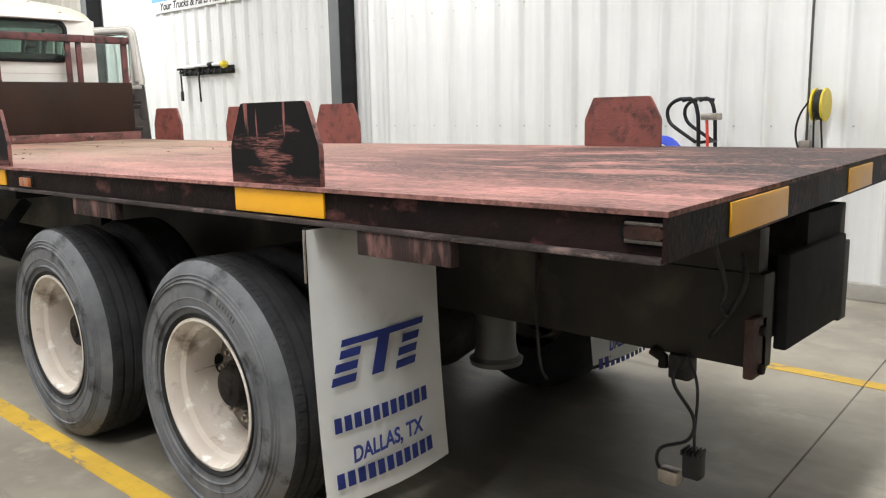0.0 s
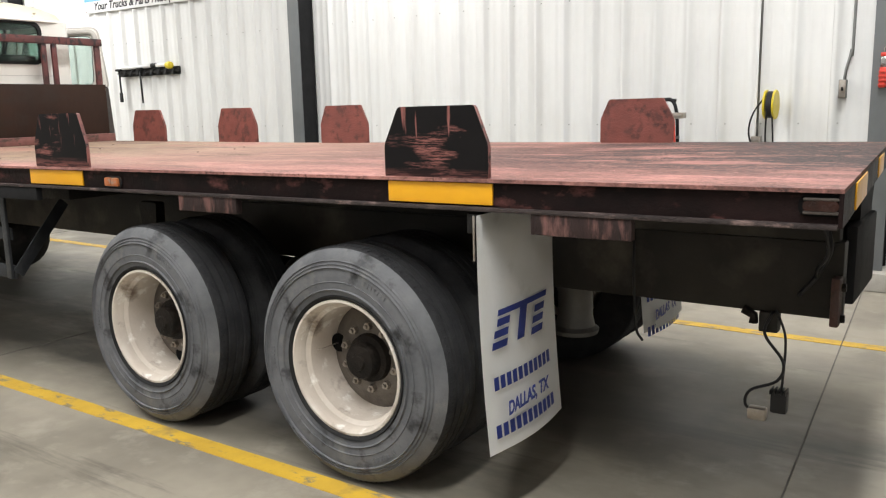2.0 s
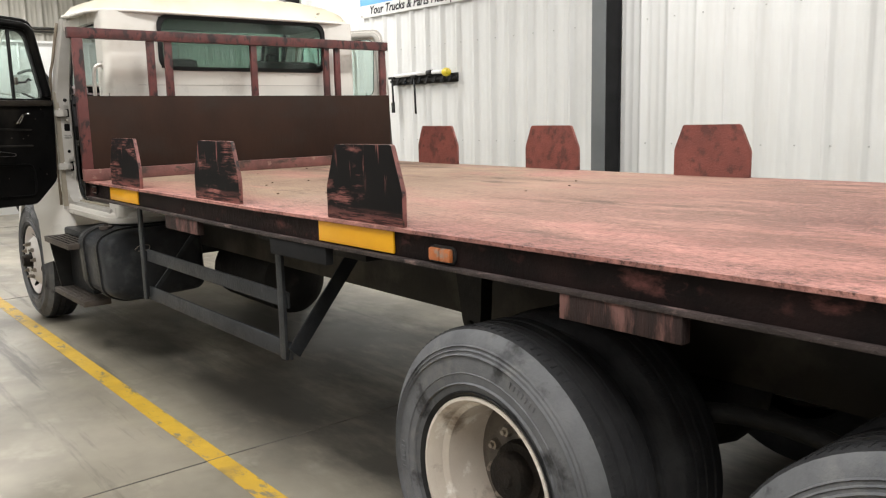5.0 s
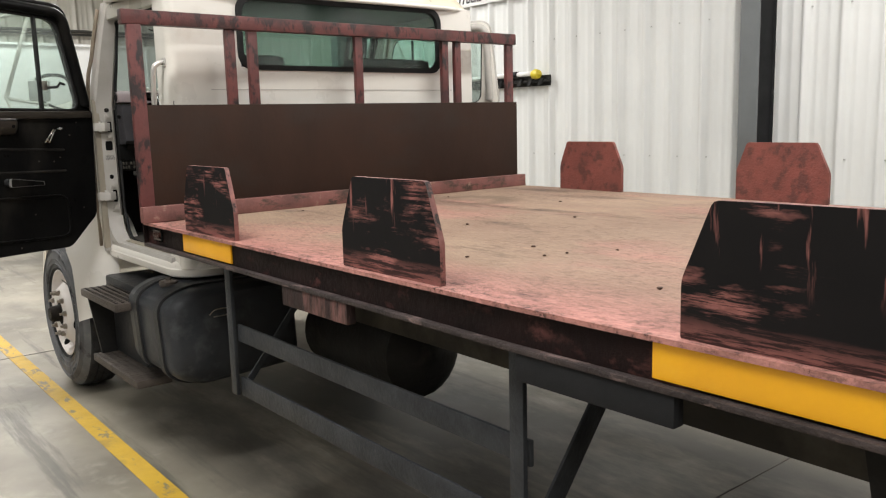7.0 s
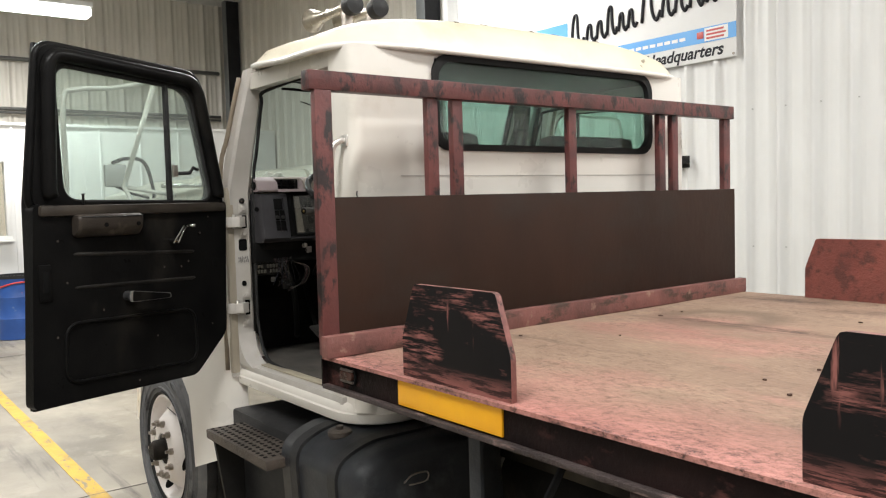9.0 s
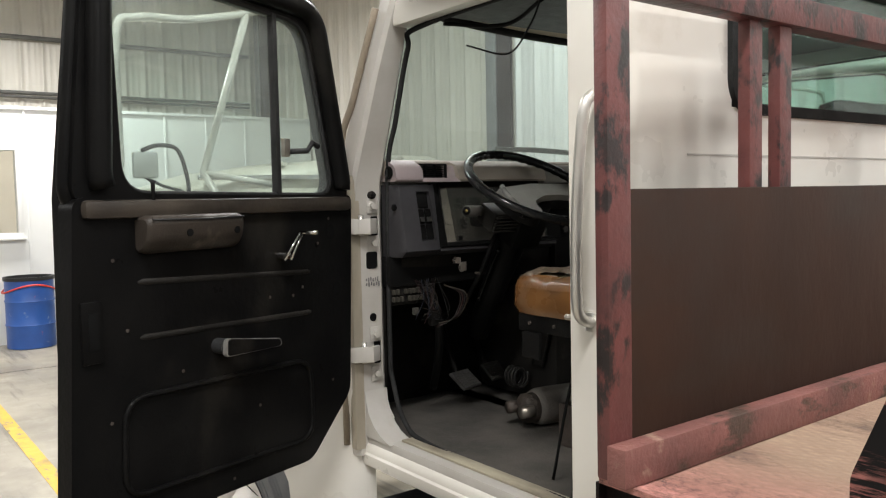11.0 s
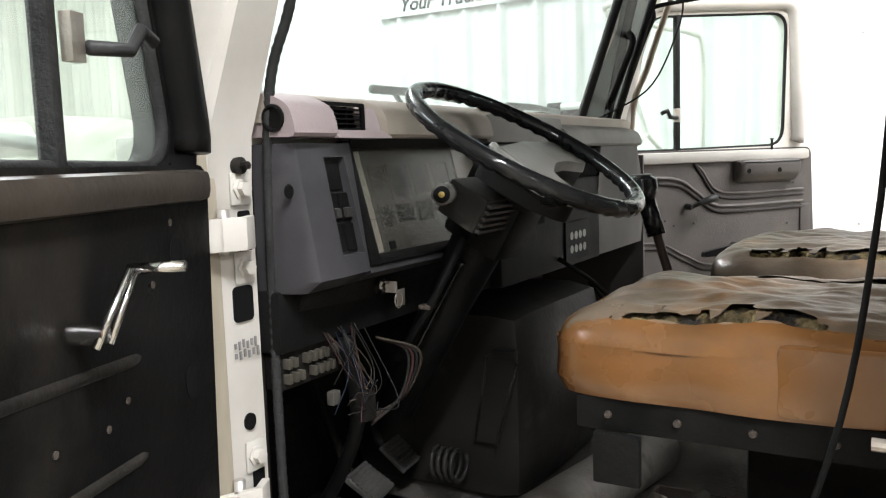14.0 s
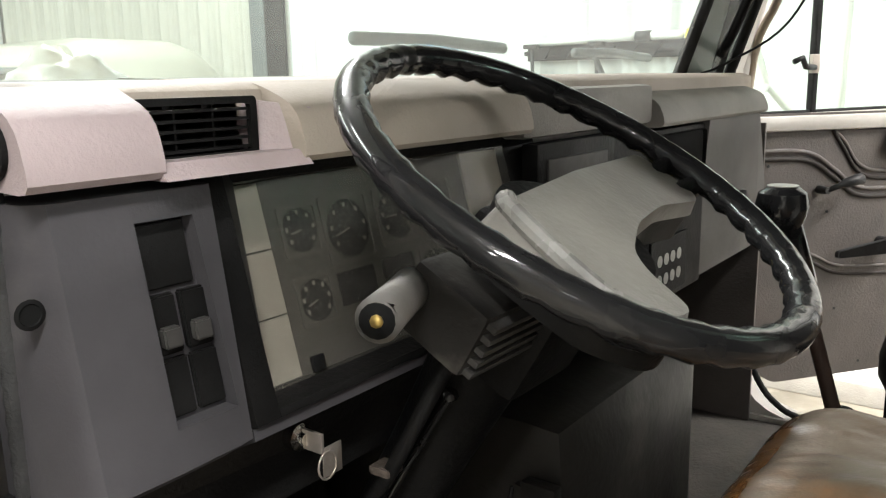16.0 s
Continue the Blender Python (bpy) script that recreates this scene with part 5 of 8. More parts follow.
        for z in (1.685, 1.30):
            hole_ring(z - 0.04, z + 0.045, 1.905, 1.928, 0.004)
        for z, b in ((1.763, 1), (1.646, 1), (1.355, 1), (1.229, 1)):
            part("hinge_pad", bag(x, x + 0.004, 1.89, 1.93, z - 0.024, z + 0.024, 0.002), JAMB, pil)
            part("hinge_bolt", lathe(bmesh.new(), [(0.016, 0.004), (0.016, 0.007), (0.011, 0.008), (0.011, 0.018), (0.0, 0.019)], 6, "x", (x, 1.908, z)), JAMB, pil)
        part("door_switch", lathe(bmesh.new(), [(0.012, 0.0), (0.013, 0.012), (0.006, 0.014), (0.006, 0.026), (0.0, 0.028)], 12, "x", (x, 1.905, 1.797)), HUB, pil, "dark door switch button")
        INK = mat("marker_ink", (0.2, 0.19, 0.19), None, 10, 0.6, bump=0)
        for k, (z, w) in enumerate(((1.53, 0.05), (1.515, 0.055))):
            for j in range(6):
                part("written_mark", bag(x + 0.001, x + 0.003, 1.88 + j * w / 6, 1.88 + j * w / 6 + w / 14, z - 0.004 - 0.003 * (j % 2), z + 0.004 + 0.002 * (j % 3)), INK, pil)

for z in (1.7, 1.298):
    pth = [(-8.615, 1.905), (-8.6, 1.875), (-8.615, 1.845), (-8.63, 1.815)]
    hg = None
    for (xa, ya), (xb, yb) in zip(pth[:-1], pth[1:]):
        d = Vector((xb - xa, yb - ya, 0))
        bm = bmesh.new()
        box(bm, -0.004, d.length + 0.004, -0.006, 0.006, z - 0.024, z + 0.024, 0.002, Matrix.Translation((xa, ya, 0)) @ Matrix.Rotation(math.atan2(d.y, d.x), 4, "Z"))
        leaf = part("hinge_leaf" if hg else "door_hinge", bm, JAMB, hg or truck, "" if hg else "cream door hinge strap")
        hg = hg or leaf
    part("hinge_pin", tube(bmesh.new(), [(-8.625, 1.862, z - 0.03), (-8.625, 1.862, z + 0.035)], 0.009, 10), ALUMINIUM, hg)
part("latch_pin", lathe(bmesh.new(), [(0.0, 0.05), (0.012, 0.045), (0.012, 0.033), (0.007, 0.031), (0.007, 0.0)], 10, "x", (-7.80, 1.925, 1.495)), NUT, truck)
bm = tube(bmesh.new(), smooth_path([(-7.65, 1.9, 2.005), (-7.655, 1.862, 1.995), (-7.66, 1.842, 1.95), (-7.679, 1.84, 1.75), (-7.684, 1.842, 1.55), (-7.684, 1.862, 1.507), (-7.684, 1.9, 1.497)], 6), 0.0125, 12)
gb = part("grab_handle", bm, ALUMINIUM, truck, "worn metal grab handle")
for x, z in ((-7.65, 2.003), (-7.684, 1.498)):
    part("handle_foot", bag(x - 0.02, x + 0.02, 1.888, 1.905, z - 0.022, z + 0.022, 0.004), ALUMINIUM, gb)

# windscreen
bm = bmesh.new()
lo, hi = [], []
for k in range(17):
    s = k / 16
    y = 1.965 + 1.82 * s
    b = 1 - (2 * s - 1) ** 2
    lo.append(bm.verts.new((-8.72 - 0.14 * b, y, 1.86)))
    hi.append(bm.verts.new((-8.54 - 0.16 * b, y + 0.02 * (1 - 2 * s), 2.372)))
for k in range(16):
    bm.faces.new((lo[k], lo[k + 1], hi[k + 1], hi[k]))
ws = part("windscreen", bm, GLASS, truck, "clear curved windscreen")
ws.visible_shadow = False
path = [v.co.copy() for v in ws.data.vertices][0::2]
part("windscreen_seal", tube(bmesh.new(), [(p.x + 0.005, p.y, p.z) for p in path], 0.014, 8), SEAL, ws)
path = [v.co.copy() for v in ws.data.vertices][1::2]
part("windscreen_seal", tube(bmesh.new(), [(p.x + 0.005, p.y, p.z) for p in path], 0.014, 8), SEAL, ws)
for s in (0, 16):
    a, b = ws.data.vertices[2 * s].co, ws.data.vertices[2 * s + 1].co
    part("windscreen_seal", tube(bmesh.new(), [(a.x + 0.005, a.y, a.z), (b.x + 0.005, b.y, b.z)], 0.014, 8), SEAL, ws)
for s in (1,):
    y = 2 * YCAB - 1.985
    d = -1
    part("inner_pillar", slab(bmesh.new(), [(-8.768, 3.6, 1.87), (-8.742, 3.745, 1.87), (-8.625, 3.72, 2.325), (-8.603, 3.6, 2.325)], (-0.012, 0.012, 0)), mat("grey_pillar_trim", (0.55, 0.52, 0.48), None, 6, 0.6, bump=0.1), truck, "pale grey trim over the far windscreen pillar")
    part("trim_seal", tube(bmesh.new(), [(-8.77, 3.598, 1.87), (-8.606, 3.598, 2.325)], 0.016, 8), SEAL, truck)
    part("trim_seal", tube(bmesh.new(), [(-8.732, 3.755, 1.87), (-8.612, 3.732, 2.325)], 0.017, 8), SEAL, truck)
WIPER = mat("wiper_grey", (0.12, 0.13, 0.13), (0.2, 0.21, 0.2), 14, 0.5)
for ya, yb, z in ((2.67, 3.09, 1.964), (3.41, 3.81, 1.953)):
    part("wiper_blade", tube(bmesh.new(), [(-8.93, ya, z + 0.008), (-8.93, (ya + yb) / 2, z + 0.01), (-8.92, yb, z)], 0.011, 8), WIPER, truck, "grey wiper blade outside the glass")
    part("wiper_arm", tube(bmesh.new(), [(-8.93, ya + 0.1, z), (-8.96, ya + 0.3, z - 0.12)], 0.007, 6), WIPER, truck)

# bonnet, wings, front
bm = bmesh.new()
secs = []
for x, zt, hw in ((-9.06, 1.82, 0.92), (-9.3, 1.78, 0.9), (-10.0, 1.68, 0.84), (-10.5, 1.58, 0.78), (-10.62, 1.3, 0.76), (-10.62, 0.8, 0.76)):
    zb = 0.98 if x > -10.4 else 0.75
    sec = []
    for k in range(13):
        s = -1 + 2 * k / 12
        h = zt - 0.09 * abs(s) ** 3.5 - (0.0 if abs(s) < 0.95 else 0.04)
        sec.append(bm.verts.new((x, YC + hw * s, max(h, zb))))
    sec.append(bm.verts.new((x, YC + hw, zb)))
    sec.insert(0, bm.verts.new((x, YC - hw, zb)))
    secs.append(sec)
for a, b in zip(secs[:-1], secs[1:]):
    for k in range(len(a) - 1):
        bm.faces.new((a[k], b[k], b[k + 1], a[k + 1]))
bm.faces.new(secs[-1])
bm.faces.new(secs[0][::-1])
bmesh.ops.recalc_face_normals(bm, faces=bm.faces)
part("bonnet", bm, CAB, truck, "cream white bonnet")
part("cowl", bag(-8.98, -8.66, 1.96, 3.79, 1.77, 1.853, 0.012), CAB, truck)
part("front_bumper", bag(-10.9, -10.72, 2.3, 3.45, 0.5, 0.78, 0.03), CAB, truck)
part("grille", bag(-10.64, -10.625, 2.35, 3.46, 0.85, 1.42, 0.004), RUBBER, truck)
for s in (0, 1):
    def my(y):
        return 2 * YCAB - y if s else y
    # wing over the front wheel: arch and the skirt behind it
    bm = bmesh.new()
    prev = None
    for k in range(12):
        a = radians(40 + 140 * k / 11)
        ri, ro = 0.6, 0.72
        ring = []
        for r, y in ((ri, 1.775), (ro, 1.79), (ro + 0.02, 2.08), (ri + 0.02, 2.08)):
            ring.append(bm.verts.new((-9.33 + r * math.cos(a), my(y), max(0.5, 0.512 + r * math.sin(a)))))
        if prev:
            for q in range(4):
                bm.faces.new((prev[q], prev[(q + 1) % 4], ring[(q + 1) % 4], ring[q]))
        else:
            bm.faces.new(ring)
        prev = ring
    bm.faces.new(prev)
    bmesh.ops.recalc_face_normals(bm, faces=bm.faces)
    part("front_wing", bm, CAB, truck, "cream white wing over the front wheel")
    bm, grid = bmesh.new(), []
    for i in range(15):
        q = i / 14
        zf, zr = 0.54 + 1.16 * q, 0.60 + 1.15 * q
        xf = -8.79 - 0.1 * (zf - 0.54) - (1.9 * (zf - 0.86) ** 1.25 if zf > 0.86 else 0)
        flare = 1.692 + 0.1 * min(1.0, max(0.0, (zf - 0.95) / 0.35))
        row = []
        for j in range(11):
            w = j / 10
            tuck = 0.9 if zr < 0.95 else max(0.0, 0.9 - (zr - 0.95) * 4)
            y = flare + (1.845 - flare) * w ** 1.2 + 0.07 * tuck * max(0.0, (w - 0.6) / 0.4) ** 2
            row.append(bm.verts.new((max(xf, -9.5) * (1 - w) - 8.655 * w, my(y), zf * (1 - w) + zr * w)))
        grid.append(row)
    for i in range(14):
        for j in range(10):
            bm.faces.new((grid[i][j], grid[i][j + 1], grid[i + 1][j + 1], grid[i + 1][j]))
    bmesh.ops.recalc_face_normals(bm, faces=bm.faces)
    bmesh.ops.solidify(bm, geom=list(bm.faces), thickness=0.012)
    bmesh.ops.recalc_face_normals(bm, faces=bm.faces)
    sk = part("wing_skirt", bm, CAB, truck, "smooth cream skirt between wheel and door")
    part("skirt_bolt", lathe(bmesh.new(), [(0.012, 0.0), (0.012, 0.006), (0.0, 0.008)], 10, "y", (-8.77, my(1.705), 0.58)), STEP, sk)

# air horns on the roof
HORN = mat("tarnished_chrome_horn", (0.5, 0.46, 0.38), (0.3, 0.27, 0.22), 14, 0.3, 0.9, 0.1)
for y, L in ((2.36, 0.36), (2.5, 0.3)):
    hn = part("air_horn", lathe(bmesh.new(), [(0.02, -0.04), (0.024, 0.0), (0.026, L * 0.4), (0.035, L * 0.7), (0.055, L * 0.9), (0.075, L), (0.07, L - 0.005), (0.0, L * 0.8)], 20, "x", (0, 0, 0)), HORN, truck, "tarnished roof air horn")
    for v in hn.data.vertices:
        v.co = Vector((-8.36 - v.co.x, y + v.co.y * 0.8, 2.695 + v.co.z * 0.8))
    part("horn_cap", lathe(bmesh.new(), [(0.0, -0.035), (0.045, -0.03), (0.05, 0.0), (0.045, 0.03), (0.0, 0.035)], 16, "x", (-8.33, y, 2.695)), RUBBER, hn)
    part("horn_bracket", bag(-8.4, -8.36, y - 0.02, y + 0.02, 2.48, 2.68, 0.004), NUT, hn)


# ---- doors ----
def door(H0, U, N, trim, frame, paint, label, near):
    H0, U, N = Vector(H0), Vector(U), Vector(N)

    def P(u, z, w):
        return H0 + U * u + N * w + Vector((0, 0, z))

    M = Matrix((( U.x, 0, N.x, H0.x), (U.y, 0, N.y, H0.y), (0, 1, 0, 0), (0, 0, 0, 1)))     # (u, z, w) to the world

    def lbox(u0, u1, z0, z1, w0, w1, bevel=0.003):
        b = bmesh.new()
        box(b, u0, u1, z0, z1, w0, w1, bevel, M)
        bmesh.ops.recalc_face_normals(b, faces=b.faces)
        return b

    out4 = [(0.088, 1.772), (0.205, 2.36), (0.955, 2.395), (1.02, 1.772)]
    in4 = [(0.155, 1.797), (0.262, 2.287), (0.905, 2.322), (0.89, 1.808)]
    o, i = round_poly(out4, 0.07, 6), round_poly(in4, 0.075, 6)
    bm = ring_slab(bmesh.new(), [P(u, z, -0.012) for u, z in o], [P(u, z, -0.012) for u, z in i], N * -0.05)
    dr = part("door", bm, paint, truck, label)
    # rounded inner frame standing proud
    mid = [((a[0] + b[0]) / 2, (a[1] + b[1]) / 2) for a, b in zip(o, i)]
    part("window_frame", tube(bmesh.new(), [P(u, z, -0.005) for u, z in mid[4:-4]], 0.028, 10), frame, dr, "dark inner window frame")
    part("frame_lip", tube(bmesh.new(), [P(u, z, -0.022) for u, z in i], 0.008, 8, True), SEAL, dr)
    part("frame_edge", tube(bmesh.new(), [P(u, z, -0.04) for u, z in o], 0.017, 8, True), frame, dr)
    g = part("door_glass", slab(bmesh.new(), [P(u, z, -0.03) for u, z in i], N * -0.004), GLASS_DOOR, dr, "slightly dusty door glass")
    g.visible_shadow = False
    part("vent_divider", lbox(0.381, 0.397, 1.79, 2.3, -0.035, -0.012), SEAL, dr, "black quarter light divider")
    low = [(0.088, 1.8), (0.118, 1.2), (0.30, 1.035), (1.06, 1.045), (1.02, 1.8)]
    part("outer_skin", slab(bmesh.new(), [P(u, z, -0.085) for u, z in [(0.095, 1.8), (0.1, 1.2), (0.28, 1.03), (1.025, 1.03), (1.015, 1.8)]], N * 0.03), paint, dr)
    part("skin_edge", slab(bmesh.new(), [P(u, z, -0.085) for u, z in [(0.2, 2.36), (0.945, 2.4), (1.015, 1.8), (0.985, 1.8), (0.92, 2.36), (0.22, 2.33)]], N * 0.02), frame, dr)
    inner = part("inner_panel", slab(bmesh.new(), [P(u, z, -0.055) for u, z in round_poly(low, 0.03, 4)], N * 0.05), trim, dr, "door inner panel with pressed ribs")
    bm = lbox(0.105, 1.0, 1.752, 1.794, -0.03, 0.012, 0.014)
    part("belt_sill", bm, DOOR_SILL if near else JAMB, dr, "dusty window sill of the door")
    # armrest: a flat ledge, an upright face and an undercut belly
    bm, prev = bmesh.new(), None
    sec = round_poly([(-0.005, 1.668), (0.02, 1.672), (0.044, 1.7), (0.05, 1.742), (0.04, 1.757), (-0.005, 1.758)], 0.012, 3)
    slide = 0.0 if near else 0.06
    for u, k in ((0.577, 0.8), (0.583, 0.93), (0.595, 1.0), (0.85, 1.0), (0.862, 0.93), (0.868, 0.8)):
        ring = [bm.verts.new(P(u + slide, 1.716 + (z - 1.716) * k, -0.005 + (w + 0.005) * k)) for w, z in sec]
        if prev:
            for i in range(len(ring)):
                j = (i + 1) % len(ring)
                bm.faces.new((prev[i], prev[j], ring[j], ring[i]))
        else:
            bm.faces.new(ring[::-1])
        prev = ring
    bm.faces.new(prev)
    bmesh.ops.recalc_face_normals(bm, faces=bm.faces)
    arm = part("armrest", bm, ARMREST if near else trim, dr, "worn vinyl armrest with a stitched ledge")
    part("stitched_seam", tube(bmesh.new(), [P(0.585 + slide, 1.748, 0.049), P(0.72 + slide, 1.746, 0.05), P(0.86 + slide, 1.748, 0.049)], 0.0022, 6), RUBBER, arm)
    for u in (0.607 + slide, 0.755 + slide):
        part("armrest_screw", slab(bmesh.new(), [P(u + 0.009 * math.cos(a), 1.715 + 0.009 * math.sin(a), 0.046) for a in [k * math.pi / 6 for k in range(12)]], N * 0.0025), VOID, arm)
    for z0, z1 in ((1.581, 1.606), (1.465, 1.478)) if near else ():
        b = bmesh.new()
        tube(b, [P(0.277, z0, -0.016), P(0.3, z0, -0.011), P(0.85, z1, -0.011), P(0.875, z1, -0.016)], 0.0095, 12)
        part("pressed_rib", b, DOOR_RIB if near else trim, dr)
    ringo = [] if not near else round_poly([(0.295, 1.1), (0.3, 1.33), (0.915, 1.345), (0.925, 1.12)], 0.06, 5)
    if near:
        part("pocket_rib", tube(bmesh.new(), [P(u, z, -0.003) for u, z in ringo], 0.007, 8, True), DOOR_BLACK, dr)
    cr = part("window_crank", lathe(bmesh.new(), [(0.0, 0.026), (0.009, 0.025), (0.012, 0.0), (0.012, -0.012)], 16, "z"), CHROME if near else RUBBER, dr, "chrome window crank" if near else "")
    for v in cr.data.vertices:
        v.co = P(0.415 + v.co.x, (1.636 if near else 1.59) + v.co.y, 0.012 + v.co.z)
    b = bmesh.new()
    if near:
        for w in (-0.011, 0.011):
            tube(b, [P(0.415 + w * 1.1, 1.624, 0.032), P(0.372 + w * 0.45, 1.695, 0.045)], 0.0045, 8)
        tube(b, [P(0.372, 1.695, 0.04), P(0.366, 1.697, 0.1)], 0.0058, 8)
    else:
        tube(b, [P(0.41, 1.588, 0.03), P(0.45, 1.603, 0.038), P(0.465, 1.61, 0.045), P(0.51, 1.622, 0.05), P(0.515, 1.623, 0.05)], 0.009, 10, taper=[0.8, 0.9, 1.5, 1.7, 1.0])
    part("crank_arm", b, CHROME if near else RUBBER, cr)
    lev = slab(bmesh.new(), [P(u, z, 0.03) for u, z in round_poly([(0.655, 1.40), (0.65, 1.446), (0.46, 1.418), (0.458, 1.398)], 0.012, 3)], N * 0.012)
    lh = part("door_lever", lev, ALUMINIUM if near else RUBBER, dr, "chrome inside door lever" if near else "")
    lev = slab(bmesh.new(), [P(u, z, 0.0425) for u, z in round_poly([(0.65, 1.402), (0.646, 1.4445), (0.464, 1.4172), (0.463, 1.399)], 0.01, 3)], N * 0.002)
    part("lever_recess", lev, DOOR_BLACK, lh)
    part("lever_pivot", slab(bmesh.new(), [P(0.64 + 0.02 * math.cos(a), 1.424 + 0.02 * math.sin(a), -0.006) for a in [k * math.pi / 8 for k in range(16)]], N * 0.036), RUBBER, lh)
    part("lock_knob", tube(bmesh.new(), [P(0.818, 1.79, 0.0), P(0.818, 1.832, 0.0), P(0.818, 1.837, 0.0)], 0.005, 8, taper=[1, 1, 2.2]), RUBBER, dr, "black lock knob")
    b = lbox(0.362, 0.385, 1.905, 1.955, -0.008, 0.006, 0.002)
    vl = part("vent_latch", b, NUT, dr, "quarter light latch")
    part("latch_lever", tube(bmesh.new(), [P(0.365, 1.92, 0.01), P(0.32, 1.922, 0.03), P(0.305, 1.945, 0.035), P(0.28, 1.935, 0.035)], 0.008, 8), RUBBER, vl)
    lt = part("door_latch", lbox(0.965, 1.015, 1.44, 1.575, -0.03, 0.002, 0.004), trim, dr, "worn door latch")
    if near:
        part("latch_slot", lbox(0.975, 1.0, 1.47, 1.55, 0.0, 0.004, 0.001), VOID, lt)
    for u, z in ((0.2, 1.73), (0.2, 1.25), (0.95, 1.3), (0.45, 1.525), (0.32, 1.54), (0.25, 1.66), (0.93, 1.66), (0.75, 1.38), (0.5, 1.24), (0.36, 1.52), (0.6, 1.07), (0.9, 1.5)):
        part("panel_screw", slab(bmesh.new(), [P(u + 0.0045 * math.cos(a), z + 0.0045 * math.sin(a), -0.004) for a in [k * math.pi / 4 for k in range(8)]], N * 0.001), STEP if near else RUBBER, inner)
    for u, z in ((0.19, 1.69), (0.17, 1.52)):
        part("panel_hole", slab(bmesh.new(), [P(u + 0.016 * math.cos(a), z + 0.022 * math.sin(a), -0.004) for a in [k * math.pi / 6 for k in range(12)]], N * 0.001), VOID, inner)
    # mirror bracket of bent white tube
    MB = -0.27
    b = bmesh.new()
    tube(b, smooth_path([P(0.23, 2.36, -0.1), P(0.24, 2.355, MB), P(0.46, 2.3, MB), P(0.64, 2.275, MB), P(0.7, 2.22, MB), P(0.705, 1.9, MB), P(0.7, 1.72, MB), P(0.6, 1.66, -0.1)], 6), 0.011, 10)
    mb = part("mirror_bracket", b, CAB, dr, "white tube mirror bracket outside the door")
    part("bracket_brace", tube(bmesh.new(), [P(0.24, 2.35, MB), P(0.43, 1.87, MB), P(0.47, 1.72, -0.1)], 0.011, 10), CAB, mb)
    part("bracket_arm", tube(bmesh.new(), [P(0.43, 1.87, MB), P(0.28, 1.83, -0.12)], 0.009, 8), CAB, mb)
    return dr


door((-8.63, 1.9, 0), (0.356, -0.934, 0), (0.934, 0.356, 0), DOOR_BLACK, DOOR_BLACK, DOOR_BLACK, "open cab door, black inside, with quarter light", True)
GREY_TRIM = mat("grey_door_vinyl", (0.085, 0.072, 0.066), (0.06, 0.052, 0.048), 6, 0.55, bump=0.2, bscale=140, dirt=(0.12, 0.103, 0.092), dirt_at=(0.56, 0.8), dscale=4)
th = radians(51.8)
FH, FU, FN = Vector((-8.80, 3.80, 0)), Vector((math.cos(th), math.sin(th), 0)), Vector((math.sin(th), -math.cos(th), 0))
fd = door(FH, FU, FN, GREY_TRIM, JAMB, CAB, "open passenger door with grey vinyl trim", False)


def far_line(name, pts, r, material):
    part(name, tube(bmesh.new(), smooth_path([FH + FU * u + FN * w + Vector((0, 0, z)) for u, z, w in pts], 6), r, 8), material, fd)


SEAM = mat("trim_groove", (0.035, 0.03, 0.028), None, 8, 0.6, bump=0.1)
for dz in (0.0, 0.022):
    far_line("trim_moulding", [(0.14, 1.7 - dz, -0.004), (0.36, 1.695 - dz, -0.004), (0.46, 1.645 - dz, -0.004), (0.54, 1.592 - dz, -0.004), (0.66, 1.582 - dz, -0.004), (0.98, 1.586 - dz, -0.004)], 0.007, SEAM if dz else GREY_TRIM)
    far_line("trim_moulding", [(0.14, 1.46 - dz, -0.004), (0.3, 1.455 - dz, -0.004), (0.42, 1.4 - dz, -0.004), (0.55, 1.36 - dz, -0.004), (0.98, 1.355 - dz, -0.004)], 0.005, SEAM if dz else GREY_TRIM)
for dz in (0.0, 0.02):
    far_line("trim_moulding", [(0.45, 1.752, -0.004), (0.49, 1.72 - dz, -0.004), (0.55, 1.65 - dz, -0.004), (0.66, 1.63 - dz, -0.004), (0.98, 1.634 - dz, -0.004)], 0.006, SEAM if dz else GREY_TRIM)
far_line("trim_seam", [(0.12, 1.768, -0.004), (0.5, 1.768, -0.004), (1.0, 1.768, -0.004)], 0.006, SEAM)

# ---- inside the cab ----
PAD_DUST = mat("dust_brown_dash_pad", (0.29, 0.25, 0.21), (0.22, 0.19, 0.16), 4, 0.65, bump=0.2, bscale=200, dirt=(0.35, 0.31, 0.255), dirt_at=(0.54, 0.8), dscale=4)
PAD = mat("dusty_mauve_dash_pad", (0.27, 0.219, 0.222), (0.21, 0.172, 0.174), 4, 0.6, bump=0.2, bscale=200, dirt=(0.33, 0.285, 0.26), dirt_at=(0.56, 0.8), dscale=4)
PAD_GREY = mat("dusty_grey_dash", (0.17, 0.158, 0.14), (0.115, 0.107, 0.095), 5, 0.6, bump=0.2, bscale=200, dirt=(0.16, 0.148, 0.128), dirt_at=(0.56, 0.8), dscale=5)
GLOVE = mat("grey_glove_panel", (0.075, 0.07, 0.064), (0.05, 0.047, 0.043), 5, 0.6, bump=0.15, bscale=200)
SLATE = mat("slate_grey_dash_panel", (0.044, 0.042, 0.0455), (0.028, 0.027, 0.0292), 5, 0.5, bump=0.06, bscale=220, dirt=(0.085, 0.079, 0.078), dirt_at=(0.54, 0.8), dscale=5)
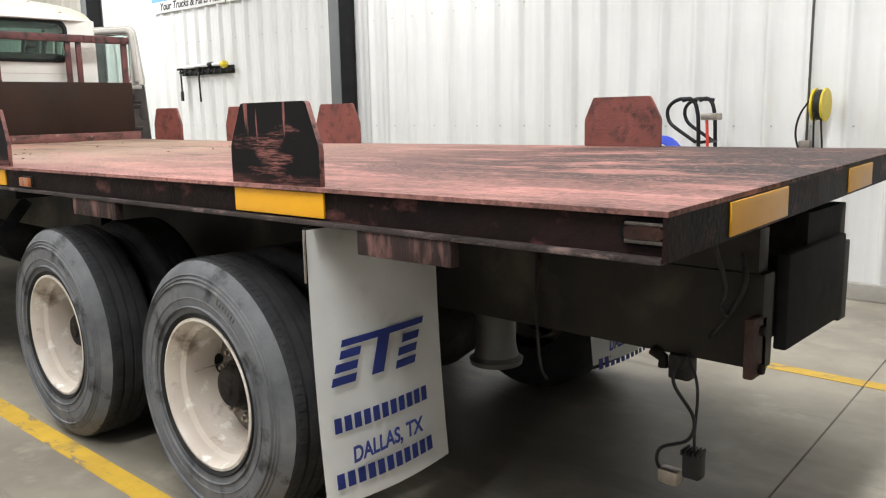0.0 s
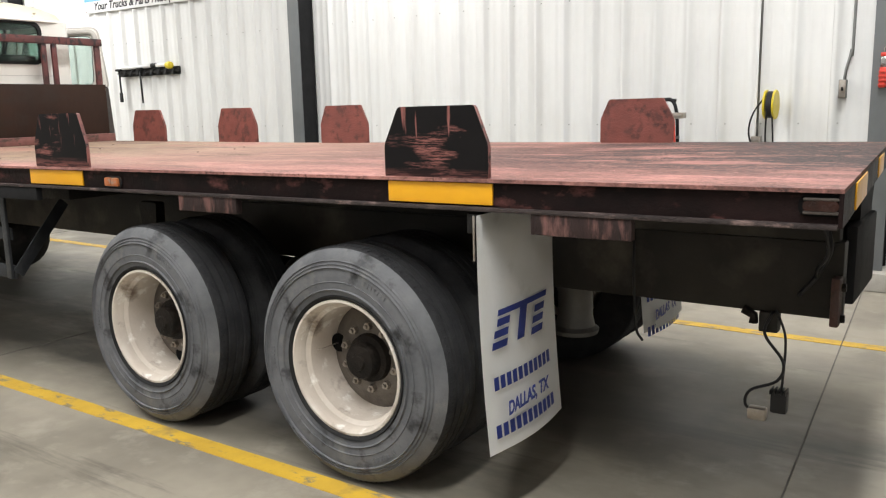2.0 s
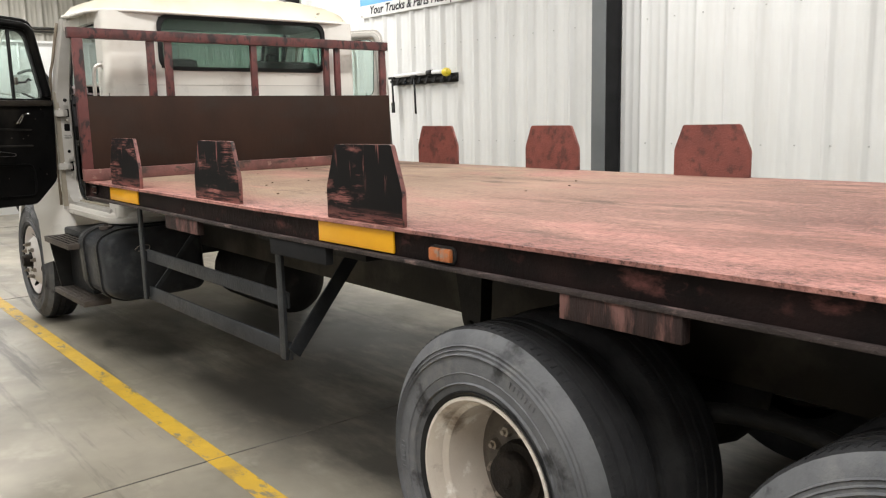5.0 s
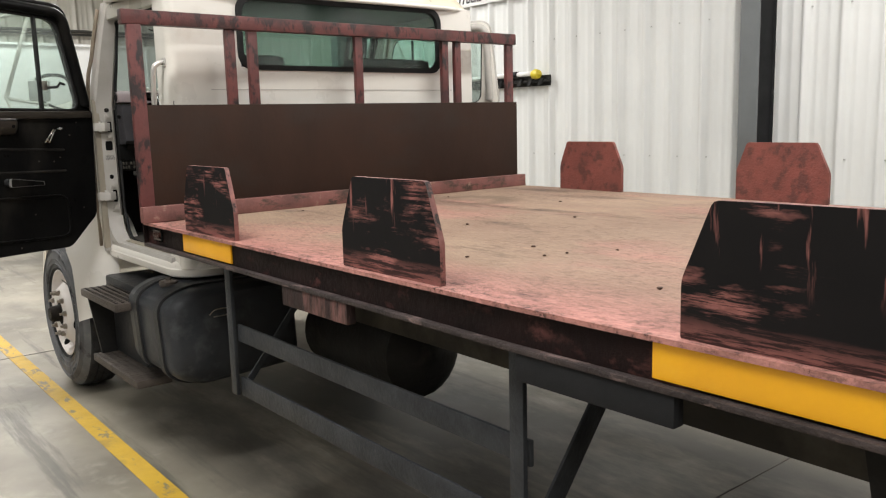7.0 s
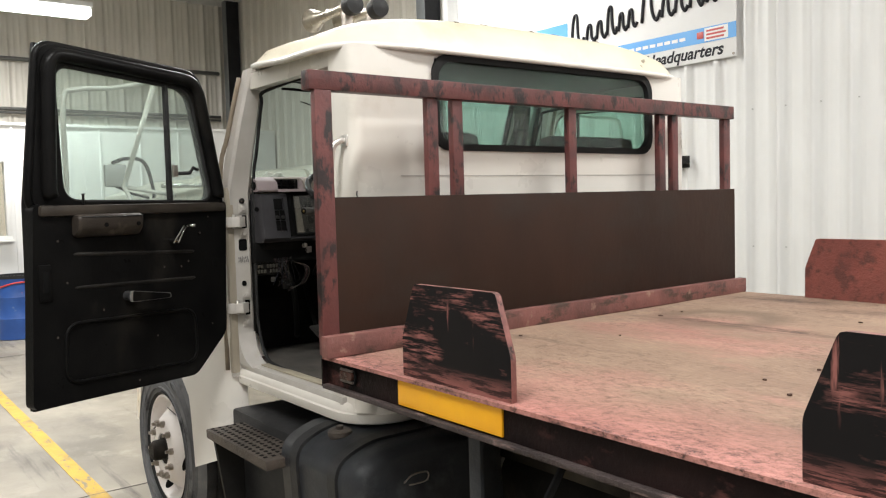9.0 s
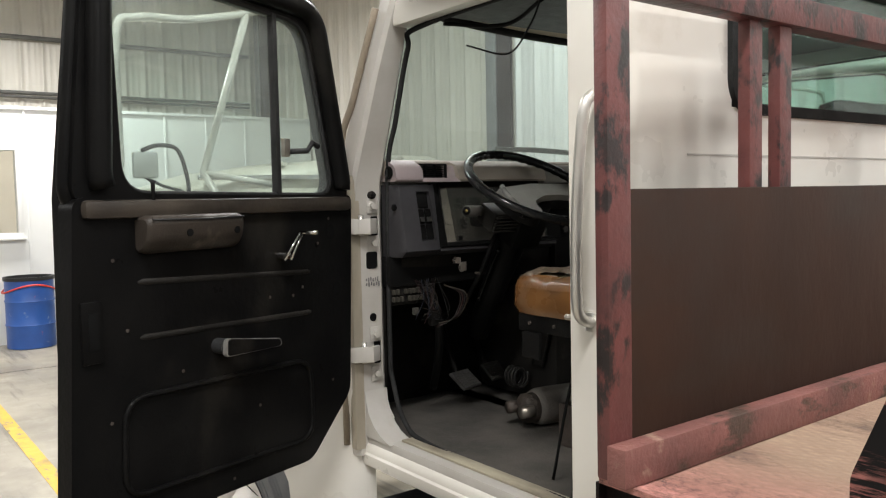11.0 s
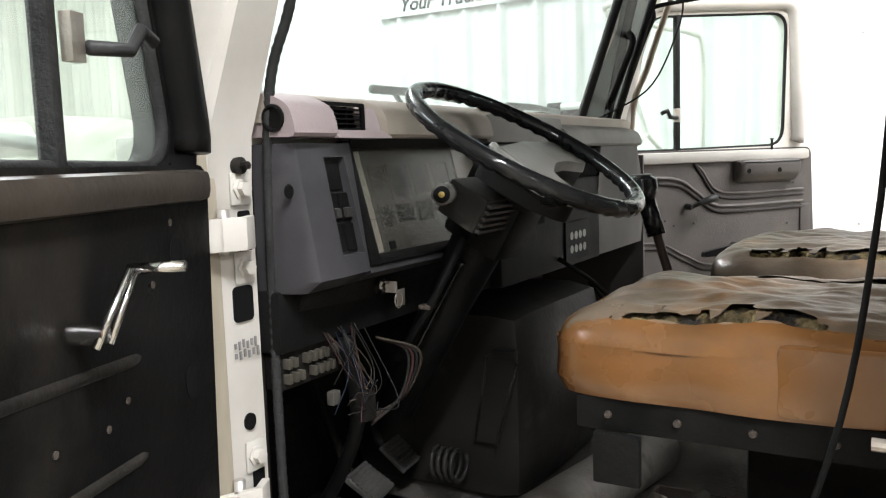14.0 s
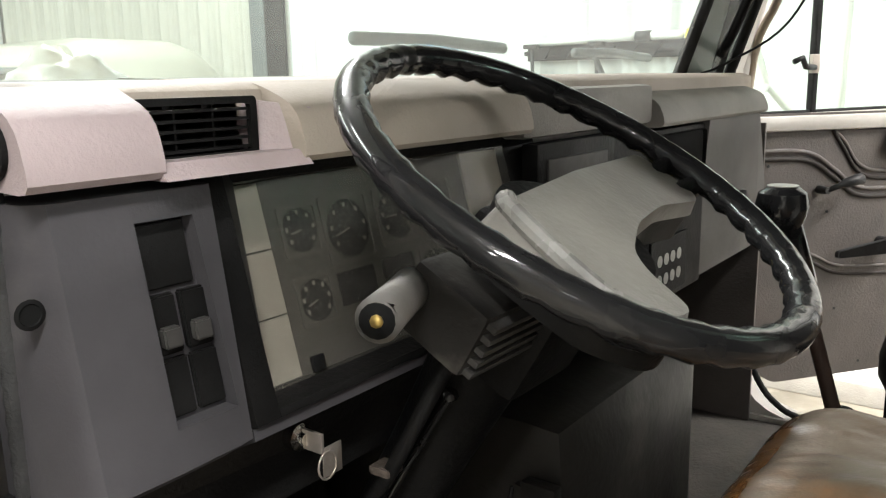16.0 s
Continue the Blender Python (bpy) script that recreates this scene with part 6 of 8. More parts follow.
DASH_BLACK = mat("black_dash_plastic", (0.0048, 0.0047, 0.0047), (0.0088, 0.0086, 0.0084), 7, 0.45, bump=0.15, bscale=160, dirt=(0.018, 0.0165, 0.0145), dirt_at=(0.6, 0.85), dscale=5)
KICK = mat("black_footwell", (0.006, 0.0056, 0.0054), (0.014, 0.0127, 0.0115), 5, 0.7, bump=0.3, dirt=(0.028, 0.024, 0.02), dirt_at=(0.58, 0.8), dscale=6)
GAUGE = mat("dusty_gauge_board", (0.032, 0.03, 0.028), (0.055, 0.052, 0.048), 7, 0.5, bump=0.05)
GAUGE_PALE = mat("pale_strip_and_reflection", (0.36, 0.34, 0.3), (0.24, 0.225, 0.2), 5, 0.5, bump=0.05)
DIAL = mat("dull_dial_print", (0.16, 0.155, 0.145), None, 10, 0.5, bump=0)
GAUGE_LINE = mat("gauge_surround", (0.06, 0.058, 0.053), None, 9, 0.5, bump=0)
BLOCK = mat("dusty_black_switch", (0.02, 0.0187, 0.0172), (0.01, 0.0095, 0.009), 9, 0.45, bump=0.12, dirt=(0.09, 0.084, 0.074), dirt_at=(0.56, 0.75), dscale=9)
SWITCH = mat("dark_rocker", (0.04, 0.038, 0.036), (0.025, 0.024, 0.023), 20, 0.45, bump=0.1)
WHITE_MARK = mat("white_marking", (0.6, 0.6, 0.57), None, 10, 0.5, bump=0)
WHEEL_BLACK = mat("shiny_black_wheel_rim", (0.008, 0.008, 0.0085), (0.013, 0.013, 0.0135), 8, 0.25, bump=0.08, bscale=90, coat=0.5)
WHEEL_PAD = mat("dusty_grey_wheel_pad", (0.25, 0.24, 0.22), (0.15, 0.144, 0.132), 6, 0.33, bump=0.12, bscale=140, dirt=(0.28, 0.265, 0.235), dirt_at=(0.54, 0.75), dscale=7)
VINYL = mat("cracked_tan_seat_vinyl", (0.22, 0.098, 0.03), (0.135, 0.062, 0.021), 3, 0.28, bump=0.1, bscale=30, dirt=(0.1, 0.052, 0.024), dirt_at=(0.52, 0.72), dscale=4, c3=(0.27, 0.16, 0.08), c3_at=(0.62, 0.78), c3scale=5, coat=0.15)
VINYL_TOP = mat("faded_grey_brown_seat_top", (0.095, 0.068, 0.045), (0.14, 0.107, 0.077), 5, 0.4, bump=0.3, bscale=24, dirt=(0.085, 0.055, 0.03), dirt_at=(0.56, 0.7), dscale=7, dstretch=(1, 0.5, 1), c3=(0.2, 0.1, 0.04), c3_at=(0.53, 0.7), c3scale=5)
VINYL_DARK = mat("black_seat_side", (0.03, 0.027, 0.024), (0.055, 0.048, 0.04), 6, 0.45, bump=0.25, bscale=30)
FOAM = mat("dark_torn_foam", (0.07, 0.052, 0.024), (0.2, 0.145, 0.06), 16, 0.95, bump=1.0, bscale=70, dirt=(0.012, 0.009, 0.007), dirt_at=(0.48, 0.58), dscale=18)

# top pad
def sweep(prof, ya, yb, n=1):
    bm = bmesh.new()
    slab(bm, [(x, ya, z) for x, z in prof], (0, yb - ya, 0))
    return bm


TOP = round_poly([(-8.6, 1.838), (-8.563, 1.836), (-8.575, 1.886), (-8.63, 1.908), (-8.86, 1.915), (-8.86, 1.84)], 0.02, 3)
dash = part("dashboard", sweep(round_poly([(-8.62, 1.86), (-8.62, 1.902), (-8.64, 1.909), (-8.88, 1.914), (-8.88, 1.86)], 0.006, 2), 1.955, 3.7), PAD_DUST, truck, "dusty mauve grey dashboard")
part("dash_pad", sweep(TOP, 1.958, 2.062), PAD, dash)
part("dash_pad", sweep(TOP, 2.205, 2.6), PAD_DUST, dash)
bm = slab(bmesh.new(), [(-8.563, 2.06, 1.836), (-8.563, 2.21, 1.836), (-8.575, 2.21, 1.849), (-8.575, 2.06, 1.849)], (-0.06, 0, 0))
part("vent_lip", bm, PAD, dash)
bm = slab(bmesh.new(), [(-8.567, 2.222, 1.845), (-8.58, 2.222, 1.885), (-8.63, 2.174, 1.895), (-8.61, 2.174, 1.848)], (0, 0.004, 0))
part("vent_cheek", bm, PAD, dash)
vent = part("air_vent", bag(-8.64, -8.62, 2.063, 2.177, 1.848, 1.893, 0.002), VOID, dash, "black dash air vent")
for k in range(5):
    part("vent_slat", bag(-8.622, -8.603, 2.065, 2.175, 1.852 + 0.008 * k, 1.8545 + 0.008 * k), DASH_BLACK, vent)
for y in (2.1, 2.138):
    part("vent_fin", bag(-8.622, -8.607, y, y + 0.002, 1.85, 1.89), DASH_BLACK, vent)
part("vent_rim", ring_slab(bmesh.new(), [(-8.606, a, b) for a, b in rounded(2.06, 2.181, 1.845, 1.896, 0.004, 2)], [(-8.606, a, b) for a, b in rounded(2.067, 2.174, 1.85, 1.89, 0.003, 2)], (0.006, 0, 0)), DASH_BLACK, vent)
bm = lathe(bmesh.new(), [(0.021, 0.0), (0.021, -0.004), (0.017, -0.005), (0.014, 0.002), (0.0, 0.003)], 20, "y", (-8.606, 1.9575, 1.866))
part("side_vent", bm, DASH_BLACK, dash)
cb = part("centre_box", bag(-8.8, -8.582, 2.605, 3.025, 1.828, 1.893, 0.012), PAD_GREY, dash, "grey centre dash box with a black lid")
part("box_lid", bag(-8.76, -8.64, 2.66, 3.0, 1.893, 1.905, 0.005), DASH_BLACK, cb)
part("dash_pad", sweep(round_poly([(-8.6, 1.82), (-8.56, 1.82), (-8.575, 1.865), (-8.65, 1.89), (-8.86, 1.9), (-8.86, 1.82)], 0.02, 3), 3.03, 3.65), PAD_GREY, dash)

# switch panel: a leaning face with a ridge, and a tall recess
cols = [(1.962, -8.62, -8.604), (1.968, -8.598, -8.566), (1.978, -8.586, -8.546), (2.036, -8.586, -8.546), (2.102, -8.586, -8.549), (2.112, -8.584, -8.551), (2.115, -8.6, -8.57)]
bm = bmesh.new()
hi = [bm.verts.new((xt, y, 1.828)) for y, xt, xb in cols]
lo = [bm.verts.new((xb, y, 1.617)) for y, xt, xb in cols]
ch = [bm.verts.new((xb - 0.03, y, 1.597)) for y, xt, xb in cols]
bt = [bm.verts.new((-8.68, y, 1.828)) for y, xt, xb in cols]
bk = [bm.verts.new((-8.68, y, 1.597)) for y, xt, xb in cols]
for k in range(6):
    for p, q in ((bk, ch), (ch, lo), (hi, bt)):
        bm.faces.new((p[k], p[k + 1], q[k + 1], q[k]))
    if k != 3:
        bm.faces.new((lo[k], lo[k + 1], hi[k + 1], hi[k]))
bm.faces.new((hi[0], bt[0], bk[0], ch[0], lo[0]))


def slant(z, back=0.0):
    """The leaning face's x at height z."""
    return -8.586 + 0.04 * (1.828 - z) / 0.211 - back


r = [bm.verts.new((slant(z) - 0.0005, y, z)) for y, z in ((2.043, 1.649), (2.101, 1.649), (2.093, 1.806), (2.041, 1.806))]
d_ = [bm.verts.new((v.co.x - 0.016, v.co.y, v.co.z)) for v in r]
c4 = [lo[3], lo[4], hi[4], hi[3]]
for k in range(4):
    bm.faces.new((c4[k], c4[(k + 1) % 4], r[(k + 1) % 4], r[k]))
    bm.faces.new((r[k], r[(k + 1) % 4], d_[(k + 1) % 4], d_[k]))
bm.faces.new(d_)
bmesh.ops.recalc_face_normals(bm, faces=bm.faces)
sp = part("switch_panel", bm, SLATE, dash, "slate grey leaning switch panel")


def on_slant(name, y0, y1, z0, z1, b0, b1, material):
    q = bmesh.new()
    r_ = [(y0, z0), (y1, z0), (y1, z1), (y0, z1)]
    slab(q, [(slant(z, b0), y, z) for y, z in r_], (b0 - b1, 0, 0))
    bmesh.ops.bevel(q, geom=list(q.edges), offset=0.0015, segments=2, affect="EDGES")
    return part(name, q, material, sp)


on_slant("blank_cover", 2.044, 2.091, 1.752, 1.802, 0.017, 0.012, DASH_BLACK)
for y0 in (2.045, 2.0735):
    on_slant("blank_cover", y0, y0 + 0.026, 1.653, 1.698, 0.017, 0.012, DASH_BLACK)
    on_slant("switch_cover", y0, y0 + 0.024, 1.702, 1.748, 0.017, 0.01, DASH_BLACK)
    on_slant("rocker_switch", y0 + 0.004, y0 + 0.02, 1.708, 1.724, 0.012, 0.003, SWITCH)
part("dash_screw_hole", lathe(bmesh.new(), [(0.011, 0.001), (0.008, 0.002), (0.006, -0.001), (0.0, -0.003)], 16, "x", (-8.585, 1.958, 1.756)), VOID, sp)
part("dash_lower_lip", slab(bmesh.new(), [(-8.554, 2.115, 1.622), (-8.552, 2.115, 1.612), (-8.582, 2.115, 1.597), (-8.68, 2.115, 1.597), (-8.68, 2.115, 1.622)], (0, 0.52, 0)), SLATE, dash)

# instrument panel, leaning, behind a dusty clear lens
GE, GN = Vector((-0.2608, 0, 0.9654)), Vector((0.9654, 0, 0.2608))
GM = Matrix(((0, GE.x, GN.x, -8.578), (1, 0, 0, 0), (0, GE.z, GN.z, 1.648), (0, 0, 0, 1)))     # (along, up, out) to the world


def gbox(a0, a1, b0, b1, n0, n1, bevel=0.0):
    q = bmesh.new()
    box(q, a0, a1, b0, b1, n0, n1, bevel, GM)
    bmesh.ops.recalc_face_normals(q, faces=q.faces)
    return q


bm = bmesh.new()
ou = [(2.142, -0.022), (2.66, -0.022), (2.66, 0.2), (2.142, 0.2)]
inn = [(2.156, -0.011), (2.614, -0.011), (2.614, 0.178), (2.168, 0.178)]
a_ = [bm.verts.new(GM @ Vector((p, q, 0.022))) for p, q in ou]
b_ = [bm.verts.new(GM @ Vector((p, q, 0.001))) for p, q in inn]
c_ = [bm.verts.new(GM @ Vector((p, q, -0.02))) for p, q in inn]
for k in range(4):
    j = (k + 1) % 4
    bm.faces.new((a_[k], a_[j], b_[j], b_[k]))
    bm.faces.new((b_[k], b_[j], c_[j], c_[k]))
bmesh.ops.recalc_face_normals(bm, faces=bm.faces)
cl = part("instrument_panel", bm, DASH_BLACK, dash, "dusty instrument panel behind clear plastic")
part("bezel_side", gbox(2.115, 2.142, -0.03, 0.186, -0.02, 0.023, 0.002), DASH_BLACK, cl)
part("bezel_foot", gbox(2.142, 2.64, -0.03, -0.022, -0.02, 0.023, 0.002), DASH_BLACK, cl)
part("gauge_board", gbox(2.14, 2.63, -0.02, 0.19, -0.03, -0.014), GAUGE, cl)
for b0, b1 in ((-0.009, 0.05), (0.052, 0.112), (0.114, 0.176)):
    part("pale_strip", gbox(2.157 + 0.04 * b0, 2.203, b0, b1, -0.014, -0.01), GAUGE_PALE, cl)
# A reflection at the lens's right side, painted as a pale strip.
part("pale_strip", gbox(2.53, 2.612, -0.009, 0.176, -0.014, -0.01), GAUGE_PALE, cl)
rnd = random.Random(4)
for y, z, r in ((2.246, 0.125, 0.026), (2.312, 0.117, 0.036), (2.39, 0.12, 0.032), (2.468, 0.122, 0.032), (2.246, 0.055, 0.025), (2.44, 0.05, 0.026)):
    q = ring_slab(bmesh.new(), [(a, b, -0.013) for a, b in rounded(y - r, y + r, z - r, z + r, 0.004, 2)], [(a, b, -0.013) for a, b in rounded(y - r + 0.004, y + r - 0.004, z - r + 0.004, z + r - 0.004, 0.003, 2)], (0, 0, 0.002))
    for v in q.verts:
        v.co = GM @ v.co
    part("gauge_frame", q, GAUGE_LINE, cl)
    q = lathe(bmesh.new(), [(r * 0.84, -0.0135), (r * 0.84, -0.0125), (0, -0.0125)], 24, "z", (y, z, 0))
    for v in q.verts:
        v.co = GM @ v.co
    g = part("gauge", q, DASH_BLACK, cl, "round black gauge")
    for k in range(7):
        a = radians(215 - 250 * k / 6)
        yy, zz = y + r * 0.68 * math.cos(a), z + r * 0.68 * math.sin(a)
        part("dial_mark", gbox(yy - 0.0015, yy + 0.0015, zz - 0.0022, zz + 0.0022, -0.0124, -0.0118), DIAL, g)
    a = radians(200 - rnd.random() * 40)
    part("needle", tube(bmesh.new(), [GM @ Vector((y, z, -0.0112)), GM @ Vector((y + r * 0.55 * math.cos(a), z + r * 0.55 * math.sin(a), -0.0112))], 0.0007, 6), DIAL, g)
part("trip_window", gbox(2.28, 2.335, 0.04, 0.074, -0.0135, -0.012), VOID, cl)
part("warning_window", gbox(2.35, 2.4, 0.036, 0.076, -0.0135, -0.01, 0.004), VOID, cl)
gl = part("cluster_lens", gbox(2.155, 2.615, -0.012, 0.179, 0.0, 0.0015), glass("dusty_clear_plastic", (0.8, 0.79, 0.76), 0.25, 0.07, (0.42, 0.4, 0.36)), cl)
gl.visible_shadow = False
part("lens_tab", gbox(2.206, 2.222, -0.008, 0.007, 0.001, 0.006, 0.002), VOID, cl)

# centre and right fascia
cp = part("centre_fascia", bag(-8.63, -8.585, 2.66, 3.3, 1.5, 1.815, 0.006), DASH_BLACK, dash, "black centre dash with radio slot")
part("radio_slot", bag(-8.588, -8.582, 2.66, 2.9, 1.63, 1.69, 0.002), VOID, cp)
rad = part("upper_unit", bag(-8.6, -8.575, 2.625, 2.86, 1.735, 1.822, 0.004), DASH_BLACK, cp)
part("unit_window", bag(-8.577, -8.572, 2.65, 2.83, 1.755, 1.8, 0.002), SWITCH, rad)
for y in (2.7, 2.76, 2.82):
    part("heater_knob", lathe(bmesh.new(), [(0.014, 0.0), (0.012, 0.018), (0.0, 0.02)], 14, "x", (-8.585, y, 1.66)), SWITCH, cp)
YEL = mat("yellow_knob", (0.5, 0.4, 0.08), None, 12, 0.5)
RED = mat("red_knob", (0.4, 0.03, 0.03), None, 12, 0.5)
part("brake_knob", lathe(bmesh.new(), [(0.008, 0.0), (0.008, 0.03), (0.02, 0.032), (0.022, 0.045), (0.0, 0.05)], 8, "x", (-8.583, 2.72, 1.69)), YEL, cp, "yellow brake knob")
part("recess_panel", bag(-8.588, -8.58, 3.02, 3.28, 1.735, 1.806, 0.012), VOID, cp)
dc = part("dot_decal", bag(-8.586, -8.58, 3.03, 3.2, 1.515, 1.62), DASH_BLACK, cp, "black plate with eight white dots")
for i in range(4):
    for j in range(2):
        part("decal_dot", lathe(bmesh.new(), [(0.011, 0.0), (0.011, 0.002), (0.0, 0.002)], 12, "x", (-8.581, 3.07 + 0.031 * i, 1.545 + 0.036 * j)), WHITE_MARK, dc)
bm = slab(bmesh.new(), [(-8.575, 3.29, 1.82), (-8.575, 3.62, 1.836), (-8.6, 3.79, 1.64), (-8.6, 3.74, 1.5), (-8.6, 3.29, 1.5)], (-0.1, 0, 0))
part("glove_panel", bm, GLOVE, dash, "grey passenger dash panel")
part("glove_catch", bag(-8.585, -8.572, 3.5, 3.55, 1.64, 1.655, 0.003), DASH_BLACK, dash)
part("under_dash", bag(-8.75, -8.615, 1.955, 3.75, 1.5, 1.602, 0.01), DASH_BLACK, dash)
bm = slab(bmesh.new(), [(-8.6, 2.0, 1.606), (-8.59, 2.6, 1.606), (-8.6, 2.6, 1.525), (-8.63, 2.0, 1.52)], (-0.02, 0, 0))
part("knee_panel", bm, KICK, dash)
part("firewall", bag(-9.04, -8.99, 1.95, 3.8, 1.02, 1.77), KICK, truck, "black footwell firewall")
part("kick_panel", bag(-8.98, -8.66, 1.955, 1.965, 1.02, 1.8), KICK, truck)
part("kick_panel", bag(-8.98, -8.6, 3.772, 3.784, 1.02, 1.79, 0.003), GREY_TRIM, truck)

# key and lock
kl = part("ignition_lock", lathe(bmesh.new(), [(0.014, 0.0), (0.014, 0.012), (0.007, 0.014), (0.007, 0.02), (0.0, 0.02)], 16, "x", (-8.6, 2.2, 1.575)), CHROME, dash, "ignition lock with keys hanging")
part("key", bag(-8.585, -8.56, 2.198, 2.202, 1.565, 1.585, 0.001), NUT, kl)
part("key_ring", tube(bmesh.new(), [(-8.56, 2.205 + 0.012 * math.cos(a), 1.552 + 0.014 * math.sin(a)) for a in [k * math.pi / 7 for k in range(14)]], 0.0012, 6, True), NUT, kl)
part("spare_key", bag(-8.562, -8.56, 2.2, 2.225, 1.54, 1.57, 0.001), NUT, kl)

# steering column and wheel
C = Vector((-8.378, 2.36, 1.816))
TILT_W = radians(30.5)
AX = Vector((math.sin(TILT_W), 0, math.cos(TILT_W)))
A1 = Vector((math.cos(TILT_W), 0, -math.sin(TILT_W)))       # towards the driver
B1 = Vector((0, 1, 0))
MW = Matrix(((A1.x, B1.x, AX.x, C.x), (A1.y, B1.y, AX.y, C.y), (A1.z, B1.z, AX.z, C.z), (0, 0, 0, 1)))


def on_wheel(name, bm, material, parent, label=""):
    for v in bm.verts:
        v.co = MW @ v.co
    bmesh.ops.recalc_face_normals(bm, faces=bm.faces)
    return part(name, bm, material, parent, label)


bm = bmesh.new()
N_ = 120
tube(bm, [(0.219 * math.cos(2 * math.pi * k / N_), 0.219 * math.sin(2 * math.pi * k / N_), 0) for k in range(N_)], 0.0148, 14, True)
for v in bm.verts:
    r = math.hypot(v.co.x, v.co.y)
    a = math.atan2(v.co.y, v.co.x)
    k = 0.0018 * math.cos(44 * a)
    if r < 0.219 or v.co.z < -0.006:
        v.co.z += k if v.co.z < 0 else 0
        f = (r + (k if r < 0.219 else 0)) / r
        v.co.x, v.co.y = v.co.x * f, v.co.y * f
sw = on_wheel("steering_wheel", bm, WHEEL_BLACK, truck, "black steering wheel with grey centre pad")
for a, b in (((0.0, 0.212), (0.01, 0.1)), ((0.158, -0.145), (0.1, -0.115)), ((0.04, 0.21), (0.02, 0.1))):
    bm = bmesh.new()
    tube(bm, [(a[0], a[1], -0.008), ((a[0] + b[0]) / 2, (a[1] + b[1]) / 2, -0.028), (b[0], b[1], -0.036)], 0.013, 10, taper=[0.9, 1.0, 1.3])
    on_wheel("spoke", bm, WHEEL_BLACK, sw)
bm = bmesh.new()
o = round_poly([(-0.004, -0.145), (-0.014, -0.01), (-0.03, 0.155), (-0.034, 0.2), (0.04, 0.203), (0.062, 0.18), (0.056, 0.077), (0.07, -0.011), (0.094, -0.062), (0.117, -0.076), (0.168, -0.084), (0.163, -0.115), (0.118, -0.148), (0.06, -0.152), (0.01, -0.15)], 0.014, 3)
cx_, cy_ = 0.045, -0.02
mi = [bm.verts.new((a, b, -0.018 - 0.01 * min(1, abs(b) / 0.2))) for a, b in o]
hi = [bm.verts.new((a + (cx_ - a) * 0.08, b + (cy_ - b) * 0.05, 0.003 - 0.012 * min(1, abs(b) / 0.2))) for a, b in o]
for k in range(len(o)):
    j = (k + 1) % len(o)
    bm.faces.new((mi[k], mi[j], hi[j], hi[k]))
bmesh.ops.triangulate(bm, faces=[bm.faces.new(hi)])
pad = on_wheel("horn_pad", bm, WHEEL_PAD, sw, "dusty grey chevron horn pad")
# Near-black base paints the shade under the horn pad.
bm = slab(bmesh.new(), [(a * 0.97, b * 0.97, -0.019) for a, b in o], (0, 0, -0.03))
for v in bm.verts:
    v.co.z -= 0.01 * min(1, abs(v.co.y) / 0.2)
on_wheel("pad_base_shade", bm, DASH_BLACK, pad)
# The ridge's highlight is painted along the worn edge in a lighter colour.
bm = tube(bmesh.new(), smooth_path([(0.0, -0.128, -0.001), (0.012, -0.136, -0.002), (0.06, -0.142, -0.005), (0.112, -0.138, -0.009), (0.152, -0.108, -0.012)], 6), 0.0085, 10)
on_wheel("pad_ridge", bm, mat("worn_edge_highlight", (0.3, 0.295, 0.28), (0.12, 0.118, 0.11), 12, 0.25, bump=0.1), pad, "worn pad edge with its highlight painted in")
bm = bmesh.new()
lathe(bm, [(0.05, -0.09), (0.075, -0.06), (0.078, -0.03)], 28, "z", (0.03, -0.03, 0))
on_wheel("hub_cover", bm, DASH_BLACK, sw)
lower = Vector((-8.68, 2.36, 1.30))
col = part("steering_column", tube(bmesh.new(), [C - AX * 0.05, C - AX * 0.12, C - AX * 0.2, C - AX * 0.34, lower], 0.045, 16, taper=[1.1, 1.25, 1.15, 1.0, 0.9]), DASH_BLACK, truck, "black steering column")
part("column_rod", tube(bmesh.new(), [(-8.482, 2.298, 1.61), (-8.489, 2.3, 1.6), (-8.587, 2.3, 1.443), (-8.592, 2.3, 1.434)], 0.0042, 8, taper=[2.0, 1.0, 1.0, 2.4]), WHEEL_BLACK, col, "thin black rod beside the column")
part("column_shroud", (lambda b: (box(b, -0.055, 0.07, -0.06, 0.06, -0.2, -0.055, 0.014, MW), b)[1])(bmesh.new()), DASH_BLACK, col)
blk = part("signal_switch", (lambda b: (box(b, -0.03, 0.05, -0.16, -0.05, -0.14, -0.075, 0.008, MW), b)[1])(bmesh.new()), BLOCK, col, "grey ribbed turn signal switch")
for k in range(5):
    b = bmesh.new()
    box(b, 0.048, 0.058, -0.155, -0.055, -0.135 + 0.012 * k, -0.129 + 0.012 * k, 0.001, MW)
    part("switch_rib", b, SWITCH, blk)
S0, S1 = Vector((-8.452, 2.205, 1.74)), Vector((-8.408, 2.11, 1.742))
d = (S1 - S0).normalized()
b = bmesh.new()
tube(b, [S0, S0 + d * 0.03, S1 - d * 0.003, S1, S1 - d * 0.006], 0.0165, 20, taper=[1.05, 1.0, 1.05, 0.95, 0.8])
stub = part("lever_stub", b, GLOVE, col, "grey stub of a missing signal lever")
part("stub_socket", tube(bmesh.new(), [S1 - d * 0.005, S1 + d * 0.0005], 0.0135, 14), VOID, stub)
part("stub_contact", tube(bmesh.new(), [S1, S1 + d * 0.002], 0.005, 8), mat("brass", (0.5, 0.36, 0.12), None, 12, 0.35, 0.9), stub)
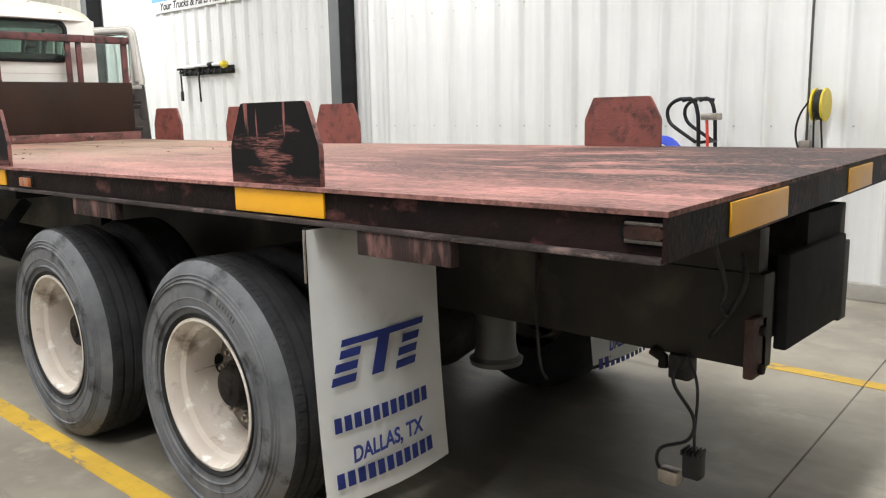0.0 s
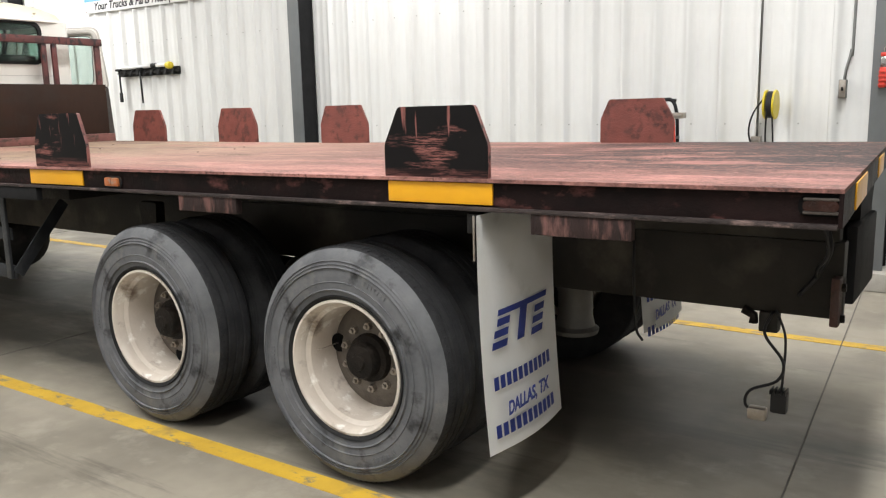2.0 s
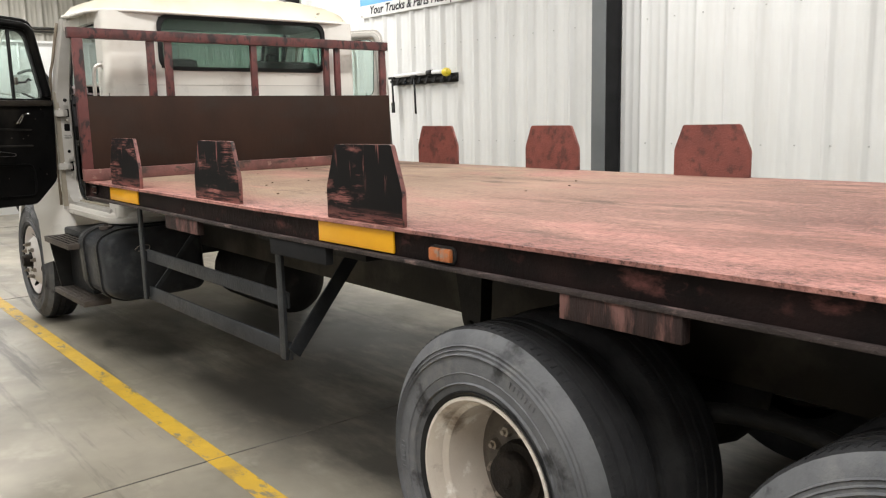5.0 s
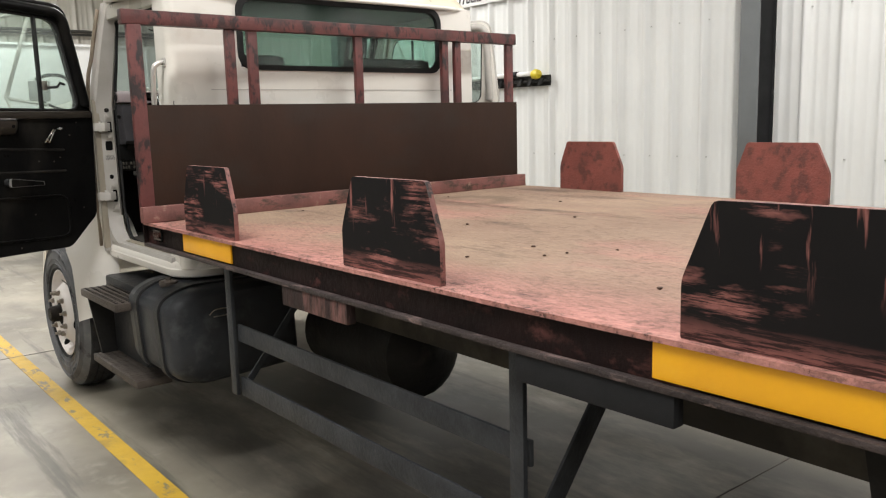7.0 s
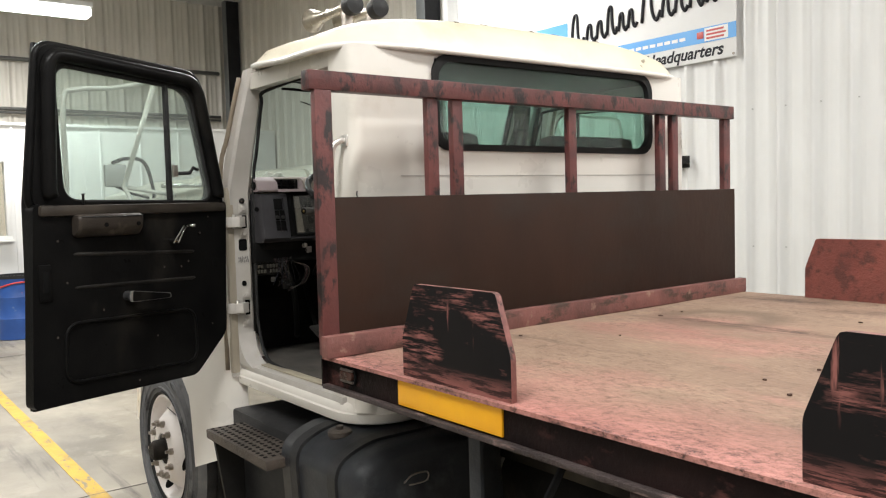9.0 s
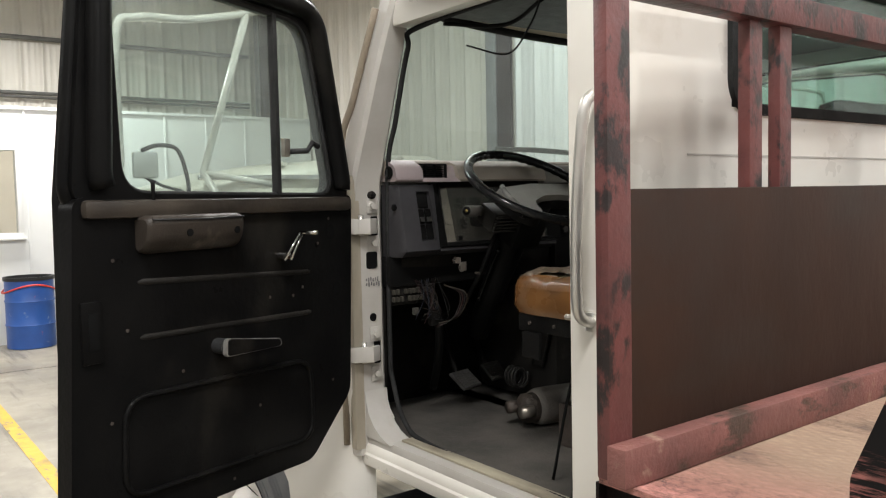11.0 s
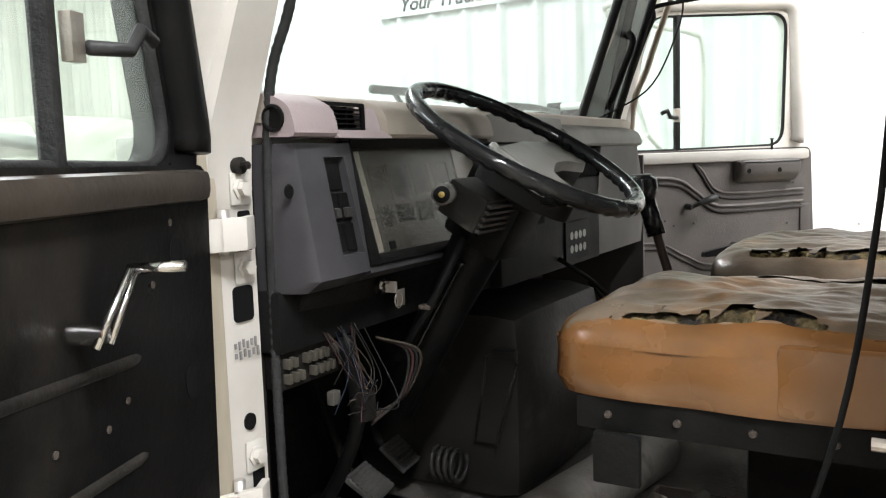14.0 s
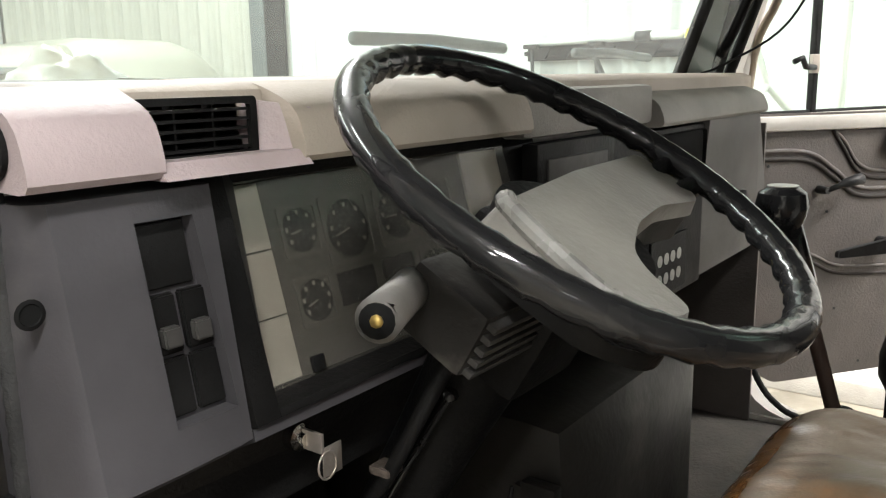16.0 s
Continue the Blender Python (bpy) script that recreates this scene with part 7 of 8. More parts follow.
part("column_rod", tube(bmesh.new(), [(-8.46, 2.27, 1.66), (-8.53, 2.26, 1.53), (-8.6, 2.25, 1.43)], 0.008, 8), DASH_BLACK, col)
part("rod_clip", bag(-8.55, -8.525, 2.25, 2.275, 1.527, 1.536, 0.003), STEP, col)

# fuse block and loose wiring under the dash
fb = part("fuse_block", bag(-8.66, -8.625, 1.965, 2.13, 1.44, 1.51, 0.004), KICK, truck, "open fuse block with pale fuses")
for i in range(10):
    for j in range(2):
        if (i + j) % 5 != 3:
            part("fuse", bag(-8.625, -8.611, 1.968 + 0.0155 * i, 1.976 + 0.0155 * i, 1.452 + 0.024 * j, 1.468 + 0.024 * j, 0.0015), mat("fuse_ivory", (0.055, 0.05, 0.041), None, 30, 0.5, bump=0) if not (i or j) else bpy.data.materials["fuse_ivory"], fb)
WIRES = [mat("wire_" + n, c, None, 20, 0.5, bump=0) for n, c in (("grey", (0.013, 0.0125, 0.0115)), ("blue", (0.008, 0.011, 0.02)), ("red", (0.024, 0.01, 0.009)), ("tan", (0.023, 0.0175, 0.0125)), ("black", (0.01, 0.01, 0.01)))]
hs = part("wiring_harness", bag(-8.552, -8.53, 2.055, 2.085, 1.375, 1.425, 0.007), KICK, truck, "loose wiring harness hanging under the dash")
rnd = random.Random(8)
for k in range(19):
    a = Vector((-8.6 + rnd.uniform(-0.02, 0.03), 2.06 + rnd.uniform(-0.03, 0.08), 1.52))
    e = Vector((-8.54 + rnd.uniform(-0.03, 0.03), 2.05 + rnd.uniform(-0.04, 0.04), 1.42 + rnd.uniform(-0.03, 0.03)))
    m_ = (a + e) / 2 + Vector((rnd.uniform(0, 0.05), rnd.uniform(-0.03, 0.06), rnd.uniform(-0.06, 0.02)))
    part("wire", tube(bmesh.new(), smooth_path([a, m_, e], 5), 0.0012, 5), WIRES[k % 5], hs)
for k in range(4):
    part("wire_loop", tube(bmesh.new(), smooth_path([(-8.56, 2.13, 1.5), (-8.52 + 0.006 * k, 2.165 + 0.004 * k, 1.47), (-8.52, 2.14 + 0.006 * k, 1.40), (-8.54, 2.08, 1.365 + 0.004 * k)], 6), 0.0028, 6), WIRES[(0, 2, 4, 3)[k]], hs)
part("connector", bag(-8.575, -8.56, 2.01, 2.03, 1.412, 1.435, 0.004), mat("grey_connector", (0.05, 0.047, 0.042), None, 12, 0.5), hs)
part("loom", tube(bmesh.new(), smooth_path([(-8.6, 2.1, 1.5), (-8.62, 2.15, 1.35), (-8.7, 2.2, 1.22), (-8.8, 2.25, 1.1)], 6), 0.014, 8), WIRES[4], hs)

# pedals
PEDAL = mat("worn_pedal", (0.12, 0.115, 0.11), (0.07, 0.067, 0.064), 14, 0.5, 0.4, 0.4)
def pedal(name, x, y, z, w, h, tilt, turn, label):
    m_ = pose(x, y, z, 0, tilt, turn)
    b = bmesh.new()
    box(b, -h / 2, h / 2, -w / 2, w / 2, -0.006, 0.006, 0.003, m_)
    p = part(name, b, PEDAL, truck, label)
    for k in range(7):
        b = bmesh.new()
        q = -h / 2 + h * (k + 0.5) / 7
        box(b, q - 0.003, q + 0.003, -w / 2 + 0.004, w / 2 - 0.004, 0.006, 0.009, 0, m_)
        part("pedal_ridge", b, PEDAL, p)
    part("pedal_arm", tube(bmesh.new(), [m_ @ Vector((0, 0, -0.006)), Vector((x - 0.06, y, z + 0.02)), Vector((x - 0.16, y - 0.02, z + 0.3))], 0.011, 8), KICK, p)


pedal("clutch_pedal", -8.77, 2.375, 1.115, 0.1, 0.085, 35, 12, "ribbed metal clutch pedal")
pedal("brake_pedal", -8.8, 2.54, 1.12, 0.09, 0.08, 40, 8, "black rubber brake pedal")
pedal("throttle_pedal", -8.81, 2.655, 1.12, 0.05, 0.25, 20, 5, "long throttle pedal")

# engine cover and shifter
bm = bag(-8.98, -8.505, 2.58, 3.12, 1.02, 1.465, 0.075)
COVER = mat("dusty_engine_cover", (0.02, 0.0186, 0.017), (0.01, 0.0094, 0.0087), 5, 0.4, bump=0.1, bscale=60, dirt=(0.085, 0.078, 0.067), dirt_at=(0.58, 0.8), dscale=4)
ec = part("engine_cover", bm, COVER, truck, "black engine cover between the seats")
part("cover_plate", slab(bmesh.new(), [(-8.612, 2.566, 1.17), (-8.562, 2.566, 1.17), (-8.508, 2.566, 1.36), (-8.575, 2.566, 1.372)], (0, 0.012, 0)), COVER, ec)
for xa, xb in ((-8.614, -8.577), (-8.56, -8.506)):
    part("plate_edge", tube(bmesh.new(), [(xa, 2.564, 1.168), (xb, 2.564, 1.368 if xa < -8.6 else 1.358)], 0.0035, 6), BLOCK, ec)
part("cover_hinge", bag(-8.56, -8.508, 2.555, 2.575, 1.362, 1.385, 0.003), BLOCK, ec)
part("hose_coil", tube(bmesh.new(), [(-8.7 + 0.0016 * k, 2.53 + 0.03 * math.cos(k * 0.6), 1.12 + 0.035 * math.sin(k * 0.6)) for k in range(44)], 0.0055, 6), BLOCK, truck, "coiled dark hose beside the pedals")
part("hose", tube(bmesh.new(), smooth_path([(-8.58, 2.98, 1.53), (-8.53, 3.06, 1.47), (-8.5, 3.13, 1.41), (-8.52, 3.15, 1.4), (-8.56, 3.14, 1.45)], 6), 0.006, 10), KICK, truck, "black hose beside the engine cover")
bm = lathe(bmesh.new(), [(0.09, 0.0), (0.075, 0.05), (0.04, 0.11), (0.02, 0.14)], 20, "z", (-8.25, 2.95, 1.28))
sh = part("gear_lever", tube(bmesh.new(), [(-8.24, 2.95, 1.2), (-8.26, 2.95, 1.42), (-8.345, 2.95, 1.70)], 0.011, 10), mat("brown_lever", (0.045, 0.028, 0.022), None, 10, 0.5), truck, "gear lever with black knob")
part("lever_boot", bm, DASH_BLACK, sh)
part("lever_grip", tube(bmesh.new(), [(-8.315, 2.95, 1.6), (-8.345, 2.95, 1.70)], 0.022, 12), WHEEL_BLACK, sh)
kn = part("gear_knob", lathe(bmesh.new(), [(0.0, 0.03), (0.022, 0.029), (0.034, 0.02), (0.038, 0.0), (0.03, -0.03), (0.02, -0.04)], 20, "z", (-8.35, 2.95, 1.715)), WHEEL_BLACK, sh)
part("shift_diagram", lathe(bmesh.new(), [(0.022, 0.0295), (0.022, 0.031), (0.0, 0.031)], 16, "z", (-8.35, 2.95, 1.715)), WHEEL_PAD, kn)


# seats
def cushion(x0, x1, y0, y1, z0, z1, seed, torn):
    bm = bmesh.new()
    NXX, NYY = 112, 104
    rows = []
    top_faces = []
    for i in range(NXX + 1):
        row = []
        for j in range(NYY + 1):
            u, v = 2 * i / NXX - 1, 2 * j / NYY - 1
            k = (abs(u) ** 7 + abs(v) ** 7) ** (1 / 7)
            m_ = max(abs(u), abs(v)) / k if k > 1e-6 else 1
            q = max(abs(u), abs(v))
            x, y = (x0 + x1) / 2 + (x1 - x0) / 2 * u * m_, (y0 + y1) / 2 + (y1 - y0) / 2 * v * m_
            h = (1 - q ** 6) ** 0.5
            w = 0.014 * noise.noise((x * 7, y * 9, seed)) + 0.005 * noise.noise((x * 20, y * 34, seed)) + 0.004 * abs(noise.noise((x * 14, y * 30, seed + 2)))
            row.append(bm.verts.new((x, y, z0 + 0.075 + (z1 - z0 - 0.075) * h + w * h)))
        rows.append(row)
    def split(x, y):
        """Where the cover is torn open."""
        n1 = noise.noise((x * 30, y * 30, seed)) + 0.6 * noise.noise((x * 75, y * 75, seed))
        if torn:
            a = -8.17 < x < -7.86 and y0 + 0.03 + 0.008 * n1 < y < y0 + 0.082 + 0.032 * n1 - 2.0 * (x + 8.0) ** 2
            b = abs((y - 2.53) + 0.12 * (x + 7.95)) < 0.012 + 0.014 * n1 and x > -8.08
            return a or b
        return y < y0 + 0.1 + 0.06 * n1 and y > y0 + 0.04 and x > -8.12
    for i in range(NXX):
        for j in range(NYY):
            c = (rows[i][j].co + rows[i + 1][j + 1].co) / 2
            if not split(c.x, c.y):
                bm.faces.new((rows[i][j], rows[i + 1][j], rows[i + 1][j + 1], rows[i][j + 1]))
    outer = {id(r) for r in rows[0] + rows[-1]} | {id(row[k]) for row in rows for k in (0, -1)}
    for _ in range(4):
        moved = {}
        for v in bm.verts:
            rim = [e.other_vert(v).co for e in v.link_edges if len(e.link_faces) == 1]
            if rim and (id(v) not in outer):
                moved[v] = v.co * 0.4 + sum(rim, Vector()) / len(rim) * 0.6
        for v, c in moved.items():
            v.co = c
    for v in [v for v in bm.verts if not v.link_faces and id(v) not in outer]:
        v.co.z -= 0.02
    fm = bmesh.new()
    g = [[fm.verts.new((r.co.x, r.co.y, r.co.z - 0.012 + 0.009 * noise.noise((r.co.x * 60, r.co.y * 60, seed + 4)))) for r in row] for row in rows]
    for i in range(1, NXX - 1):
        for j in range(1, NYY - 1):
            fm.faces.new((g[i][j], g[i + 1][j], g[i + 1][j + 1], g[i][j + 1]))
    for v in [v for v in fm.verts if not v.link_faces]:
        fm.verts.remove(v)
    loop = [rows[i][0] for i in range(NXX)] + [rows[NXX][j] for j in range(NYY)] + [rows[i][NYY] for i in range(NXX, 0, -1)] + [rows[0][j] for j in range(NYY, 0, -1)]
    prev = loop
    sides = bmesh.new()
    lows = []
    for f, out in ((0.0, 1.0), (0.3, 1.012), (0.7, 1.012), (1.0, 0.985)):
        lows.append([sides.verts.new(((x0 + x1) / 2 + (v.co.x - (x0 + x1) / 2) * out + 0.007 * noise.noise((v.co.x * 9, v.co.y * 9, f * 3)), (y0 + y1) / 2 + (v.co.y - (y0 + y1) / 2) * out + 0.009 * noise.noise((v.co.x * 8, v.co.y * 9, f * 2.5 + 5)), (z0 + 0.078) + (z0 - z0 - 0.078) * f)) for v in loop])
    for a, b in zip(lows[:-1], lows[1:]):
        for k in range(len(a)):
            j = (k + 1) % len(a)
            sides.faces.new((a[k], a[j], b[j], b[k]))
    sides.faces.new(lows[-1])
    bmesh.ops.recalc_face_normals(sides, faces=sides.faces)
    s = part("seat_cushion", sides, VINYL if torn else VINYL_DARK, truck, "torn tan vinyl seat cushion" if torn else "worn brown seat cushion")
    bmesh.ops.recalc_face_normals(bm, faces=bm.faces)
    tp = part("seat_top", bm, VINYL_TOP, s, "faded dusty top of the seat")
    tp.data.materials.append(VINYL if torn else VINYL_TOP)
    for f in tp.data.polygons:
        c = f.center
        if min(c.y - y0, c.x - x0, y1 - c.y) < 0.028:
            f.material_index = 1
    part("seat_foam", fm, FOAM, s, "dark torn foam in the split cover")
    if torn:
        rr = random.Random(3)
        for k in range(4):
            x = x0 + 0.09 + 0.2 * k / 3 + rr.uniform(-0.008, 0.008)
            y, z, w = y0 + 0.074 + rr.uniform(-0.006, 0.008), z0 + 0.126, rr.uniform(0.012, 0.026)
            b = slab(bmesh.new(), [(x, y, z), (x + w, y, z), (x + w * 0.9, y - 0.012, z - 0.001), (x + w * 0.4 + rr.uniform(-0.006, 0.006), y - rr.uniform(0.01, 0.015), z - rr.uniform(0.004, 0.012)), (x + w * 0.1, y - 0.01, z)], (0, 0.001, 0.002))
            part("vinyl_shred", b, VINYL_TOP, s)
        b = bag(x1 - 0.2, x1 + 0.005, y0 - 0.008, y0 + 0.02, z0 + 0.004, z0 + 0.1, 0.012)
        part("vinyl_patch", b, VINYL, s, "loose tan vinyl flap")
    return s


cushion(-8.25, -7.72, 2.12, 2.62, 1.445, 1.575, 1.0, True)
cushion(-8.22, -7.72, 2.98, 3.62, 1.425, 1.565, 6.0, False)
SEAT_FRAME = mat("black_seat_frame", (0.005, 0.005, 0.005), (0.012, 0.0115, 0.011), 8, 0.5, 0.0, 0.2)
for y0, y1 in ((2.13, 2.6), (3.0, 3.6)):
    fr = part("seat_frame", bag(-8.2, -7.72, y0, y1, 1.395, 1.444, 0.004), SEAT_FRAME, truck, "black steel seat frame")
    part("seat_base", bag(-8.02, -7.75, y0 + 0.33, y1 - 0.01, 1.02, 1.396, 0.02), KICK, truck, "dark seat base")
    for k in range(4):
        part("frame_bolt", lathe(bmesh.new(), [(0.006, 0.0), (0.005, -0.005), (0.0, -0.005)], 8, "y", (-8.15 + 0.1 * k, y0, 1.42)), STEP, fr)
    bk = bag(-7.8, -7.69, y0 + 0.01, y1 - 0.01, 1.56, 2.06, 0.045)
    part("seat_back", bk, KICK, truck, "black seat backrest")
part("seat_bracket", bag(-8.17, -8.1, 2.115, 2.13, 1.32, 1.395, 0.004), SEAT_FRAME, truck)
part("seat_belt", tube(bmesh.new(), smooth_path([(-7.79, 1.985, 1.88), (-7.806, 2.03, 1.7), (-7.838, 2.03, 1.48), (-7.907, 2.03, 1.245), (-7.97, 2.04, 1.03)], 5), 0.004, 6), mat("black_webbing", (0.01, 0.01, 0.01), None, 30, 0.8), truck, "black seat belt strap")
part("mirror_wire", tube(bmesh.new(), smooth_path([(-8.42, 3.6, 2.3), (-8.45, 3.68, 2.2), (-8.55, 3.72, 2.02), (-8.65, 3.6, 1.93), (-8.72, 3.55, 1.9)], 6), 0.003, 6), WIRES[4], truck, "thin black cable on the far pillar")
part("header_cable", tube(bmesh.new(), smooth_path([(-8.36, 2.0, 2.29), (-8.2, 2.1, 2.27), (-8.0, 2.06, 2.3)], 6), 0.006, 6), WIRES[4], truck)
part("header_wire", tube(bmesh.new(), smooth_path([(-8.38, 2.1, 2.24), (-8.25, 2.15, 2.2), (-8.1, 2.1, 2.25), (-8.0, 2.05, 2.3)], 6), 0.003, 6), WIRES[4], truck)
part("pillar_grip", tube(bmesh.new(), smooth_path([(-8.625, 3.71, 2.18), (-8.59, 3.61, 2.172), (-8.577, 3.597, 2.14), (-8.61, 3.612, 2.07), (-8.655, 3.645, 1.99), (-8.672, 3.66, 1.968), (-8.7, 3.73, 1.955)], 5), 0.011, 8), DASH_BLACK, truck, "black grab grip on the far pillar")

# loose things on the cab floor
cyl = thing("hydraulic_cylinder", (-8.33, 2.5, 1.02), "dusty grey metal cylinder lying on the cab floor", "cylinder")
GREYCYL = mat("dusty_grey_cylinder", (0.17, 0.155, 0.14), (0.1, 0.09, 0.08), 6, 0.6, bump=0.3, dirt=(0.018, 0.016, 0.014), dirt_at=(0.54, 0.7), dscale=9)
a, b_ = Vector((-8.40, 2.37, 1.085)), Vector((-8.31, 2.92, 1.085))
d = (b_ - a).normalized()
part("barrel", tube(bmesh.new(), [a, a + d * 0.02, b_], 0.062, 22, taper=[0.9, 1, 1]), GREYCYL, cyl)
part("end_fitting", tube(bmesh.new(), [a - d * 0.05, a - d * 0.035, a + d * 0.01], 0.05, 14, taper=[0.7, 1, 1]), STEP, cyl, "rusty end fitting")
for s in (-1, 1):
    side = d.cross(Vector((0, 0, 1))) * (0.04 * s)
    part("port", tube(bmesh.new(), [a - d * 0.075 + side, a - d * 0.03 + side], 0.02, 12), NUT if s > 0 else STEP, cyl)
bx = thing("tool_tray", (-8.08, 2.42, 1.02), "open dark metal tray of odd parts on the floor", "tray")
bm = bag(-8.2, -7.95, 2.29, 2.55, 1.021, 1.028)
for q in ((-8.2, -8.195, 2.29, 2.55), (-7.955, -7.95, 2.29, 2.55), (-8.195, -7.955, 2.29, 2.295), (-8.195, -7.955, 2.545, 2.55)):
    part("tray_side", bag(*q, 1.028, 1.15), STEP, bx)
part("tray_floor", bm, STEP, bx)
rnd = random.Random(5)
for k in range(9):
    p = Vector((rnd.uniform(-8.16, -7.99), rnd.uniform(2.33, 2.51), 1.06 + 0.012 * k))
    q = p + Vector((rnd.uniform(-0.05, 0.05), rnd.uniform(-0.05, 0.05), rnd.uniform(-0.02, 0.02)))
    part("odd_part", tube(bmesh.new(), [p, q], rnd.uniform(0.008, 0.02), 8), [GREYCYL, STEP, NUT][k % 3], bx)

# ---- things round the truck ----
# trailer cable hanging at the rear of the frame
cab_w = part("trailer_cable", tube(bmesh.new(), smooth_path([(-0.95, 2.44, 0.74), (-0.97, 2.42, 0.66), (-0.9, 2.42, 0.56), (-0.92, 2.43, 0.48), (-1.02, 2.45, 0.42), (-1.04, 2.47, 0.35), (-0.98, 2.47, 0.32)], 6), 0.006, 8), RUBBER, truck, "black trailer cable with loose plugs")
part("cable_strand", tube(bmesh.new(), smooth_path([(-0.94, 2.45, 0.75), (-0.9, 2.44, 0.65), (-0.9, 2.43, 0.5), (-0.91, 2.46, 0.42)], 6), 0.005, 8), RUBBER, cab_w)
pl = part("trailer_plug", bag(-0.945, -0.885, 2.44, 2.49, 0.345, 0.43, 0.01), RUBBER, cab_w, "black plug with ribbed cap")
for k in range(5):
    part("plug_rib", bag(-0.947 + 0.013 * k, -0.941 + 0.013 * k, 2.435, 2.495, 0.42, 0.438, 0.002), RUBBER, pl)
part("trailer_socket", bag(-1.03, -0.96, 2.445, 2.495, 0.3, 0.35, 0.012), NUT, cab_w)
part("air_fitting", tube(bmesh.new(), [(-1.06, 2.45, 0.74), (-1.02, 2.45, 0.72), (-1.02, 2.45, 0.69)], 0.018, 8), HUB, truck)
part("rear_hose", tube(bmesh.new(), smooth_path([(-0.78, 2.44, 1.08), (-0.76, 2.42, 1.0), (-0.8, 2.41, 0.9), (-0.86, 2.43, 0.82)], 6), 0.009, 8), RUBBER, truck)
part("drain_cord", tube(bmesh.new(), smooth_path([(-1.5, 2.45, 1.0), (-1.49, 2.42, 0.85), (-1.48, 2.43, 0.62), (-1.45, 2.43, 0.56)], 6), 0.006, 8), RUBBER, truck)

# plastic bag on the cowl
bm = bmesh.new()
bmesh.ops.create_icosphere(bm, subdivisions=4, radius=1)
for v in bm.verts:
    k = 1 + 0.25 * noise.noise(v.co * 2.2) + 0.12 * noise.noise(v.co * 6)
    v.co = Vector((-9.12 + v.co.x * 0.09 * k, 2.3 + v.co.y * 0.08 * k, 1.875 + v.co.z * 0.075 * k))
bg = thing("plastic_bag", (-9.12, 2.3, 1.8), "crumpled white plastic bag with blue print on the cowl", "bag")
part("bag_skin", bm, mat("white_blue_plastic", (0.72, 0.72, 0.7), (0.5, 0.45, 0.38), 9, 0.3, bump=0.3, bscale=40, c3=(0.08, 0.15, 0.5), c3_at=(0.6, 0.63), c3scale=6), bg)

# banner on the wall
BAN = mat("white_banner_vinyl", (0.72, 0.72, 0.71), (0.67, 0.67, 0.67), 3, 0.4, bump=0.1, bscale=6)
BAN_BLUE = mat("banner_blue", (0.1, 0.32, 0.68), (0.14, 0.38, 0.72), 2, 0.4, bump=0.05)
BAN_INK = mat("banner_black", (0.025, 0.025, 0.03), None, 5, 0.4, bump=0)
ban = thing("wall_banner", (-10.45, 6.75, 2.93), "white and blue advertising banner fixed to the wall", "banner")
BX0, BX1, BY = -11.74, -9.18, 6.752
part("banner_sheet", bag(BX0, BX1, BY, BY + 0.008, 2.965, 4.1, 0.002), BAN, ban)
part("blue_stripe", bag(BX0, BX1, BY - 0.003, BY, 3.13, 3.265), BAN_BLUE, ban)
part("corner_mark", bag(BX0, BX0 + 0.55, BY - 0.003, BY, 3.27, 3.62), BAN_BLUE, ban)
lettering("lettering", "Your Trucks & Parts Headquarters", 0.15, BAN_INK, ban, pose((BX0 + BX1) / 2 + 0.04, BY - 0.002, 3.05, 90, 0, 0), 2.2, 0.25)
# the script name as plain swashes
for k, (x, w, h) in enumerate(((-11.05, 0.16, 0.3), (-10.86, 0.12, 0.16), (-10.72, 0.12, 0.16), (-10.58, 0.12, 0.26), (-10.44, 0.1, 0.16), (-10.32, 0.1, 0.16), (-10.1, 0.2, 0.34), (-9.9, 0.13, 0.18), (-9.75, 0.13, 0.18), (-9.58, 0.14, 0.28), (-9.42, 0.1, 0.14))):
    z = 3.36 + 0.012 * k
    pth = [(x - w * 0.5, z), (x - w * 0.3, z + h * 0.9), (x, z + h), (x + w * 0.1, z + h * 0.3), (x + w * 0.35, z), (x + w * 0.6, z + h * 0.25)]
    b = tube(bmesh.new(), [(q.x, BY - 0.004, q.z) for q in smooth_path([(a, 0, c) for a, c in pth], 5)], 0.017, 6)
    part("script_swash", b, BAN_INK, ban)
part("small_mark", bag(-9.5, -9.26, BY - 0.005, BY - 0.003, 3.14, 3.255), BAN, ban)
for k in range(3):
    part("print_bar", bag(-9.48, -9.3 + 0.02 * (k % 2), BY - 0.007, BY - 0.005, 3.155 + 0.033 * k, 3.172 + 0.033 * k), mat("banner_red", (0.5, 0.08, 0.07), None, 5, 0.4, bump=0) if k == 0 else bpy.data.materials["banner_red"], ban)
part("small_emblem", bag(-9.58, -9.51, BY - 0.006, BY - 0.003, 3.17, 3.23, 0.002), bpy.data.materials["banner_red"], ban)
for k in range(9):
    part("web_bar", bag(-10.45 + 0.085 * k, -10.385 + 0.085 * k, BY - 0.005, BY - 0.003, 3.18, 3.21), BAN, ban)
for x in (BX0 + 0.03, BX1 - 0.03):
    part("grommet", lathe(bmesh.new(), [(0.012, 0.0), (0.012, -0.004), (0.005, -0.004)], 12, "y", (x, BY, 2.99)), NUT, ban)

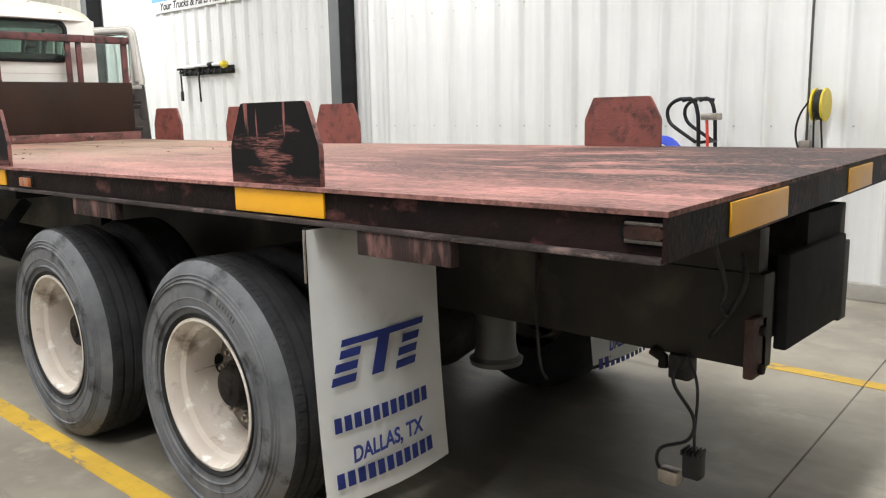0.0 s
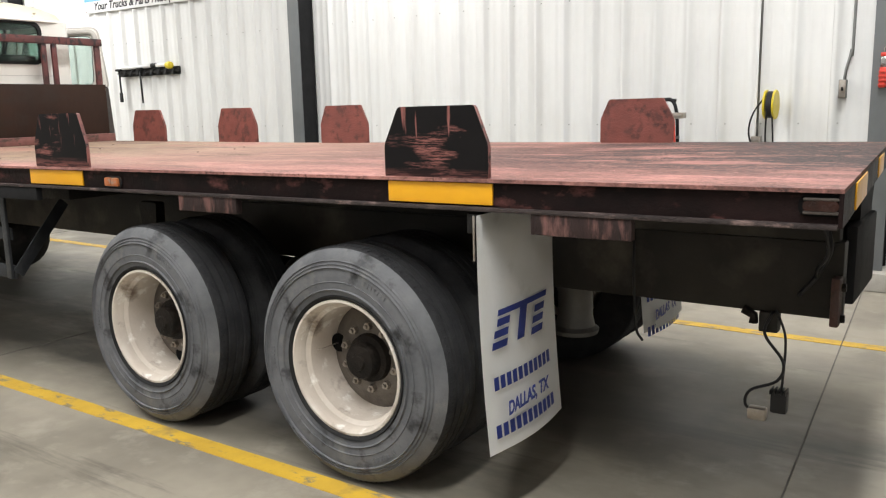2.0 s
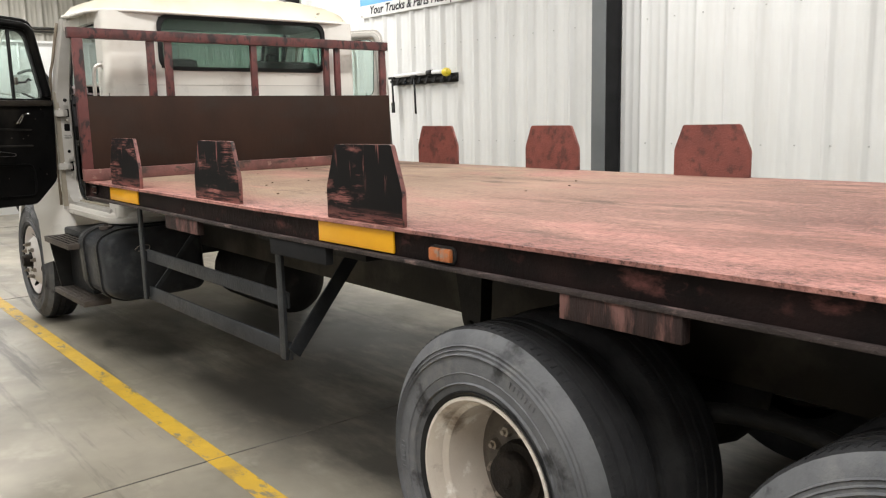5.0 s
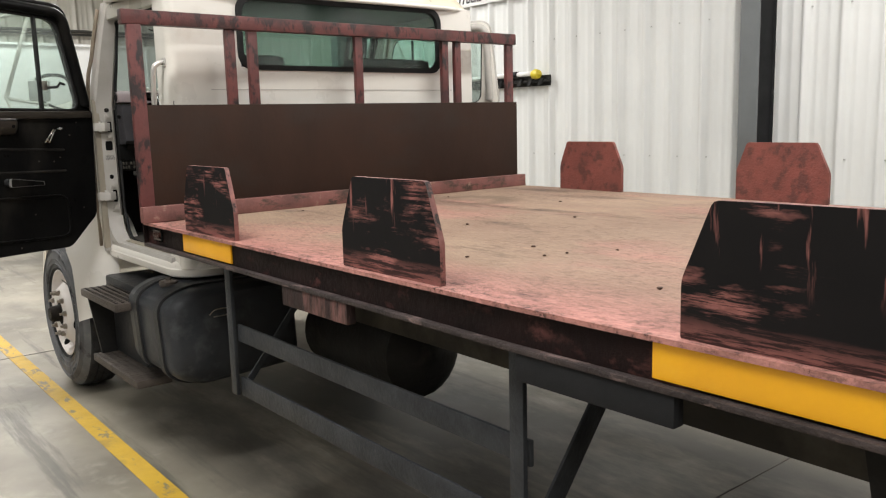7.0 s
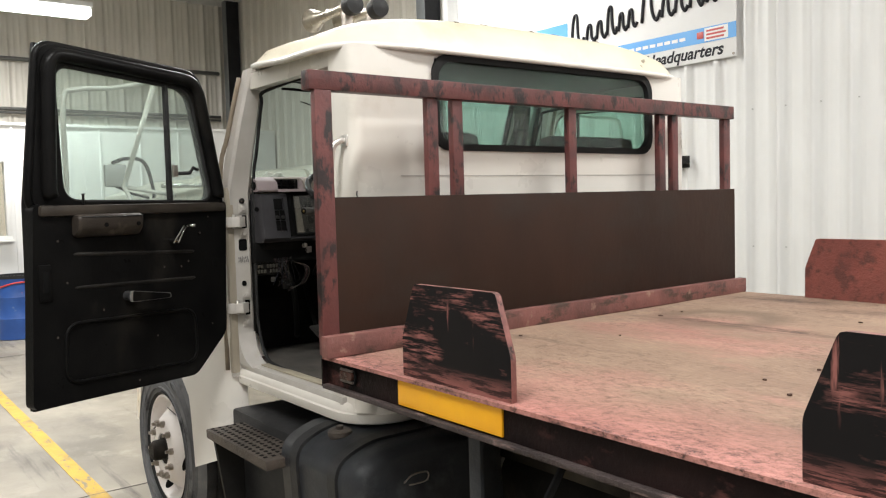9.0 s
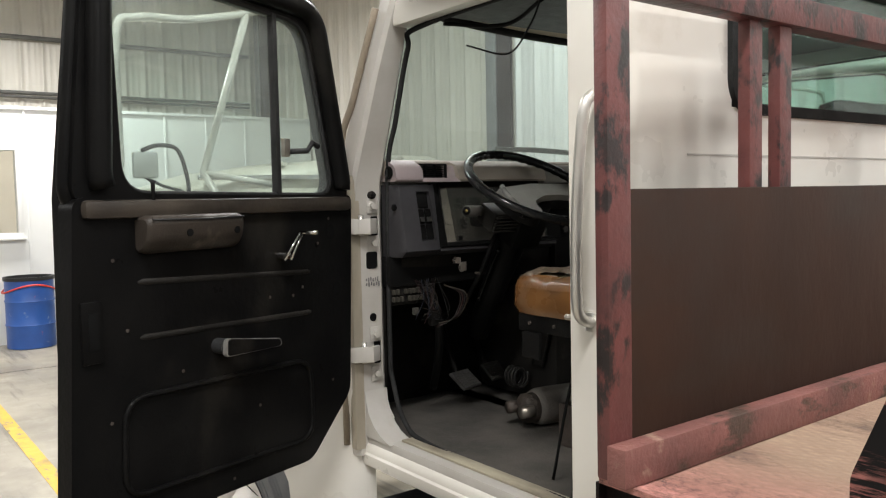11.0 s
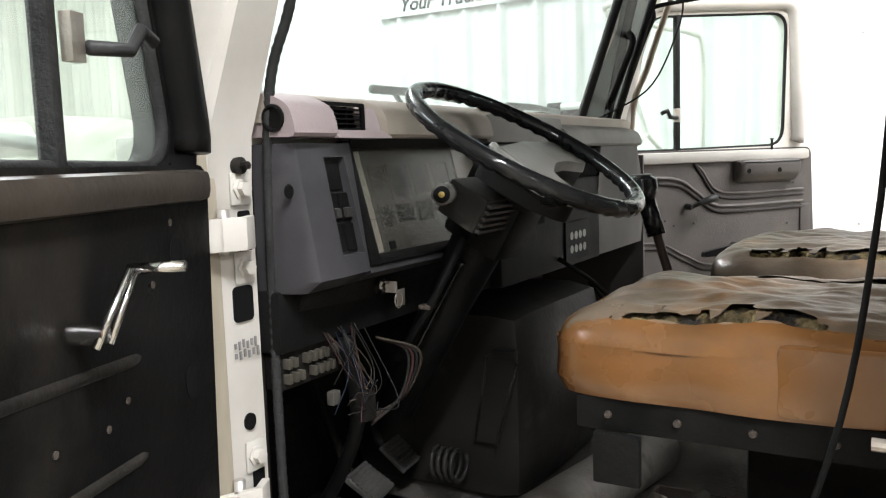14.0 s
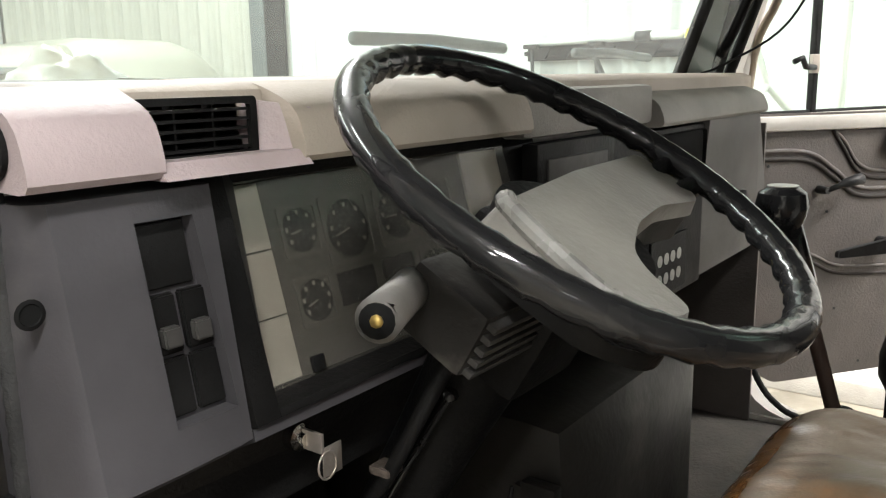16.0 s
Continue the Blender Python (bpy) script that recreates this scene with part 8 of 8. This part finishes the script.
# tool holder on the wall
tr = thing("wall_tool_rack", (-10.35, 6.72, 2.03), "dark wall tool holder with brushes and hanging tools", "tool rack")
bm = bag(-11.02, -9.68, 6.7, 6.762, 2.055, 2.085, 0.004)
box(bm, -11.02, -9.68, 6.745, 6.762, 2.02, 2.13, 0.003)
part("rack_bar", bm, BLACK_STEEL, tr)
for k in range(8):
    x = -10.9 + 0.155 * k
    part("clip", slab(bmesh.new(), [(x, 6.69, 2.03), (x + 0.05, 6.69, 2.1), (x + 0.09, 6.69, 2.1), (x + 0.04, 6.69, 2.03)], (0, 0.03, 0)), RUBBER, tr)
for x, l in ((-10.95, 0.42), (-10.47, 0.46)):
    h = part("tool_handle", tube(bmesh.new(), [(x, 6.68, 2.12), (x + 0.02, 6.68, 2.1 - l)], 0.013, 8), RUBBER, tr, "black hanging tool")
    part("tool_head", bag(x - 0.05, x + 0.06, 6.65, 6.7, 2.1, 2.13, 0.006), BLACK_STEEL, h)
part("tool_end", bag(-10.965, -10.915, 6.665, 6.695, 1.66, 1.8, 0.008), RUBBER, tr)
part("yellow_tool", lathe(bmesh.new(), [(0.0, -0.05), (0.045, -0.04), (0.055, 0.0), (0.045, 0.04), (0.0, 0.06)], 14, "x", (-9.83, 6.69, 2.14)), mat("yellow_plastic", (0.7, 0.55, 0.03), None, 8, 0.4), tr)
part("white_tool", tube(bmesh.new(), [(-10.9, 6.7, 2.14), (-10.2, 6.7, 2.15)], 0.025, 8), WALL_WHITE, tr)
part("black_cap", tube(bmesh.new(), [(-10.2, 6.69, 2.15), (-10.1, 6.69, 2.15)], 0.034, 10), RUBBER, tr)
part("pale_tool", tube(bmesh.new(), [(-10.1, 6.69, 2.15), (-9.9, 6.69, 2.15)], 0.026, 10), FLAP, tr)

# cable reel with its lead
YP = bpy.data.materials["yellow_plastic"]
rl = thing("cable_reel", (-1.93, 6.66, 1.34), "yellow cable reel wound with black lead on the wall", "cable reel")
part("reel_flange", lathe(bmesh.new(), [(0.0, -0.045), (0.12, -0.045), (0.125, -0.035), (0.12, -0.028), (0.06, -0.028)], 32, "x", (-1.93, 6.62, 1.47)), YP, rl)
part("reel_flange", lathe(bmesh.new(), [(0.06, 0.028), (0.12, 0.028), (0.125, 0.035), (0.12, 0.045), (0.0, 0.045)], 32, "x", (-1.93, 6.62, 1.47)), YP, rl)
part("wound_lead", lathe(bmesh.new(), [(0.08, -0.028), (0.11, -0.02), (0.112, 0.0), (0.11, 0.02), (0.08, 0.028)], 32, "x", (-1.93, 6.62, 1.47), cap=False), RUBBER, rl)
part("reel_bracket", bag(-1.95, -1.91, 6.62, 6.77, 1.45, 1.49, 0.004), NUT, rl)
for k, pth in enumerate(([(-1.96, 6.55, 1.54), (-2.06, 6.58, 1.4), (-2.11, 6.65, 1.25), (-2.09, 6.7, 1.1)], [(-1.94, 6.52, 1.42), (-1.96, 6.6, 1.2), (-1.96, 6.66, 0.9)], [(-1.9, 6.55, 1.38), (-1.9, 6.62, 1.1), (-1.92, 6.66, 0.85)])):
    part("lead", tube(bmesh.new(), smooth_path(pth, 6), 0.008, 6), RUBBER, rl)
part("lead_box", bag(-2.1, -2.02, 6.69, 6.76, 1.12, 1.2, 0.006), NUT, rl)
cd = setting("conduit_1", tube(bmesh.new(), [(-2.07, 6.775, 1.2), (-2.07, 6.775, CEIL)], 0.011, 8), PIPE, "thin grey conduit on the wall", "conduit")
sb = thing("switch_box", (-1.41, 6.77, 1.5), "grey electrical switch box fed by a conduit", "switch box")
part("box_body", bag(-1.435, -1.375, 6.72, 6.775, 1.51, 1.66, 0.006), PIPE, sb)
part("toggle", bag(-1.412, -1.398, 6.705, 6.72, 1.57, 1.6, 0.002), VOID, sb)
part("cover_plate", bag(-1.43, -1.38, 6.716, 6.72, 1.515, 1.655, 0.003), NUT, sb)
setting("conduit_2", tube(bmesh.new(), smooth_path([(-1.4, 6.77, 1.66), (-1.39, 6.77, 1.75), (-1.36, 6.775, 1.9), (-1.35, 6.775, 2.2), (-1.35, 6.775, CEIL)], 4), 0.011, 8), PIPE, "grey conduit above the switch box", "conduit")
REDP = mat("red_plastic", (0.62, 0.05, 0.03), (0.5, 0.04, 0.025), 10, 0.4)
wl = thing("work_lamp", (-1.09, 6.47, 1.58), "red hand work lamp hung on the column", "work lamp")
part("lamp_body", bag(-1.115, -1.065, 6.455, 6.49, 1.585, 1.74, 0.01), REDP, wl)
for k in range(4):
    part("grip_ridge", bag(-1.118, -1.062, 6.447, 6.457, 1.6 + 0.033 * k, 1.615 + 0.033 * k, 0.003), REDP, wl)
part("lamp_window", bag(-1.11, -1.07, 6.46, 6.485, 1.74, 1.82, 0.006), CHROME, wl)
part("lamp_head", bag(-1.113, -1.067, 6.458, 6.488, 1.82, 1.85, 0.008), REDP, wl)
part("lamp_hook", tube(bmesh.new(), smooth_path([(-1.09, 6.475, 1.85), (-1.09, 6.475, 1.88), (-1.08, 6.49, 1.9)], 4), 0.003, 6), NUT, wl)

# hand truck by the wall, and a blue hose coil
ht = thing("hand_truck", (-2.75, 6.4, 0), "black steel hand truck standing by the wall", "hand truck")
HTM = mat("black_tube_steel", (0.02, 0.02, 0.022), None, 8, 0.35, 0.2)
for y in (6.2, 6.5):
    part("side_tube", tube(bmesh.new(), smooth_path([(-2.66, y, 0.16), (-2.68, y, 1.2), (-2.7, y, 1.45), (-2.75, y, 1.53), (-2.82, y, 1.52)], 5), 0.016, 8), HTM, ht)
    part("loop_handle", tube(bmesh.new(), smooth_path([(-2.7, y, 1.52), (-2.85, y, 1.53), (-2.94, y, 1.46), (-2.92, y, 1.35), (-2.78, y, 1.25), (-2.7, y, 1.2)], 5), 0.015, 8), HTM, ht)
    w = part("trolley_wheel", lathe(bmesh.new(), [(0.03, -0.03), (0.09, -0.03), (0.12, -0.022), (0.125, 0.0), (0.12, 0.022), (0.09, 0.03), (0.03, 0.03)], 24, "y", (-2.56, y + (0.06 if y > 6.3 else -0.06), 0.126)), TREAD, ht)
for z in (0.4, 0.8, 1.2):
    part("cross_bar", tube(bmesh.new(), [(-2.67, 6.2, z), (-2.67, 6.5, z)], 0.012, 8), HTM, ht)
part("top_bracket", bag(-2.66, -2.54, 6.18, 6.3, 1.37, 1.42, 0.006), NUT, ht)
part("strap", tube(bmesh.new(), smooth_path([(-2.62, 6.2, 1.4), (-2.6, 6.2, 1.1), (-2.58, 6.22, 0.8)], 4), 0.012, 6), REDP, ht)
part("toe_plate", bag(-2.95, -2.64, 6.15, 6.55, 0.012, 0.022, 0.003), HTM, ht)
part("wheel_axle", tube(bmesh.new(), [(-2.56, 6.1, 0.126), (-2.56, 6.6, 0.126)], 0.012, 8), HTM, ht)
bh = thing("air_hose_stand", (-3.15, 6.45, 0), "bright blue hose coiled on a post by the wall", "hose")
BLUEH = mat("bright_blue_hose", (0.03, 0.07, 0.55), (0.025, 0.05, 0.42), 8, 0.35)
part("post", tube(bmesh.new(), [(-3.15, 6.5, 0.0), (-3.15, 6.5, 1.15)], 0.03, 10), PIPE, bh)
for k in range(7):
    part("hose_turn", tube(bmesh.new(), [(-3.15 + (0.17 + 0.004 * k) * math.cos(a), 6.42 + 0.018 * k, 1.02 + (0.17 + 0.006 * k) * math.sin(a)) for a in [q * math.pi / 14 for q in range(28)]], 0.011, 6, True), BLUEH, bh)

# blue drum by the partition
dm = thing("steel_drum", (-17.95, 2.5, 0), "scuffed blue steel drum with a red hoop", "drum")
DRUM = mat("scuffed_blue_drum", (0.03, 0.11, 0.42), (0.025, 0.085, 0.33), 4, 0.4, bump=0.1, c3=(0.5, 0.1, 0.09), c3_at=(0.66, 0.7), c3scale=5, dirt=(0.3, 0.36, 0.45), dirt_at=(0.66, 0.75), dscale=7)
part("drum_shell", lathe(bmesh.new(), [(0.27, 0.0), (0.285, 0.01), (0.285, 0.28), (0.295, 0.3), (0.285, 0.32), (0.285, 0.58), (0.295, 0.6), (0.285, 0.62), (0.285, 0.87), (0.295, 0.885), (0.285, 0.9), (0.27, 0.89), (0.27, 0.4), (0.0, 0.4)], 36, "z", (-17.95, 2.5, 0), cap=False), DRUM, dm)
part("hoop", tube(bmesh.new(), [(-17.95 + 0.31 * math.cos(q * math.pi / 18), 2.5 + 0.31 * math.sin(q * math.pi / 18), 0.76 + 0.05 * math.cos(q * math.pi / 9)) for q in range(36)], 0.012, 6, True), REDP, dm)
part("liner", lathe(bmesh.new(), [(0.3, 0.86), (0.3, 0.905), (0.27, 0.905), (0.26, 0.6)], 36, "z", (-17.95, 2.5, 0), cap=False), RUBBER, dm)

# another truck parked across the far bay
CREAM = mat("cream_truck_paint", (0.46, 0.44, 0.38), (0.4, 0.38, 0.325), 2, 0.35, bump=0.03, dirt=(0.42, 0.39, 0.33), dirt_at=(0.6, 0.85), dscale=2)
pk = thing("parked_truck", (-15.0, 4.4, 0), "cream truck with its long bonnet parked across the bay", "truck")


def hull(name, secs_, material, label="", axis_y=True):
    """A body through rounded sections: (y, x0, x1, z0, z1)."""
    bm = bmesh.new()
    rr = []
    for y, xa, xb, za, zb in secs_:
        rr.append([bm.verts.new((a, y, b)) for a, b in rounded(xa, xb, za, zb, min(0.18, (xb - xa) * 0.2, (zb - za) * 0.35), 5)])
    for a, b in zip(rr[:-1], rr[1:]):
        for k in range(len(a)):
            j = (k + 1) % len(a)
            bm.faces.new((a[k], a[j], b[j], b[k]))
    bm.faces.new(rr[0])
    bm.faces.new(rr[-1])
    bmesh.ops.recalc_face_normals(bm, faces=bm.faces)
    return part(name, bm, material, pk, label)


hull("bonnet", [(3.05, -15.9, -14.1, 0.9, 1.55), (3.2, -15.95, -14.05, 0.8, 1.95), (3.8, -16.0, -14.0, 0.8, 2.12), (4.6, -16.0, -14.0, 0.8, 2.2), (5.1, -16.0, -14.0, 0.8, 2.22)], CREAM, "cream bonnet")
hull("cab_body", [(5.1, -16.1, -13.9, 0.8, 2.22), (5.2, -16.1, -13.9, 0.8, 2.27), (6.0, -16.1, -13.9, 0.8, 2.27), (6.25, -16.1, -13.9, 0.8, 2.2), (6.5, -16.05, -13.95, 0.85, 2.02)], CREAM)
for y, z in ((3.4, 1.97), (4.2, 2.17)):
    part("bonnet_rib", bag(-15.4, -14.02, y, y + 0.05, z - 0.03, z + 0.01, 0.01), CREAM, pk)
part("side_moulding", bag(-13.99, -13.94, 3.3, 6.2, 2.0, 2.05, 0.01), CHROME, pk)
for x in (-14.1, -15.9):
    for y in (3.5, 5.7):
        part("wheel", lathe(bmesh.new(), [(0.0, -0.1), (0.25, -0.12), (0.28, -0.14), (0.48, -0.12), (0.5, -0.05), (0.5, 0.1), (0.45, 0.14), (0.0, 0.12)], 32, "x", (x, y, 0.5)), TREAD, pk, "black tyre")
part("chassis", bag(-15.5, -14.5, 3.1, 6.1, 0.55, 0.8, 0.02), BLACK_STEEL, pk)
mr = part("wing_mirror", bag(-14.05, -13.98, 2.72, 2.95, 2.02, 2.26, 0.03), mat("grey_mirror_shell", (0.3, 0.3, 0.29), None, 5, 0.4), pk, "grey mirror on a black arm")
part("mirror_arm", tube(bmesh.new(), smooth_path([(-14.0, 2.8, 2.27), (-14.0, 2.95, 2.32), (-14.05, 3.15, 2.28), (-14.1, 3.25, 2.0), (-14.1, 3.25, 1.85)], 5), 0.02, 8), RUBBER, mr)
part("mirror_base", tube(bmesh.new(), [(-14.02, 2.83, 2.03), (-14.05, 3.0, 1.95), (-14.1, 3.2, 1.9)], 0.015, 8), RUBBER, mr)
